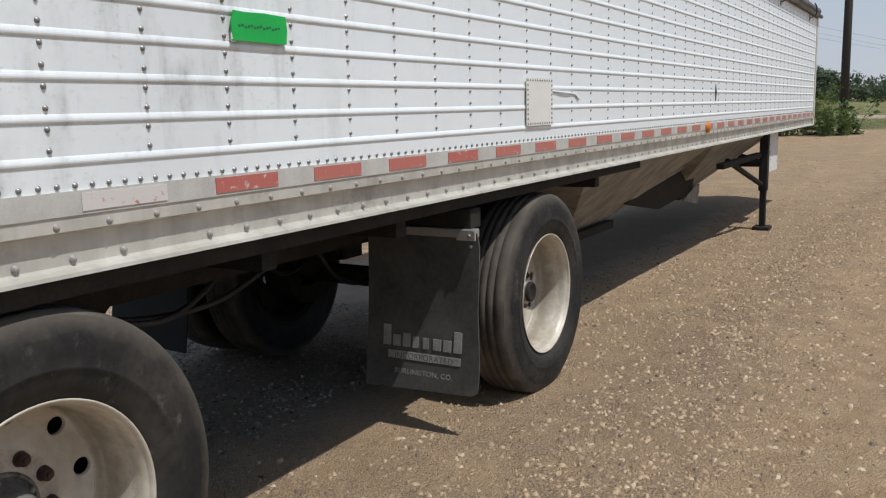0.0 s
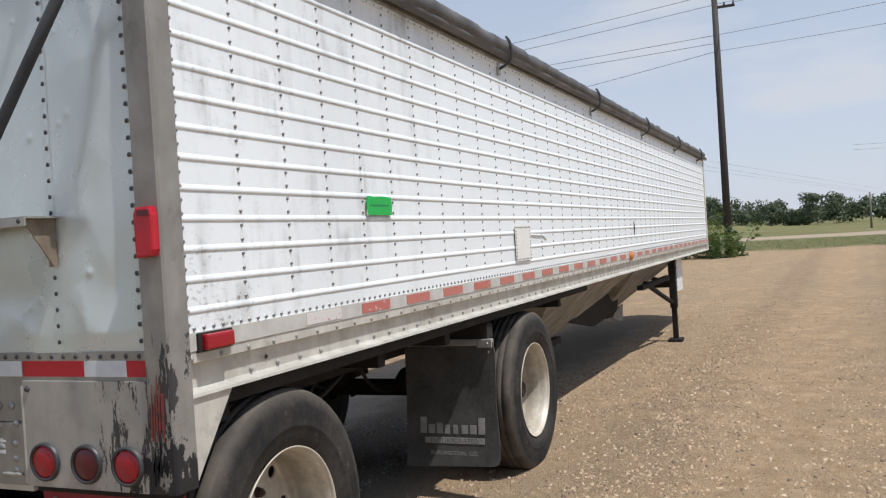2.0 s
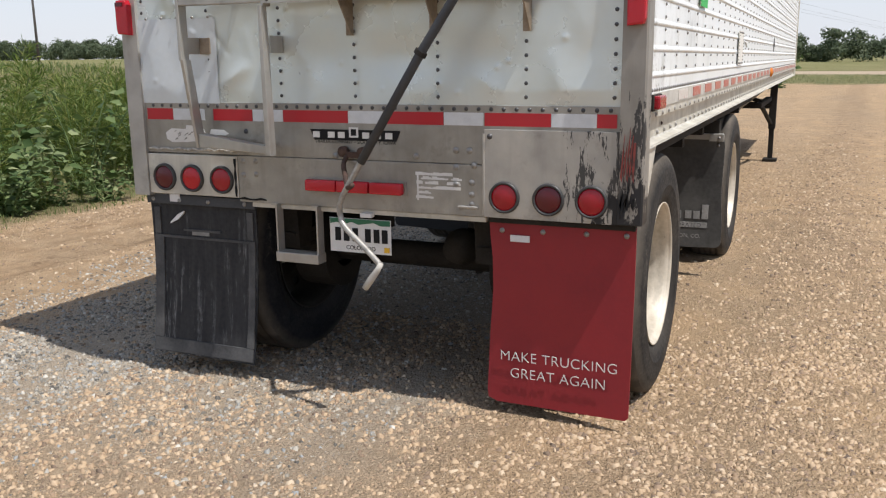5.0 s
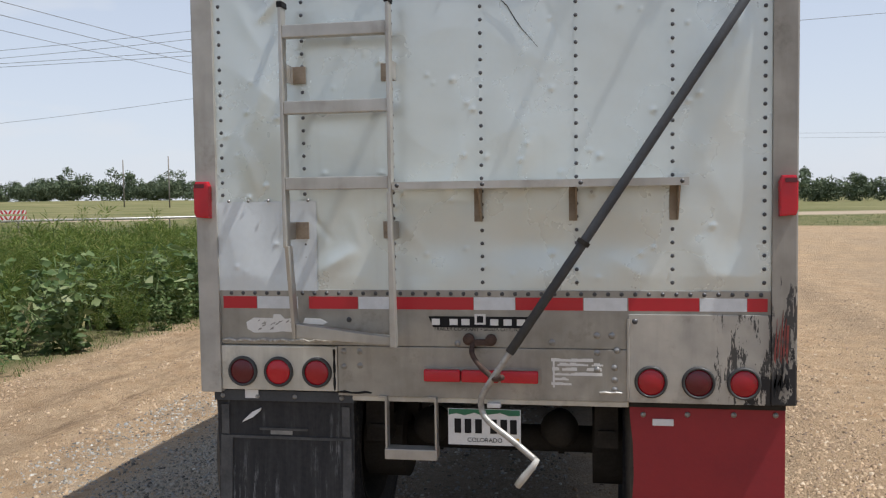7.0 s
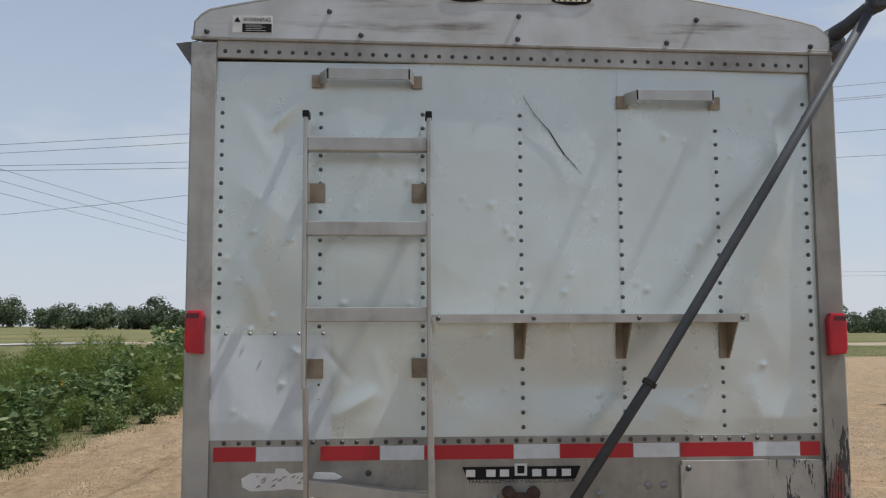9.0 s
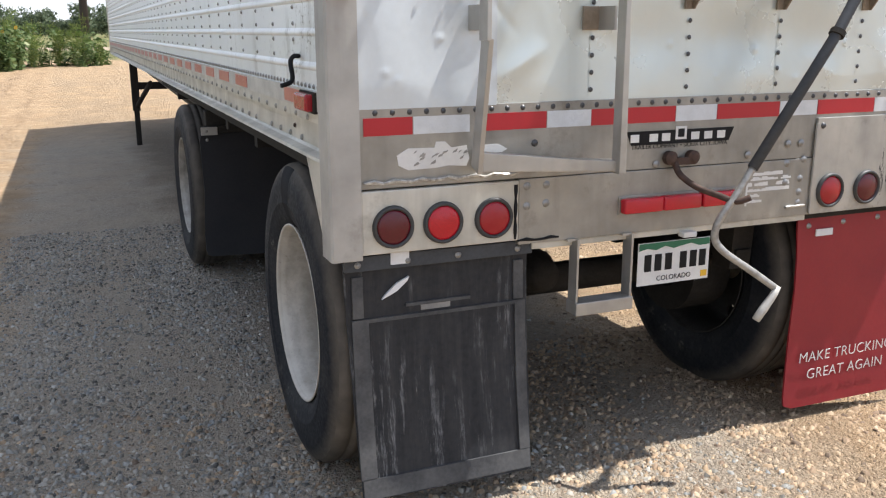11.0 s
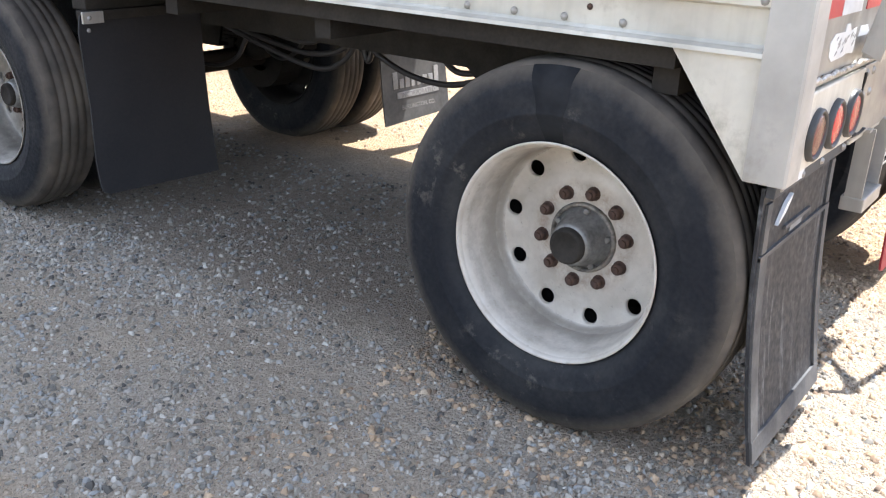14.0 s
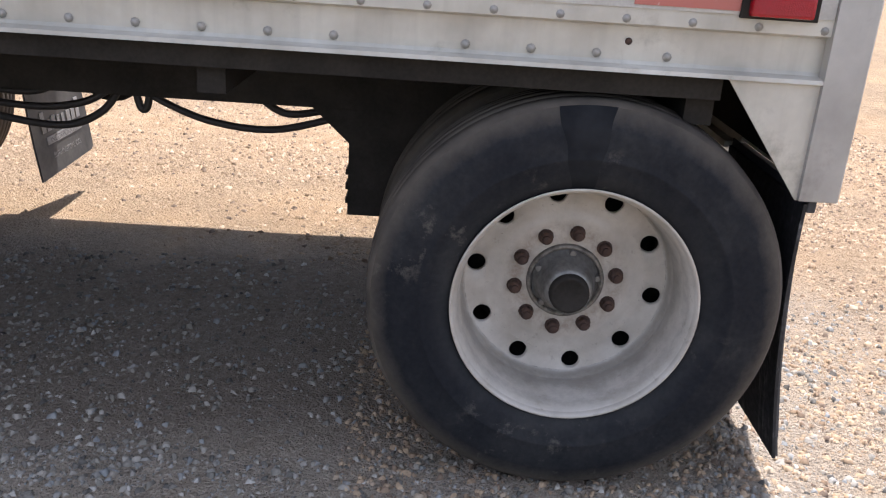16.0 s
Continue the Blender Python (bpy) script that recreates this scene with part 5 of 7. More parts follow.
def wheel_pair(s, y, reach, height):
    """Outer and inner wheel of one side; the outer one shows hub and nuts. Meshes are drawn round the wheel's centre."""
    for outer in (True, False):
        o = Vector((s * (reach if outer else 0.72), y, height))
        f = s if outer else -s
        floor = ground_height(o.x, o.y) + 0.002 - o.z
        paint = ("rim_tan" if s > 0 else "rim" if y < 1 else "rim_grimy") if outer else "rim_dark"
        wh = part("wheel", revolve(RIM, (0, 0, 0), "x", 72, f), paint, trailer, "dusty off-white steel wheel with a deep dish" if outer else "inner dual wheel with shade put into its near-black colour", True)
        wh.location = o
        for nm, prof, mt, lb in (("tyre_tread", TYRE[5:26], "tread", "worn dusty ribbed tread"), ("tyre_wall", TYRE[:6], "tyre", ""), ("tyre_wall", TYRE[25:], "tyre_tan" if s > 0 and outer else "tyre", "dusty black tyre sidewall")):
            bm = revolve(prof, (0, 0, 0), "x", 80, f)
            for v in bm.verts:
                if v.co.z < floor:
                    v.co.x += 0.5 * (floor - v.co.z) * (1 if v.co.x > 0 else -1)
                    v.co.z = floor
            part(nm, bm, mt, wh, lb, True)
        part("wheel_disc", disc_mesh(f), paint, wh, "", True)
        if not outer:
            continue
        part("hub", revolve([(-0.080, 0.100), (-0.074, 0.092), (-0.066, 0.086), (-0.050, 0.080), (-0.030, 0.074), (-0.008, 0.068), (0.006, 0.064), (0.011, 0.058), (0.011, 0.0)], (0, 0, 0), "x", 40, s), "hub", wh, "greasy grey hub", True)
        part("hub_cap", revolve([(0.004, 0.056), (0.026, 0.0545), (0.032, 0.050), (0.0325, 0.044), (0.029, 0.040), (0.029, 0.0)], (0, 0, 0), "x", 36, s), "dark", wh, "", True)
        part("hub_ring", revolve([(-0.084, 0.110), (-0.072, 0.109), (-0.066, 0.105), (-0.066, 0.099), (-0.074, 0.095), (-0.082, 0.094)], (0, 0, 0), "x", 48, s), "hub_ring", wh, "stained ring round the hub", True)
        for k in range(5):
            t = 2 * math.pi * (k + 0.35) / 5
            part("hub_bolt", revolve([(-0.072, 0.011), (-0.060, 0.011), (-0.057, 0.008), (-0.057, 0.0)], (0, 0.088 * math.cos(t), 0.088 * math.sin(t)), "x", 6, s), "hub", wh)
        for k in range(10):
            t = 2 * math.pi * (k - 0.27) / 10
            if s not in NUT_MESH:
                bm = revolve([(-0.002, 0.0225), (0.003, 0.0215), (0.004, 0.0185), (0.021, 0.018), (0.0255, 0.0145), (0.026, 0.011), (0.032, 0.010), (0.0335, 0.0)], (0, 0, 0), "x", 12, s)
                nut = part("lug_nut", bm, "rust", wh)
                NUT_MESH[s] = nut.data
            else:
                nut = new("lug_nut", NUT_MESH[s])
                nut.parent = wh
            nut.location = (s * -0.078, 0.1429 * math.cos(t), 0.1429 * math.sin(t))
        if s < 0 and y < 1:
            link_mesh("clean_stripe", stripe_patch(s, 1.52, 0.115), "tyre_stripe", wh, "darker stripe on the tyre wall", True)
        if s > 0:
            part("valve_stem", tube(smooth_path([(-0.02, -0.258, -0.10), (0.02, -0.262, -0.10), (0.045, -0.255, -0.095), (0.06, -0.235, -0.085)], 3), 0.006, 6), "rust", wh)


def stripe_patch(s, mid, half):
    """A darker stripe up the tyre wall."""
    prof = [(a + 0.001, b) for a, b in TYRE[25:]]
    n, verts = 8, []
    for a, r in prof:
        for k in range(n + 1):
            t = mid + half * (2 * k / n - 1) * (0.75 + 0.4 * (r - 0.33) / 0.2) + 0.006 * math.sin(r * 60)
            verts.append((s * a, (r + 0.0008) * math.cos(t), (r + 0.0008) * math.sin(t)))
    i, j = np.meshgrid(np.arange(n), np.arange(len(prof) - 1))
    c = (j * (n + 1) + i).ravel()
    return raw_mesh("clean_stripe", verts, np.stack([c, c + 1, c + n + 2, c + n + 1], 1))


REAR_Y, FRONT_Y = 0.635, 3.705
wheel_pair(1, REAR_Y, 1.08, 0.528)
wheel_pair(1, FRONT_Y, 1.085, 0.522)
wheel_pair(-1, 0.59, 1.09, 0.528)
wheel_pair(-1, 3.72, 1.12, 0.50)
for y in (REAR_Y, FRONT_Y):
    axle = part("axle", tube([(-0.98, y, 0.528), (0.98, y, 0.528)], 0.064, 16), "dark", trailer, "dark axle tube", True)
    for s in (1, -1):
        part("brake_drum", revolve([(-0.09, 0.1), (-0.09, 0.205), (0.1, 0.205), (0.1, 0.1)], (s * 0.54, y, 0.528), "x", 28), "dark", axle)
        for k in range(5):
            part("spring_leaf", bx(s * 0.475, s * 0.545, y - 0.42 + 0.05 * k, y + 0.63 - 0.012 * (k % 2), 0.66 - 0.024 * k, 0.681 - 0.024 * k, 0.002), "dark", axle)
        part("hanger", prism([(y + 0.30, 0.88), (y + 0.74, 0.88), (y + 0.62, 0.77), (y + 0.62, 0.53), (y + 0.40, 0.53)], "x", s * 0.46, s * 0.56), "dark", axle)
        part("hanger", prism([(y - 0.42, 0.88), (y - 0.26, 0.88), (y - 0.30, 0.6), (y - 0.40, 0.6)], "x", s * 0.46, s * 0.56), "dark", axle)
        part("axle_seat", bx(s * 0.455, s * 0.565, y - 0.09, y + 0.09, 0.46, 0.70, 0.008), "dark", axle)
        part("brake_chamber", revolve([(-0.11, 0.0), (-0.105, 0.06), (-0.03, 0.08), (-0.02, 0.088), (0.0, 0.088), (0.01, 0.08), (0.10, 0.07), (0.12, 0.0)], (s * 0.30, y - 0.16, 0.62), "y", 20), "dark", axle, "", True)
        part("push_rod", tube([(s * 0.30, y - 0.05, 0.62), (s * 0.30, y + 0.06, 0.60)], 0.012, 8), "dark", axle)
        part("slack_adjuster", prism([(y + 0.03, 0.64), (y + 0.09, 0.64), (y + 0.08, 0.44), (y + 0.04, 0.44)], "x", s * 0.285, s * 0.315, 0.004), "dark", axle)
for s in (1, -1):
    part("frame_beam", bx(s * 0.46, s * 0.56, 0.2, 5.0, 0.878, 1.15), "dark", trailer, "dark steel suspension beam")
    part("sill_panel", bx(s * 1.15, s * 1.19, 0.30, 5.4, 1.09, 1.148), "dark", trailer)
for y in (0.3, 1.5, 2.3, 2.9, 4.6):
    part("cross_beam", bx(-1.15, 1.15, y, y + 0.07, 1.02, 1.148), "dark", trailer)
part("floor_pan", bx(-1.19, 1.19, 0.06, LEN, 1.15, 1.175), "dark", trailer)
part("air_tank", revolve([(-0.35, 0.0), (-0.34, 0.09), (-0.30, 0.12), (0.30, 0.12), (0.34, 0.09), (0.35, 0.0)], (-0.0, 2.1, 0.92), "x", 20), "dark", trailer, "dark air tank", True)
for pts in ([(-0.47, 1.24, 0.868), (-0.5, 1.312, 0.835), (-0.5, 1.511, 0.784), (-0.5, 1.715, 0.80), (-0.5, 1.88, 0.862), (-0.48, 1.93, 0.90)], [(-0.45, 1.30, 0.86), (-0.48, 1.43, 0.836), (-0.48, 1.50, 0.846), (-0.46, 1.58, 0.895)], [(-0.5, 1.90, 0.90), (-0.5, 1.915, 0.832), (-0.5, 1.935, 0.83), (-0.5, 1.95, 0.89)], [(-0.48, 2.0, 0.895), (-0.5, 2.06, 0.81), (-0.5, 2.18, 0.757), (-0.5, 2.36, 0.768), (-0.48, 2.7, 0.83), (-0.45, 2.95, 0.88)], [(-0.48, 2.02, 0.895), (-0.5, 2.12, 0.835), (-0.5, 2.3, 0.812), (-0.48, 2.6, 0.84), (-0.45, 2.9, 0.89)], [(-0.46, 2.2, 0.89), (-0.48, 2.3, 0.855), (-0.47, 2.5, 0.865), (-0.45, 2.7, 0.9)], [(0.5, 1.2, 0.88), (0.55, 1.5, 0.80), (0.55, 1.9, 0.79), (0.5, 2.3, 0.88)], [(0.4, 1.0, 0.86), (0.6, 1.3, 0.83), (0.62, 1.6, 0.80), (0.5, 2.0, 0.9)], [(-0.3, 0.45, 0.66), (-0.28, 0.75, 0.78), (-0.3, 1.1, 0.86)], [(-0.3, 3.55, 0.66), (-0.25, 3.3, 0.60), (-0.22, 3.1, 0.66), (-0.2, 3.0, 0.86)], [(0.3, 3.55, 0.66), (0.25, 3.3, 0.58), (0.22, 3.1, 0.66), (0.2, 2.95, 0.86)]):
    part("air_hose", tube(smooth_path(pts, 8), 0.0125, 8), "hose", trailer, "", True)


# mud flaps
def flap(name, outline, y, material, label, bow=0.0, thick=0.008):
    """A sheet with a slight bow, hung at y; outline in (x, z)."""
    bm = prism(outline, "y", y, y + thick)
    zs = [z for _, z in outline]
    for k in range(1, 12):
        bmesh.ops.bisect_plane(bm, geom=bm.verts[:] + bm.edges[:] + bm.faces[:], plane_co=(0, 0, min(zs) + (max(zs) - min(zs)) * k / 12), plane_no=(0, 0, 1))
    bmesh.ops.triangulate(bm, faces=[f for f in bm.faces if len(f.verts) > 4])
    top = max(z for _, z in outline)
    for v in bm.verts:
        v.co.y += bow * (top - v.co.z) ** 2
    return part(name, bm, material, trailer, label)


red = flap("mud_flap", [(0.60, 0.832), (1.207, 0.845), (1.207, 0.60), (1.205, 0.35), (1.203, 0.066), (1.19, 0.052), (1.00, 0.054), (0.64, 0.057), (0.602, 0.072), (0.597, 0.105), (0.605, 0.35), (0.617, 0.55), (0.614, 0.68), (0.603, 0.78)], 0.04, "red_flap", "red vinyl mud flap with white lettering", -0.03)
part("hanger_bar", bx(0.6, 1.205, 0.02, 0.06, 0.835, 0.866, 0.003), "dark", trailer)
heads("flap_bolt", [(x, 0.039, 0.80 + 0.02 * (x - 0.6)) for x in (0.655, 0.83, 1.01, 1.17)], (0, -1, 0), "rivet", red, 0.012, 0.008)
part("sticker", bx(0.692, 0.775, 0.033, 0.0385, 0.758, 0.785), "paper", red)
lettering("MAKE TRUCKING", 0.062, pose(0.905, 0.0195, 0.247, 90), "white", red, "lettering", "", 0.001, 1.03, 0.0011)
lettering("GREAT AGAIN", 0.062, pose(0.905, 0.0165, 0.175, 90), "white", red, "lettering", "", 0.001, 1.03, 0.0011)

blk = flap("mud_flap", [(-1.19, 0.845), (-0.565, 0.845), (-0.562, 0.6), (-0.562, 0.35), (-0.57, 0.078), (-1.165, 0.084), (-1.172, 0.35), (-1.18, 0.6)], 0.035, "flap_scuffed", "black scuffed rubber mud flap with a ribbed panel", -0.135, 0.009)
part("hanger_bar", bx(-1.19, -0.555, 0.012, 0.034, 0.822, 0.868, 0.003), "bar", trailer, "grey steel flap hanger bar")
heads("flap_bolt", [(x, 0.011, 0.843) for x in (-1.15, -0.99, -0.82, -0.61)], (0, -1, 0), "rivet", blk, 0.011, 0.008)
for x0, x1, z0, z1 in ((-1.168, -1.115, 0.155, 0.66), (-0.61, -0.572, 0.155, 0.66), (-1.168, -0.572, 0.652, 0.664), (-1.163, -0.574, 0.09, 0.152), (-1.165, -1.13, 0.67, 0.80), (-0.615, -0.58, 0.67, 0.80), (-0.99, -0.77, 0.69, 0.70)):
    bm = bx(x0, x1, 0.028, 0.036, z0, z1, 0.0)
    bmesh.ops.subdivide_edges(bm, edges=bm.edges[:], cuts=4, use_grid_fill=True)
    for v in bm.verts:
        v.co.y -= 0.135 * (0.845 - v.co.z) ** 2
    part("rib", bm, "rib", blk)
part("sticker", bx(-1.045, -0.985, 0.008, 0.0115, 0.835, 0.872), "paper", blk)
part("paper_scrap", prism([(-1.07, 0.722), (-1.02, 0.745), (-0.985, 0.775), (-0.98, 0.788), (-1.02, 0.77), (-1.06, 0.735)], "y", 0.024, 0.034), "paper", blk)
part("print_bar", bx(-0.94, -0.84, 0.027, 0.0332, 0.672, 0.69), "flap_line", blk)


def middle_flap(s):
    y = 2.86
    f = flap("mud_flap", [(s * 0.62, 0.955), (s * 1.22, 0.965), (s * 1.232, 0.9), (s * 1.225, 0.6), (s * 1.243, 0.35), (s * 1.243, 0.25), (s * 1.235, 0.225), (s * 1.21, 0.212), (s * 0.62, 0.195)], y, "flap_dusty" if s > 0 else "flap_black", "dark rubber mud flap with worn printing", -0.11, 0.009)
    back = lambda z: y - 0.11 * (0.965 - z) ** 2
    part("hanger_bar", bx(s * 0.55, s * 1.215, y - 0.02, y + 0.035, 0.945, 0.985, 0.003), "galv" if s > 0 else "dark", trailer)
    part("hanger_box", bx(s * 0.5, s * 1.19, y + 0.0, y + 0.10, 0.985, 1.075, 0.006), "dark", trailer)
    part("clip", bx(s * 1.13, s * 1.225, y - 0.03, y - 0.018, 0.935, 0.982, 0.002), "galv", f)
    heads("flap_bolt", [(s * 1.195, y - 0.03, 0.958), (s * 1.19, y - 0.006, 0.905)], (0, -1, 0), "rivet", f, 0.010, 0.007)
    if s > 0:
        for k in range(8):
            tall = 0.045 * (k in (0, 7)) + 0.012 * (k == 2)
            part("print_bar", prism([(back(0.402) - 0.0045, 0.402), (back(0.455 + tall) - 0.0045, 0.455 + tall), (back(0.455 + tall) + 0.003, 0.455 + tall), (back(0.402) + 0.003, 0.402)], "x", 0.715 + 0.056 * k, 0.757 + 0.056 * k - 0.012 * (k in (3, 4))), "flap_line", f)
        part("print_panel", prism([(back(0.342) - 0.0035, 0.342), (back(0.378) - 0.0035, 0.378), (back(0.378) + 0.003, 0.378), (back(0.342) + 0.003, 0.342)], "x", 0.745, 1.145), "flap_line", f)
        lean = -math.degrees(math.atan(0.22 * 0.605))
        lettering("INCORPORATED", 0.041, pose(0.945, back(0.36) - 0.005, 0.345, 90 + lean), "flap_ink", f, "lettering", "", 0.0006, 1.05)
        lettering("BURLINGTON, CO.", 0.036, pose(0.945, back(0.285) - 0.0025, 0.272, 90 + lean), "flap_line", f, "lettering", "", 0.0006, 1.05)


middle_flap(1)
middle_flap(-1)

# hoppers and their gates
def hopper(y0, y1, yb0, yb1, zb=0.5):
    bm = bmesh.new()
    top = [bm.verts.new(v) for v in ((-1.12, y0, 1.15), (1.12, y0, 1.15), (1.12, y1, 1.15), (-1.12, y1, 1.15))]
    bot = [bm.verts.new(v) for v in ((-0.42, yb0, zb), (0.42, yb0, zb), (0.42, yb1, zb), (-0.42, yb1, zb))]
    for i in range(4):
        j = (i + 1) % 4
        bm.faces.new((top[i], top[j], bot[j], bot[i]))
    bm.faces.new(bot)
    h = part("hopper", bm, "hopper", trailer, "dirty pale sloping hopper")
    part("hopper_gate", bx(-0.5, 0.5, yb0 - 0.08, yb1 + 0.08, zb - 0.06, zb + 0.01, 0.004), "dark", h)


hopper(4.6, 8.05, 5.96, 6.79, 0.50)
hopper(8.10, 11.49, 9.20, 9.93, 0.52)
# dark panel added for the shaded gap between the hoppers, under a pale lip
gap_shade = part("chute_mouth", prism([(6.84, 0.66), (7.89, 0.50), (9.14, 0.56), (9.35, 0.86), (8.57, 0.86), (7.63, 0.80)], "x", 0.56, 0.62), "dark", trailer, "dark panel standing in for the shaded gap between the hoppers")
part("lip", prism([(7.21, 0.76), (8.57, 0.885), (9.38, 0.88), (9.38, 0.86), (8.57, 0.855), (7.21, 0.735)], "x", 0.60, 0.68, 0.004), "hopper", gap_shade, "pale sheet lip")
part("skirt", prism([(8.73, 0.50), (9.35, 0.40), (9.43, 0.62), (9.14, 0.60)], "x", 0.62, 0.64), "hopper", gap_shade, "pale torn skirt")

# landing gear
gear = part("landing_leg", bx(1.03, 1.13, 10.84, 10.96, 0.42, 1.15, 0.006), "dark", trailer, "dark landing leg with a foot and braces")
part("inner_leg", bx(1.045, 1.115, 10.86, 10.95, -0.04, 0.46, 0.004), "dark", gear)
part("foot", bx(0.98, 1.18, 10.78, 11.02, -0.08, -0.03, 0.006), "dark", gear)
part("brace", tube([(1.06, 10.86, 0.50), (1.0, 9.15, 0.90)], 0.032, 8), "dark", gear)
part("brace", tube([(1.06, 10.86, 0.78), (0.4, 10.86, 0.98)], 0.03, 8), "dark", gear)
gear2 = part("landing_leg", bx(-1.13, -1.03, 10.84, 10.96, 0.42, 1.15, 0.006), "dark", trailer, "dark landing leg with a foot and braces")
part("inner_leg", bx(-1.115, -1.045, 10.86, 10.95, -0.22, 0.46, 0.004), "dark", gear2)
part("foot", bx(-1.18, -0.98, 10.78, 11.02, -0.34, -0.2, 0.006), "dark", gear2)
part("brace", tube([(-1.06, 10.86, 0.50), (-1.0, 9.15, 0.90)], 0.032, 8), "dark", gear2)
part("cross_member", bx(-1.03, 1.03, 10.86, 10.94, 0.72, 0.82, 0.004), "dark", trailer)
part("side_member", bx(0.98, 1.06, 8.70, 10.86, 0.84, 0.90, 0.004), "dark", trailer)
part("splash_panel", bx(1.06, 1.075, 11.31, 11.91, 0.62, 1.15, 0.004), "white", trailer, "white panel beside the landing leg")
heads("bolt", [(1.076, 11.36 + 0.5 * (k % 2), 0.68 + 0.05 * k) for k in range(9)], (1, 0, 0), "dark", trailer, 0.012, 0.003)
# crank of the hopper gate and lamp on the far side
part("gate_crank", tube(smooth_path([(-1.225, 0.33, 1.452), (-1.245, 0.32, 1.452), (-1.258, 0.31, 1.435), (-1.256, 0.30, 1.39), (-1.264, 0.30, 1.373), (-1.295, 0.29, 1.364)], 4), 0.0075, 6), "black", trailer, "bent black crank handle", True)

# ---- far things ----
def pole_thing(x, y, height, r, label, arm=True, material="pole"):
    z = ground_height(x, y)
    p = thing("utility_pole", label, "utility pole", "utility poles", pose(x, y, z))
    part("pole", tube([(0, 0, -0.4), (0, 0, height * 0.5), (0, 0, height)], [r, r * 0.88, r * 0.72], 14), material, p, "", True)
    if arm:
        part("crossarm", bx(-0.1, 0.95, -0.06, 0.06, height - 0.62, height - 0.5, 0.01), material, p)
        for xx in (-0.05, 0.45, 0.88):
            part("insulator", revolve([(0, 0.03), (0.05, 0.055), (0.08, 0.03), (0.13, 0.05), (0.17, 0.0)], (xx, 0, height - (0.5 if xx > 0.1 else 0.0)), "z", 10), material, p)
    return p


pole_thing(-1.1, 43.4, 12.9, 0.20, "tall dark wooden utility pole behind the trailer's front", True)
pole_thing(-104, 92, 12.9, 0.2, "distant dark wooden utility pole", True)
pole_thing(54.5, 15.0, 12.9, 0.2, "dark wooden utility pole with one crossarm", True)
pole_thing(-41.3, 29.3, 11.0, 0.14, "thin grey light pole near the parked cars", False, "pole_grey")
for x, y in ((-77, 148), (-93, 160), (-30, 190), (9, 118)):
    pole_thing(x, y, 9.5 if y > 120 else 4.5, 0.14, "small distant wooden pole in the field", False, "pole_grey")


def wire(a, b, sag, r=0.011):
    pts = []
    for k in range(25):
        t = k / 24
        p = Vector(a).lerp(Vector(b), t)
        p.z -= sag * 4 * t * (1 - t)
        pts.append(p)
    w = part("overhead_wire", tube(pts, r, 5), "wire", None)
    tagged(w, "thin dark overhead power wire sagging between poles", "wire", "overhead wires")


for off, z in ((-0.05, 13.05), (0.45, 12.55), (0.88, 12.5), (0.0, 11.0), (0.0, 10.2)):
    wire((-1.1 + off, 43.4, z), (54.5 + off, 15.0, z - (0 if z > 10.5 else 0.8)), 0.9)
for off, z, y, sag in ((-0.05, 13.05, 49.2, 2.0), (0.45, 12.55, 52.2, 1.7), (0.0, 11.0, 44.8, 0.9), (0.0, 10.6, 43.0, 0.8), (0.0, 10.2, 84.6, 1.6)):
    wire((-1.1 + off, 43.4, z), (-104 + off, y, z), sag, 0.014)
# a second line runs along the track
for y, turn_ in ((26.5, 81.2), (39.0, 81.8), (55.0, 81.7)):
    u, v = math.cos(radians(turn_)), math.sin(radians(turn_))
    wire((-20 - 95 * u, y - 95 * v, 9.1), (-20 + 260 * u, y + 260 * v, 9.1), 0.15, 0.014)
for z in (10.9, 11.6):
    wire((8, 134, z), (100, 144, z), 0.6, 0.02)


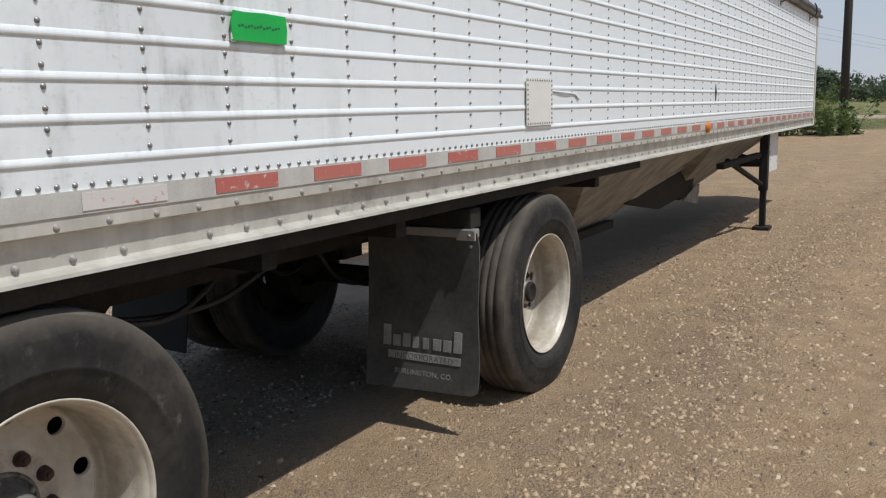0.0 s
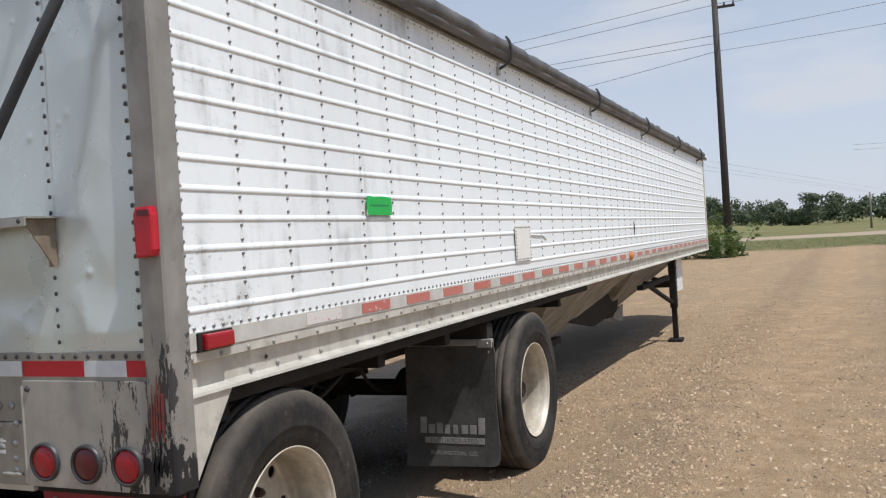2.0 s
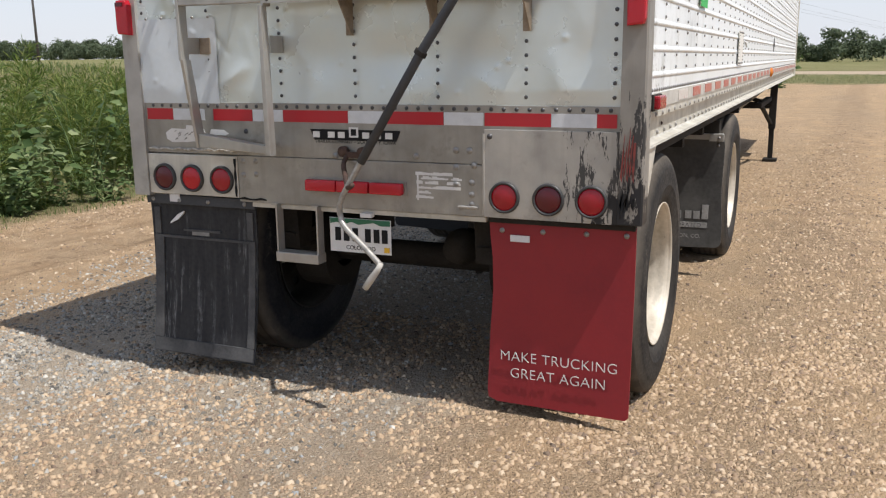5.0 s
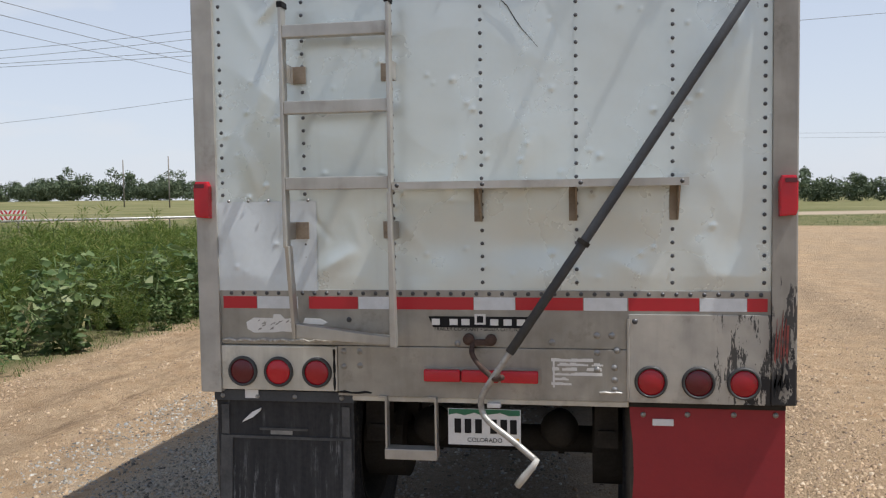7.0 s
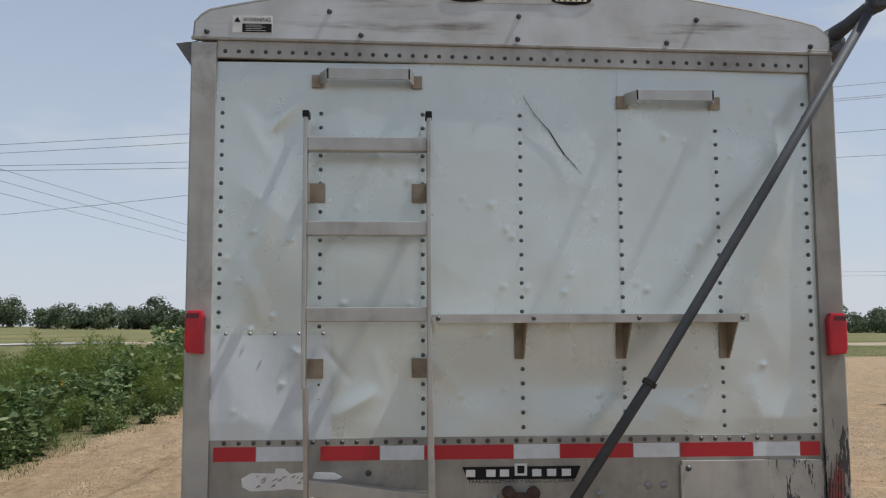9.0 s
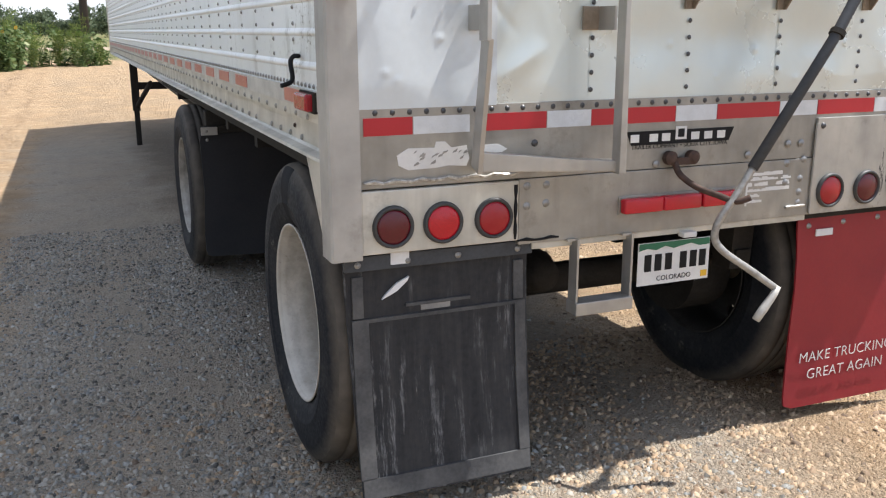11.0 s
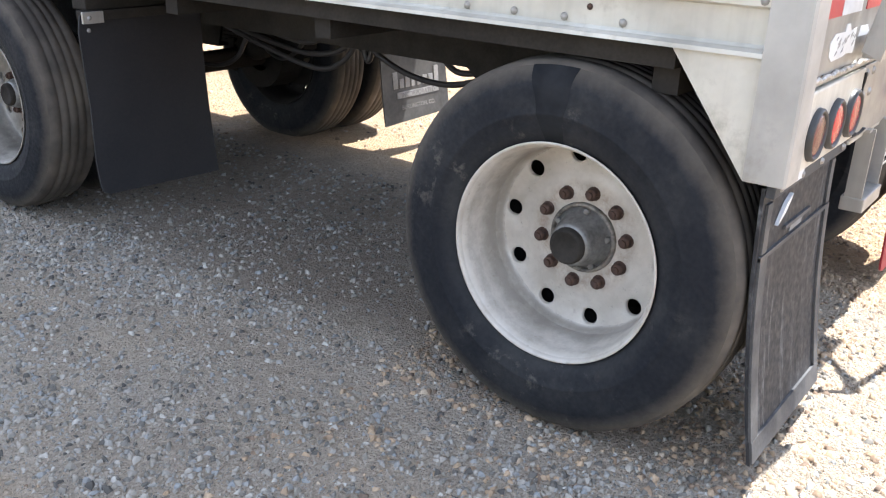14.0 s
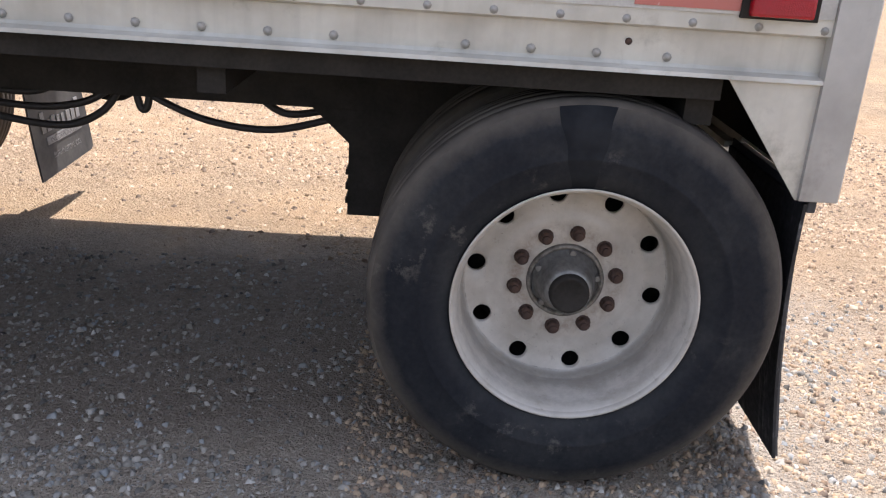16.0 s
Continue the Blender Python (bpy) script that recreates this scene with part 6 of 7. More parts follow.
# parked cars on the road bank
def parked_car(m, paint, label):
    c = thing("parked_car", label, "car", "parked cars", m)
    low = [(-2.3, 0.35), (-2.32, 0.75), (-2.2, 0.98), (-1.2, 1.06), (1.35, 1.10), (2.25, 1.08), (2.33, 0.8), (2.3, 0.35), (1.85, 0.3), (1.72, 0.55), (1.4, 0.68), (1.08, 0.55), (0.95, 0.28), (-0.95, 0.28), (-1.08, 0.55), (-1.4, 0.68), (-1.72, 0.55), (-1.85, 0.3)]
    bm = prism([(u, v) for u, v in low], "y", -0.9, 0.9, 0.06)
    body = part("body", bm, paint, c, "", True)
    roof = [(-1.25, 1.04), (-0.45, 1.62), (0.1, 1.70), (1.45, 1.68), (1.95, 1.56), (2.22, 1.08)]
    part("cabin", prism(roof, "y", -0.74, 0.74, 0.05), paint, c)
    for s in (-1, 1):
        y0, y1 = s * 0.735, s * 0.752
        for win in ([(-0.95, 1.13), (-0.42, 1.54), (0.1, 1.59), (0.12, 1.13)], [(0.2, 1.13), (0.2, 1.6), (1.05, 1.59), (1.05, 1.13)], [(1.13, 1.13), (1.13, 1.58), (1.6, 1.53), (1.95, 1.16)]):
            part("window", prism(win, "y", y0, y1), "glass_dark", c)
        for x in (-1.4, 1.4):
            wh = part("wheel", revolve([(-0.11, 0.2), (-0.11, 0.34), (-0.07, 0.36), (0.07, 0.36), (0.11, 0.34), (0.11, 0.2)], (x, s * 0.82, 0.36), "y", 24), "tyre", c)
            part("rim", revolve([(0.09, 0.24), (0.105, 0.22), (0.10, 0.0)], (x, s * 0.82, 0.36), "y", 10, s), "hub", wh)
        part("mirror", bx(-0.8, -0.62, s * 0.9, s * 1.02, 1.05, 1.2, 0.02), paint, c)
        part("door_handle", bx(0.05, 0.2, s * 0.9, s * 0.925, 0.92, 0.96), "black", c)
        part("headlight", bx(-2.3, -2.05, s * 0.6, s * 0.88, 0.78, 0.92, 0.02), "white", c)
        part("tail_lamp", bx(2.2, 2.32, s * 0.6, s * 0.88, 0.85, 1.0, 0.014), "lens", c)
    part("windscreen", prism([(-1.18, 1.08), (-0.5, 1.58), (-0.52, 1.60), (-1.21, 1.10)], "y", -0.68, 0.68), "glass_dark", c)
    return c


def on_ground(x, y, rz=0.0, s=1.0):
    return pose(x, y, ground_height(x, y), 0, 0, rz)


parked_car(on_ground(-38.4, 25.7, 55), "car_grey", "silver-grey sport utility car parked on the road bank")
parked_car(on_ground(-42.0, 20.7, 57), "car_dark", "charcoal car parked beside the silver one")

# pickup standing in the yard
def pickup(m):
    c = thing("pickup_truck", "white four-door pickup truck parked on the yard", "truck", "", m)
    low = [(-2.85, 0.55), (-2.87, 0.95), (-2.75, 1.18), (-1.35, 1.24), (2.85, 1.24), (2.88, 0.62), (2.5, 0.55), (2.42, 0.8), (2.2, 0.98), (1.75, 0.98), (1.5, 0.8), (1.42, 0.52), (-1.35, 0.52), (-1.43, 0.8), (-1.65, 0.98), (-2.1, 0.98), (-2.35, 0.8), (-2.45, 0.55)]
    part("body", prism(low, "y", -0.98, 0.98, 0.06), "car_white", c, "", True)
    part("cabin", prism([(-1.4, 1.2), (-0.6, 1.84), (-0.2, 1.92), (0.95, 1.92), (1.12, 1.84), (1.2, 1.2)], "y", -0.84, 0.84, 0.06), "car_white", c)
    part("windscreen", prism([(-1.34, 1.26), (-0.66, 1.8), (-0.69, 1.82), (-1.38, 1.28)], "y", -0.78, 0.78), "glass_dark", c)
    for s in (-1, 1):
        for win in ([(-1.05, 1.28), (-0.5, 1.76), (0.0, 1.8), (0.0, 1.28)], [(0.1, 1.28), (0.1, 1.8), (0.95, 1.8), (1.02, 1.28)]):
            part("window", prism(win, "y", s * 0.835, s * 0.852), "glass_dark", c)
        for x in (-1.9, 1.95):
            wh = part("wheel", revolve([(-0.14, 0.24), (-0.14, 0.39), (-0.09, 0.42), (0.09, 0.42), (0.14, 0.39), (0.14, 0.24)], (x, s * 0.86, 0.42), "y", 28), "tyre", c)
            part("rim", revolve([(0.10, 0.26), (0.13, 0.24), (0.09, 0.1), (0.11, 0.0)], (x, s * 0.86, 0.42), "y", 12, s), "hub", wh)
        part("mirror", bx(-0.95, -0.75, s * 0.98, s * 1.16, 1.2, 1.42, 0.02), "black", c)
        part("headlight", bx(-2.88, -2.6, s * 0.62, s * 0.95, 0.95, 1.12, 0.02), "white", c)
        part("tail_lamp", bx(2.78, 2.9, s * 0.8, s * 0.97, 0.85, 1.15, 0.014), "lens", c)
        for x in (-0.02, 1.0):
            part("door_handle", bx(x - 0.2, x - 0.02, s * 0.98, s * 1.0, 1.08, 1.12), "black", c)
        part("running_board", bx(-1.25, 1.3, s * 0.88, s * 1.05, 0.44, 0.5, 0.01), "black", c)
        part("bed_wall", bx(1.25, 2.86, s * 0.9, s * 0.97, 1.2, 1.3, 0.01), "car_white", c)
    part("front_bumper", bx(-2.98, -2.8, -0.95, 0.95, 0.55, 0.78, 0.03), "crank", c)
    part("rear_bumper", bx(2.85, 3.0, -0.9, 0.9, 0.55, 0.72, 0.03), "crank", c)
    part("grille", bx(-2.9, -2.84, -0.6, 0.6, 0.8, 1.12, 0.01), "black", c)


pickup(on_ground(14.05, 15.6, -4))

# pylon sign with plain shapes
sign = thing("pylon_sign", "cream pylon sign with an arched black edge and a mountain emblem", "sign", "", pose(-57.5, 38.8, ground_height(-57.5, 38.8), 0, 0, 55))
for x in (-0.9, 0.9):
    part("post", tube([(x, 0, -0.3), (x, 0, 3.2)], 0.09, 10), "pole_grey", sign)
arc = [(-1.45, 3.0), (1.45, 3.0), (1.45, 4.8)] + [(1.45 * math.cos(t), 4.8 + 1.2 * math.sin(t)) for t in [math.pi * k / 12 for k in range(1, 12)]] + [(-1.45, 4.8)]
part("edge", prism(arc, "y", -0.12, 0.12), "black", sign)
face = part("face", prism([(u * 0.92, 4.5 + (v - 4.5) * 0.93) for u, v in arc], "y", -0.15, 0.0), "cream", sign)
part("emblem", prism([(-0.9, 4.5), (-0.3, 5.2), (0.0, 4.9), (0.35, 5.35), (0.9, 4.5)], "y", -0.17, -0.14), "brown", face)
part("emblem", prism([(0.5 * math.cos(t), 5.1 + 0.5 * math.sin(t)) for t in [math.pi * k / 8 for k in range(9)]], "y", -0.16, -0.14), "orange", face)
part("print_bar", bx(-0.95, 0.95, -0.17, -0.14, 4.0, 4.3), "brown", face)
part("lower_panel", bx(-1.3, 1.3, -0.17, -0.14, 3.15, 3.75), "white", face)
part("print_bar", bx(-1.0, 1.0, -0.19, -0.16, 3.38, 3.52), "black", face)


# striped road barriers and a small road sign
def barrier(x, y, rz, label):
    b = thing("road_barrier", label, "barrier", "road barriers", on_ground(x, y, rz))
    for z in (1.0, 0.45):
        board = part("board", bx(-1.5, 1.5, -0.02, 0.02, z, z + 0.36, 0.004), "white", b)
        for k in range(9):
            u = -1.5 + 0.36 * k
            lo, hi = (u + 0.18, u) if k < 4 else (u, u + 0.18)
            part("stripe", prism([(lo, z + 0.005), (min(1.5, lo + 0.18), z + 0.005), (min(1.5, hi + 0.18), z + 0.355), (min(1.49, hi), z + 0.355)], "y", -0.026, -0.0205), "red_tape", board)
    for s in (-1.1, 1.1):
        part("leg", bx(s - 0.03, s + 0.03, -0.03, 0.03, -0.05, 1.3), "pole_grey", b)
        part("foot", bx(s - 0.03, s + 0.03, -0.4, 0.4, -0.02, 0.05), "pole_grey", b)


barrier(-53.3, 70.0, 30, "red and white striped barrier board across a far lane")
barrier(-17.5, 85.0, 8, "red and white striped barrier board behind the weeds")
rs = thing("road_sign", "small white road sign with black lettering beside a barrier", "sign", "", on_ground(-19.9, 84.6, 10))
part("post", bx(-0.04, 0.04, -0.03, 0.03, -0.2, 1.6), "pole_grey", rs)
pl = part("plate", bx(-0.66, 0.66, -0.05, -0.03, 0.82, 1.66, 0.004), "white", rs)
lettering("ROAD", 0.34, pose(0, -0.052, 1.3, 90), "black", pl)
lettering("CLOSED", 0.30, pose(0, -0.052, 0.92, 90), "black", pl)

# long pale pipe on low posts beside the lane
pipe = thing("field_pipe", "long pale irrigation pipe on low posts beside the lane", "pipe", "", pose(0, 0, 0))
part("pipe", tube([(-42, 24.5, 0.9), (-24, 30.5, 1.05), (-12, 34.5, 1.15)], 0.055, 10), "galv", pipe, "", True)
for x, y in ((-36, 26.5), (-30, 28.5), (-24, 30.5), (-18, 32.5), (-12.5, 34.3)):
    part("post", bx(x - 0.022, x + 0.022, y - 0.022, y + 0.022, -0.1 + ground_height(x, y), 1.05), "pole_grey", pipe)


# ---- plants ----
def leaf_mesh(name, leaves, narrow=False):
    """Folded pointed leaves: each (base, direction, normal, length, width)."""
    verts, faces = [], []
    if narrow:
        for base, d, nrm, ln, wd in leaves:
            s = d.cross(nrm).normalized() * wd * 0.5
            o = len(verts)
            mid = base + d * ln * 0.45
            verts += [base, mid + s, base + d * ln - nrm * ln * 0.18, mid - s]
            faces += [(o, o + 1, o + 2), (o, o + 2, o + 3)]
        return raw_mesh(name, [tuple(v) for v in verts], faces)
    for base, d, nrm, ln, wd in leaves:
        s = d.cross(nrm).normalized()
        o = len(verts)
        mid = base + d * ln * 0.45 - nrm * wd * 0.12
        verts += [base, mid + s * wd * 0.5 + nrm * wd * 0.18, base + d * ln - nrm * ln * 0.18, mid - s * wd * 0.5 + nrm * wd * 0.18, mid]
        faces += [(o, o + 1, o + 4), (o + 1, o + 2, o + 4), (o + 2, o + 3, o + 4), (o + 3, o, o + 4)]
    return raw_mesh(name, [tuple(v) for v in verts], faces)


def rand_dir(zmin=-0.2, zmax=0.9):
    a, z = random.uniform(0, 2 * math.pi), random.uniform(zmin, zmax)
    r = math.sqrt(max(0.0, 1 - z * z))
    return Vector((r * math.cos(a), r * math.sin(a), z))


def weed(kind, blooms=False):
    if kind == "sunflower":
        p = thing("sunflower_plant", "wild sunflower with broad dusty green leaves at the track's edge", "plant", "sunflowers")
        leaves = []
        tops = []
        for st in range(5):
            a = random.uniform(0, 6.28)
            h = random.uniform(0.55, 1.1)
            lean = Vector((math.cos(a), math.sin(a), 0)) * random.uniform(0.2, 0.6)
            pts = [Vector((0, 0, -0.05)) + lean * 0.1, lean * 0.45 + Vector((0, 0, h * 0.5)), lean + Vector((0, 0, h))]
            pts = smooth_path(pts, 4)
            part("stem", tube(pts, [0.014 * (1 - 0.6 * i / (len(pts) - 1)) for i in range(len(pts))], 5), "stem", p)
            tops.append(pts[-1])
            for k in range(46):
                t = random.uniform(0.03, 1.0)
                b = pts[min(len(pts) - 1, int(t * len(pts)))]
                d = rand_dir(-0.25, 0.35)
                leaves.append((b + d * random.uniform(0.03, 0.14), d, rand_dir(0.35, 1.0), random.uniform(0.08, 0.2), random.uniform(0.055, 0.15)))
        tagged(link_mesh("leaves", leaf_mesh("leaves", leaves), "leaf_big", p), kind="stuff")
        fl = []
        for b in tops[:1] if blooms else ():
            f = rand_dir(0.1, 0.7)
            s = f.orthogonal().normalized()
            t = f.cross(s)
            for k in range(9):
                d = s * math.cos(k * 0.7) + t * math.sin(k * 0.7)
                fl.append((b + d * 0.012, d, f, 0.042, 0.02))
        if fl:
            link_mesh("flower", leaf_mesh("flower", fl), "petal", p)
        return p
    p = thing("bushy_weed", "tall bushy green weed beside the dirt track", "plant", "bushy weeds")
    leaves = []
    for st in range(6):
        a = random.uniform(0, 6.28)
        h = random.uniform(0.7, 1.25)
        lean = Vector((math.cos(a), math.sin(a), 0)) * random.uniform(0.08, 0.42)
        pts = smooth_path([Vector((0, 0, -0.05)), lean * 0.4 + Vector((0, 0, h * 0.55)), lean + Vector((0, 0, h))], 4)
        part("stem", tube(pts, [0.008 * (1 - 0.7 * i / (len(pts) - 1)) for i in range(len(pts))], 4), "stem", p)
        for k in range(135):
            t = random.uniform(0.1, 1.0) ** 0.8
            b = pts[min(len(pts) - 1, int(t * len(pts)))]
            d = rand_dir(0.25, 0.97)
            leaves.append((b + d * random.uniform(0, 0.15), d, rand_dir(0.2, 1.0), random.uniform(0.06, 0.15), random.uniform(0.007, 0.016)))
    tagged(link_mesh("leaves", leaf_mesh("leaves", leaves, True), "leaf", p), kind="stuff")
    return p


def weed_edge(y):
    """Where the weeds meet the dirt track, which bends off in front of the pole."""
    bend = 0.3 * min(1.0, max(0.0, (y - 11) / 5)) - 0.95 * min(1.0, max(0.0, (y - 23) / 3)) + 0.36 * max(0.0, y - 30.5)
    return -5.5 + bend + 0.14 * math.sin(y * 0.9) + 0.4 * noise.noise((y * 0.8, 4.0, 1.0))


random.seed(11)
kinds = [weed("sunflower"), weed("sunflower"), weed("bushy"), weed("bushy"), weed("bushy")]
for n, k in enumerate(kinds):
    k.matrix_basis = pose(-5.8 - 0.7 * n, 6.0 + n, -0.01, 0, 0, 40 * n)
back_rows = []
bushes = 0
for n in range(620):
    y = random.uniform(-1.5, 26)
    back = random.random() ** 1.7 * (9.0 if y < 20 else 6.0)
    x = weed_edge(y) - 0.3 - back
    broad = noise.noise((x * 0.45, y * 0.4, 6.0)) > (-0.08 if back < 1.6 else 0.3)
    src = kinds[random.choice((0, 1, 0, 1, 2))] if broad else kinds[random.choice((2, 3, 4))]
    if back < 0.8 and noise.noise((y * 0.55, 2.0, 7.0)) < -0.12:
        continue
    s = random.uniform(0.62, 1.15) * (1.0 + 0.45 * noise.noise((x * 0.5, y * 0.35, 3.0))) * (1.0 if back > 0.5 else random.uniform(0.4, 0.85)) * (0.86 if y < 4 else 1.0)
    m = pose(x, y, ground_height(x, y) - 0.01, random.uniform(-9, 9), random.uniform(-9, 9), random.uniform(0, 360)) @ Matrix.Diagonal((s, s, s * random.uniform(0.8, 1.2), 1))
    bushy = src.name.startswith("bushy")
    if bushy and (bushes > 270 or back > 5.0):
        back_rows.append((src, m))
        continue
    bushes += bushy
    copy_thing(src, m)


def thicket(rows_):
    """The weeds standing behind the others, as one object."""
    V, F, count = [], [], 0
    for src, m in rows_:
        for ob in src.children:
            if not ob.name.startswith("leaves"):
                continue
            me = ob.data
            co = np.empty(3 * len(me.vertices))
            me.vertices.foreach_get("co", co)
            a = np.array(m)
            V.append(co.reshape(-1, 3) @ a[:3, :3].T + a[:3, 3])
            idx = np.empty(3 * len(me.polygons), dtype=np.int64)
            me.polygons.foreach_get("vertices", idx)
            F.append(idx.reshape(-1, 3) + count)
            count += len(co) // 3
    tagged(link_mesh("weed_thicket", raw_mesh("weed_thicket", np.concatenate(V), np.concatenate(F)), "leaf"), "thicket of feathery green weeds behind the track", "weeds", "", "stuff")


thicket(back_rows)
# tall sunflowers where the track bends away
random.seed(12)
bloom = weed("sunflower", True)
bloom.matrix_basis = pose(-6.6, 15.0, -0.03, 0, 0, 30)
for n in range(95):
    y = random.uniform(25.3, 40.0)
    x = weed_edge(y) - 0.45 - random.random() ** 1.3 * 2.4
    s = random.uniform(1.25, 1.95) * (0.8 if y < 26.5 else 1.0)
    if n > 88:
        y = 6 + 2.4 * (n - 89)
        x, s = weed_edge(y) - random.uniform(0.8, 2.0), 1.0
    copy_thing(bloom if n % 4 == 0 else kinds[n % 2] if n % 5 else kinds[2], pose(x, y, ground_height(x, y) - 0.02, 0, 0, random.uniform(0, 360)) @ Matrix.Diagonal((s * 0.85, s * 0.85, s, 1)))
# growth round the pole's foot
for n in range(16):
    x, y = -2.0 + random.gauss(0, 0.75), 40.8 + random.gauss(0, 0.6)
    s = random.uniform(1.0, 1.9)
    copy_thing(kinds[random.choice((0, 1, 2, 3))], pose(x, y, ground_height(x, y) - 0.02, 0, 0, random.uniform(0, 360)) @ Matrix.Diagonal((s, s, s, 1)))


def blades(name, n, place, size, label, material="grass"):
    """Grass as one object: narrow three-sided blades."""
    v, f = [], []
    for i in range(n):
        x, y = place()
        z = ground_height(x, y) - 0.01
        h = size * random.uniform(0.4, 1.3)
        a = random.uniform(0, 6.28)
        dx, dy = math.cos(a), math.sin(a)
        w = h * 0.05 + 0.003
        lx, ly = random.gauss(0, 0.3) * h, random.gauss(0, 0.3) * h
        o = len(v)
        v += [(x - dx * w, y - dy * w, z), (x + dx * w, y + dy * w, z), (x + lx * 0.5 + dx * w * 0.6, y + ly * 0.5 + dy * w * 0.6, z + h * 0.6), (x + lx, y + ly, z + h)]
        f += [(o, o + 1, o + 2), (o, o + 2, o + 3)]
    tagged(link_mesh(name, raw_mesh(name, v, f), material), label, "grass", "", "stuff")


def near_strip():
    y = random.uniform(-2, 26)
    return weed_edge(y) + 0.12 - abs(random.gauss(0, 0.7)), y


def meadow():
    y = random.uniform(-3, 46)
    return weed_edge(min(y, 34)) - random.uniform(1.0, 32.0), y


def far_verge():
    return random.uniform(-60, 45), random.uniform(47, 75)


blades("verge_grass", 9000, near_strip, 0.055, "short green grass along the edge of the dirt track")
blades("meadow_grass", 32000, meadow, 0.32, "tall green grass and weeds behind the track")
blades("far_verge_grass", 16000, far_verge, 0.13, "rough green verge beyond the yard", "grass_dry")


def woods():
    """Far trees: trunks and crowns of many small leaf sprays, one object."""
    rng = np.random.default_rng(5)
    V, F = [], []
    count = 0
    spots = [(x + rng.normal(0, 2), 228 + 26 * rng.random()) for x in np.arange(-330, 170, 2.7)]
    spots += [(-330 + rng.normal(0, 15), y) for y in np.arange(30, 230, 5.5)]
    spots += [(-150 + rng.normal(0, 5) + 0.5 * (y - 60), y + 40) for y in np.arange(-10, 70, 7)]
    spots += [(x + rng.normal(0, 2), 262 + 20 * rng.random()) for x in np.arange(-400, 220, 9.0)]
    for x, y in spots:
        tall = rng.uniform(5.4, 8.8) * (1.35 if rng.random() < 0.1 else 1.0) * (0.86 if -95 < x < 0 else 1.0)
        base = ground_height(x, y)
        lobes = [(rng.normal(0, 1.7), rng.normal(0, 1.4), tall * rng.uniform(0.32, 0.8), rng.uniform(1.3, 2.4)) for _ in range(6)]
        lobes += [(rng.normal(0, 2.8), rng.normal(0, 1.5), tall * rng.uniform(0.15, 0.45), rng.uniform(1.6, 2.4)) for _ in range(4)]
        for lx, ly, lz, lr in lobes:
            n = 116
            d = rng.normal(size=(n, 3))
            d /= np.linalg.norm(d, axis=1)[:, None]
            c = np.array([x + lx, y + ly, lz + base]) + d * lr * rng.uniform(0.55, 1.1, (n, 1)) * np.array([1, 1, 0.85])
            c[:, 2] = np.maximum(c[:, 2], base - 0.8)
            u = rng.normal(size=(n, 3))
            u /= np.linalg.norm(u, axis=1)[:, None]
            w = np.cross(u, d)
            s = rng.uniform(0.2, 0.5, (n, 1))
            q = np.stack([c - u * s, c + w * s * 0.7, c + u * s, c - w * s * 0.7], 1).reshape(-1, 3)
            V.append(q)
            F.append(np.arange(4 * n).reshape(-1, 4) + count)
            count += 4 * n
    me = raw_mesh("far_woods", np.concatenate(V), np.concatenate(F))
    tagged(link_mesh("far_woods", me, "tree"), "distant line of dark green broadleaf trees", "trees", "", "stuff")


woods()


# ---- gravel ----
def gravel(name, n, x0, x1, y0, y1, small, big, label, keep, material="stone", power=2.6, bias=1.0):
    """Loose stones as one object, each an uneven six-cornered chip open below."""
    rng = np.random.default_rng(len(name) + n)
    x, y = rng.uniform(x0, x1, n), y0 + (y1 - y0) * rng.random(n) ** bias
    ok = np.array([keep(a, b, r) for a, b, r in zip(x, y, rng.random(n))])
    x, y = x[ok], y[ok]
    n = len(x)
    z = np.array([ground_height(a, b) for a, b in zip(x, y)])
    r = small + (big - small) * rng.random(n) ** power
    ang = np.array([0.0, 2.1, 4.2])[None] + rng.uniform(-0.5, 0.5, (n, 3))
    low = np.stack([np.cos(ang), np.sin(ang), -0.6 + 0 * ang], -1) * rng.uniform(0.75, 1.25, (n, 3, 1))
    ang2 = ang + rng.uniform(-0.35, 0.35, (n, 3))
    cut = rng.uniform(0.35, 0.85, (n, 3))
    high = np.stack([np.cos(ang2) * cut, np.sin(ang2) * cut, rng.uniform(0.45, 1.25, (n, 3))], -1)
    v = np.concatenate([low, high], 1)
    v *= (r[:, None] * np.stack([np.ones(n), rng.uniform(0.55, 1.0, n), rng.uniform(0.25, 0.6, n)], 1))[:, None, :]
    a = rng.uniform(0, 2 * np.pi, n)
    ca, sa = np.cos(a)[:, None], np.sin(a)[:, None]
    v = np.stack([v[..., 0] * ca - v[..., 1] * sa, v[..., 0] * sa + v[..., 1] * ca, v[..., 2]], -1)
    v += np.stack([x, y, z + r * 0.12], 1)[:, None, :]
    f = np.array([(3, 4, 5), (0, 1, 4), (0, 4, 3), (1, 2, 5), (1, 5, 4), (2, 0, 3), (2, 3, 5)])
    faces = (f[None] + 6 * np.arange(n)[:, None, None]).reshape(-1, 3)
    me = raw_mesh(name, v.reshape(-1, 3), faces)
    tagged(link_mesh(name, me, material), label, "gravel", "", "stuff")


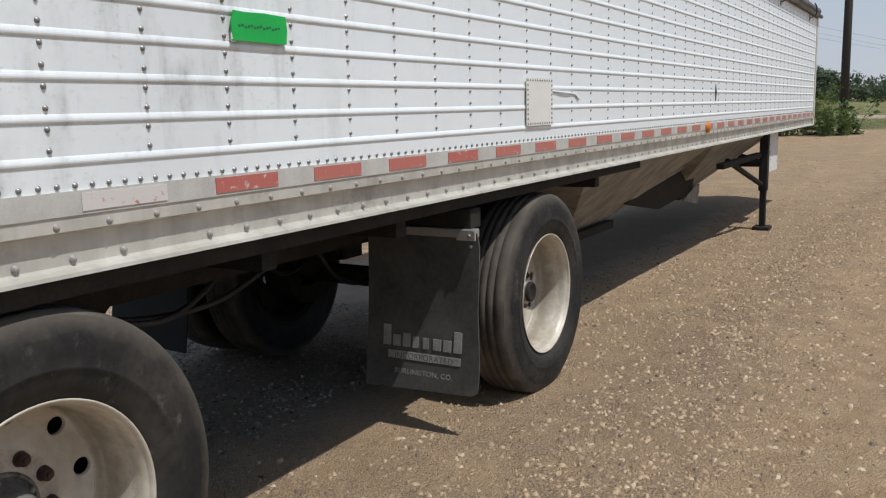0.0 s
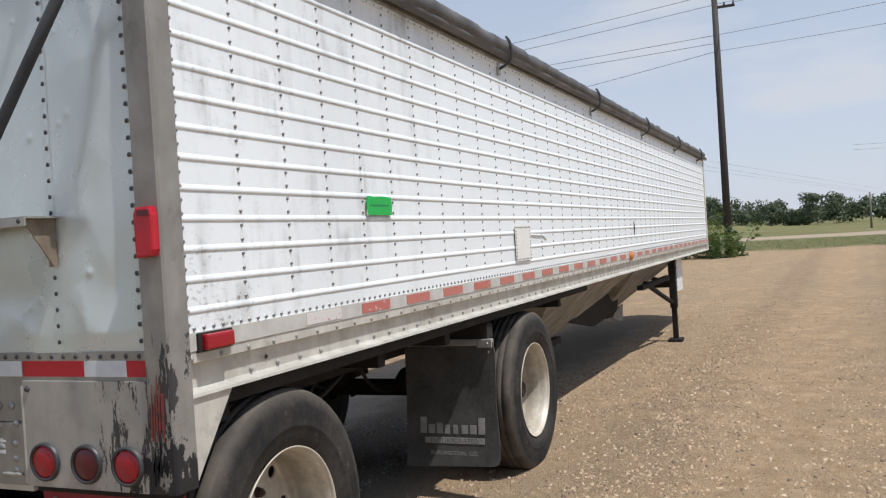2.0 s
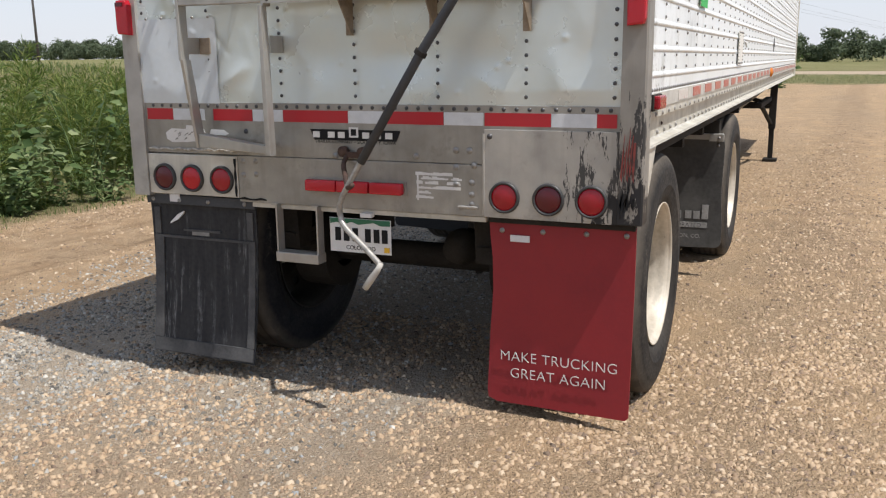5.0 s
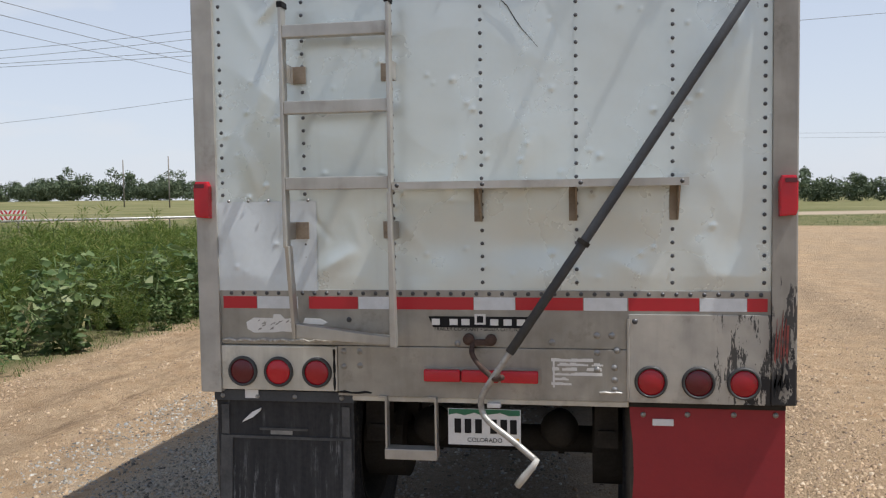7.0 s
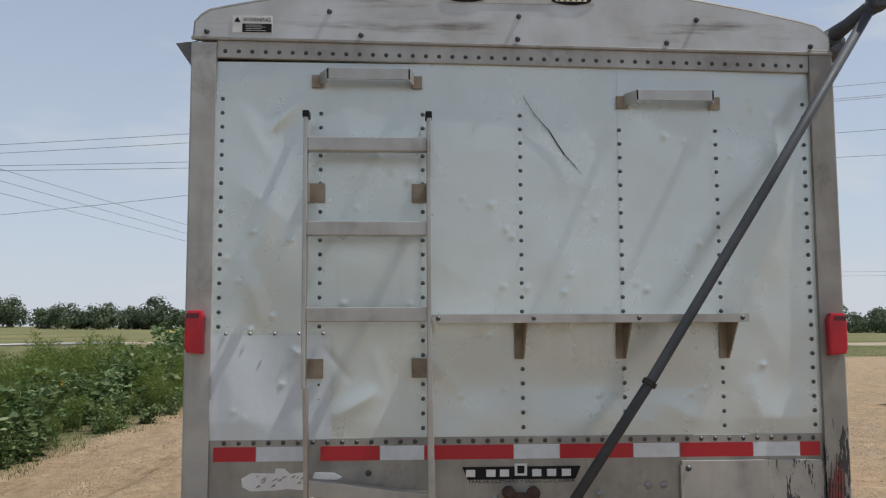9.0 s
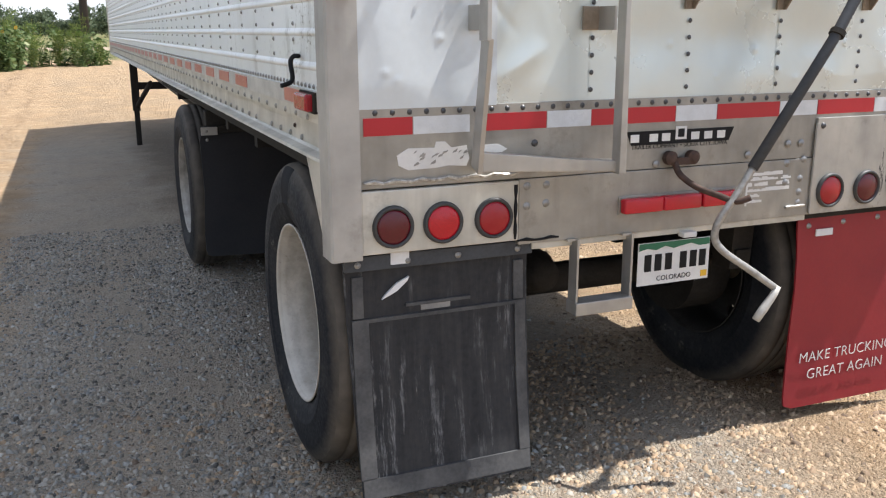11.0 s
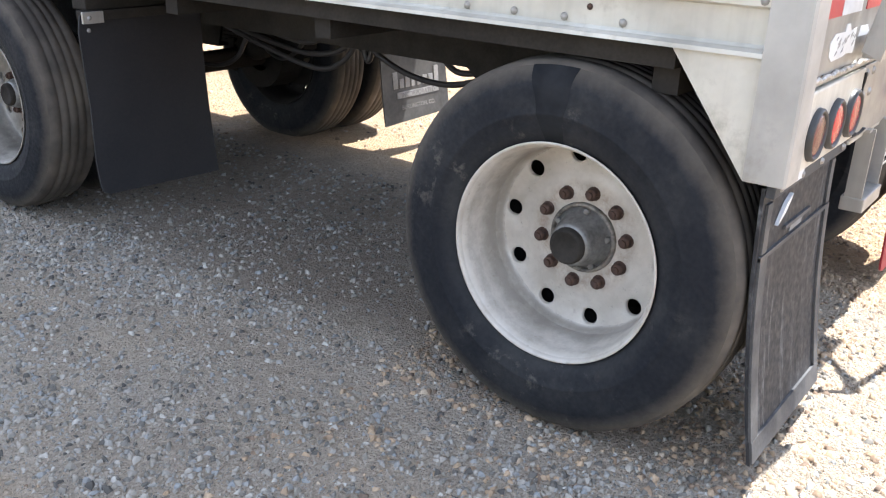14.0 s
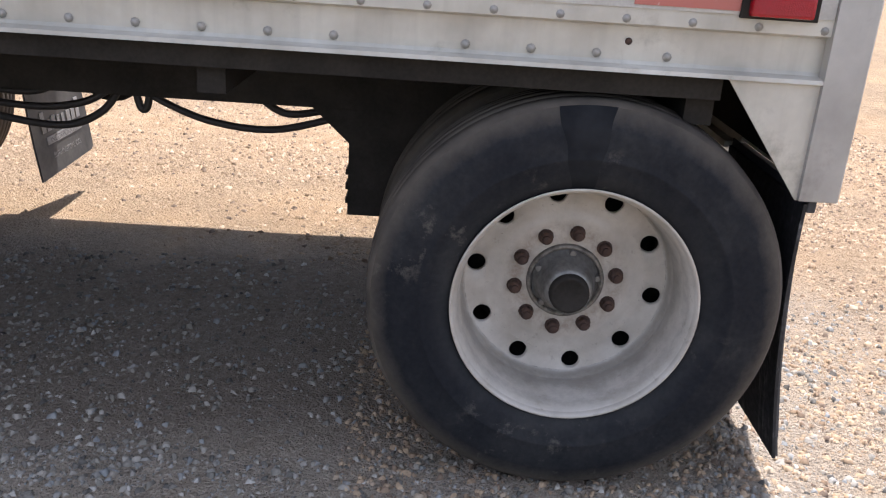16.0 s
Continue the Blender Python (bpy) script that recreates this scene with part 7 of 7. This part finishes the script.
def patches(a, b, seed):
    """Stones lie in drifts, with bare dirt between them."""
    return max(0.12, 0.66 + 0.6 * noise.noise((a * 0.9, b * 0.55, seed)) + 0.65 * noise.noise((a * 3.1, b * 2.3, seed + 5.0)))


def dense(a, b, r):
    thin = (0.5 + 0.5 * min(1.0, abs(a + 1.72 + 0.1 * noise.noise((b, 0.0, 5.0))) / 0.3)) if a > -2.45 else 0.3
    if a > -1.15 + 0.25 * noise.noise((b * 1.5, 1.0, 3.0)):
        thin *= 0.3
    behind = min(1.0, max(0.12, (b + (1.3 if a > -1.3 else 2.6)) / 1.1))
    return r < thin * behind * patches(a, b, 2.0)


def packed(a, b, r):
    thin = 1.0 if a > -1.3 else 0.25
    return r < 1.05 * thin * patches(a, b, 4.0)


def patchy(a, b, r):
    lane = min(1.0, abs(a - 2.62 - 0.04 * b) / 0.6) * min(1.0, abs(a - 4.5 - 0.06 * b) / 0.8)
    row = 0.5 * math.exp(-((a - 1.72 - 0.03 * b) / 0.4) ** 2)
    return r < (0.12 + 0.88 * lane) * min(1.0, 1.3 - b / 18) * (0.5 + row + 0.8 * noise.noise((a * 0.9, b * 0.2, 6.0)))


def ridge(a, b, r):
    """Pebbles thrown up between the ruts."""
    rows = math.exp(-((a + 3.3) / 0.22) ** 2) + 0.9 * math.exp(-((a + 4.1) / 0.18) ** 2) + 0.8 * math.exp(-((a + 5.2) / 0.3) ** 2)
    return r < (0.10 + 0.75 * rows) * (0.55 + 1.1 * noise.noise((a * 0.9, b * 0.45, 8.0)))


gravel("crushed_gravel", 225000, -3.2, 0.3, -2.4, 5.2, 0.0028, 0.021, "grey and tan crushed gravel beside the trailer", dense, "stone_grey", 4.2)
gravel("loose_gravel", 140000, -2.8, 4.4, -2.6, 1.2, 0.0028, 0.022, "loose pale tan stone chips behind the trailer", packed, "stone", 4.2)
gravel("track_gravel", 60000, -5.6, -2.3, -2.0, 16.0, 0.005, 0.022, "stray tan pebbles along the ruts of the dirt track", ridge, "stone", 2.8, 1.2)
gravel("yard_gravel", 165000, 0.3, 8.5, 1.0, 23.0, 0.0045, 0.024, "loose tan and grey gravel on the yard", patchy, "stone", 2.9, 1.7)
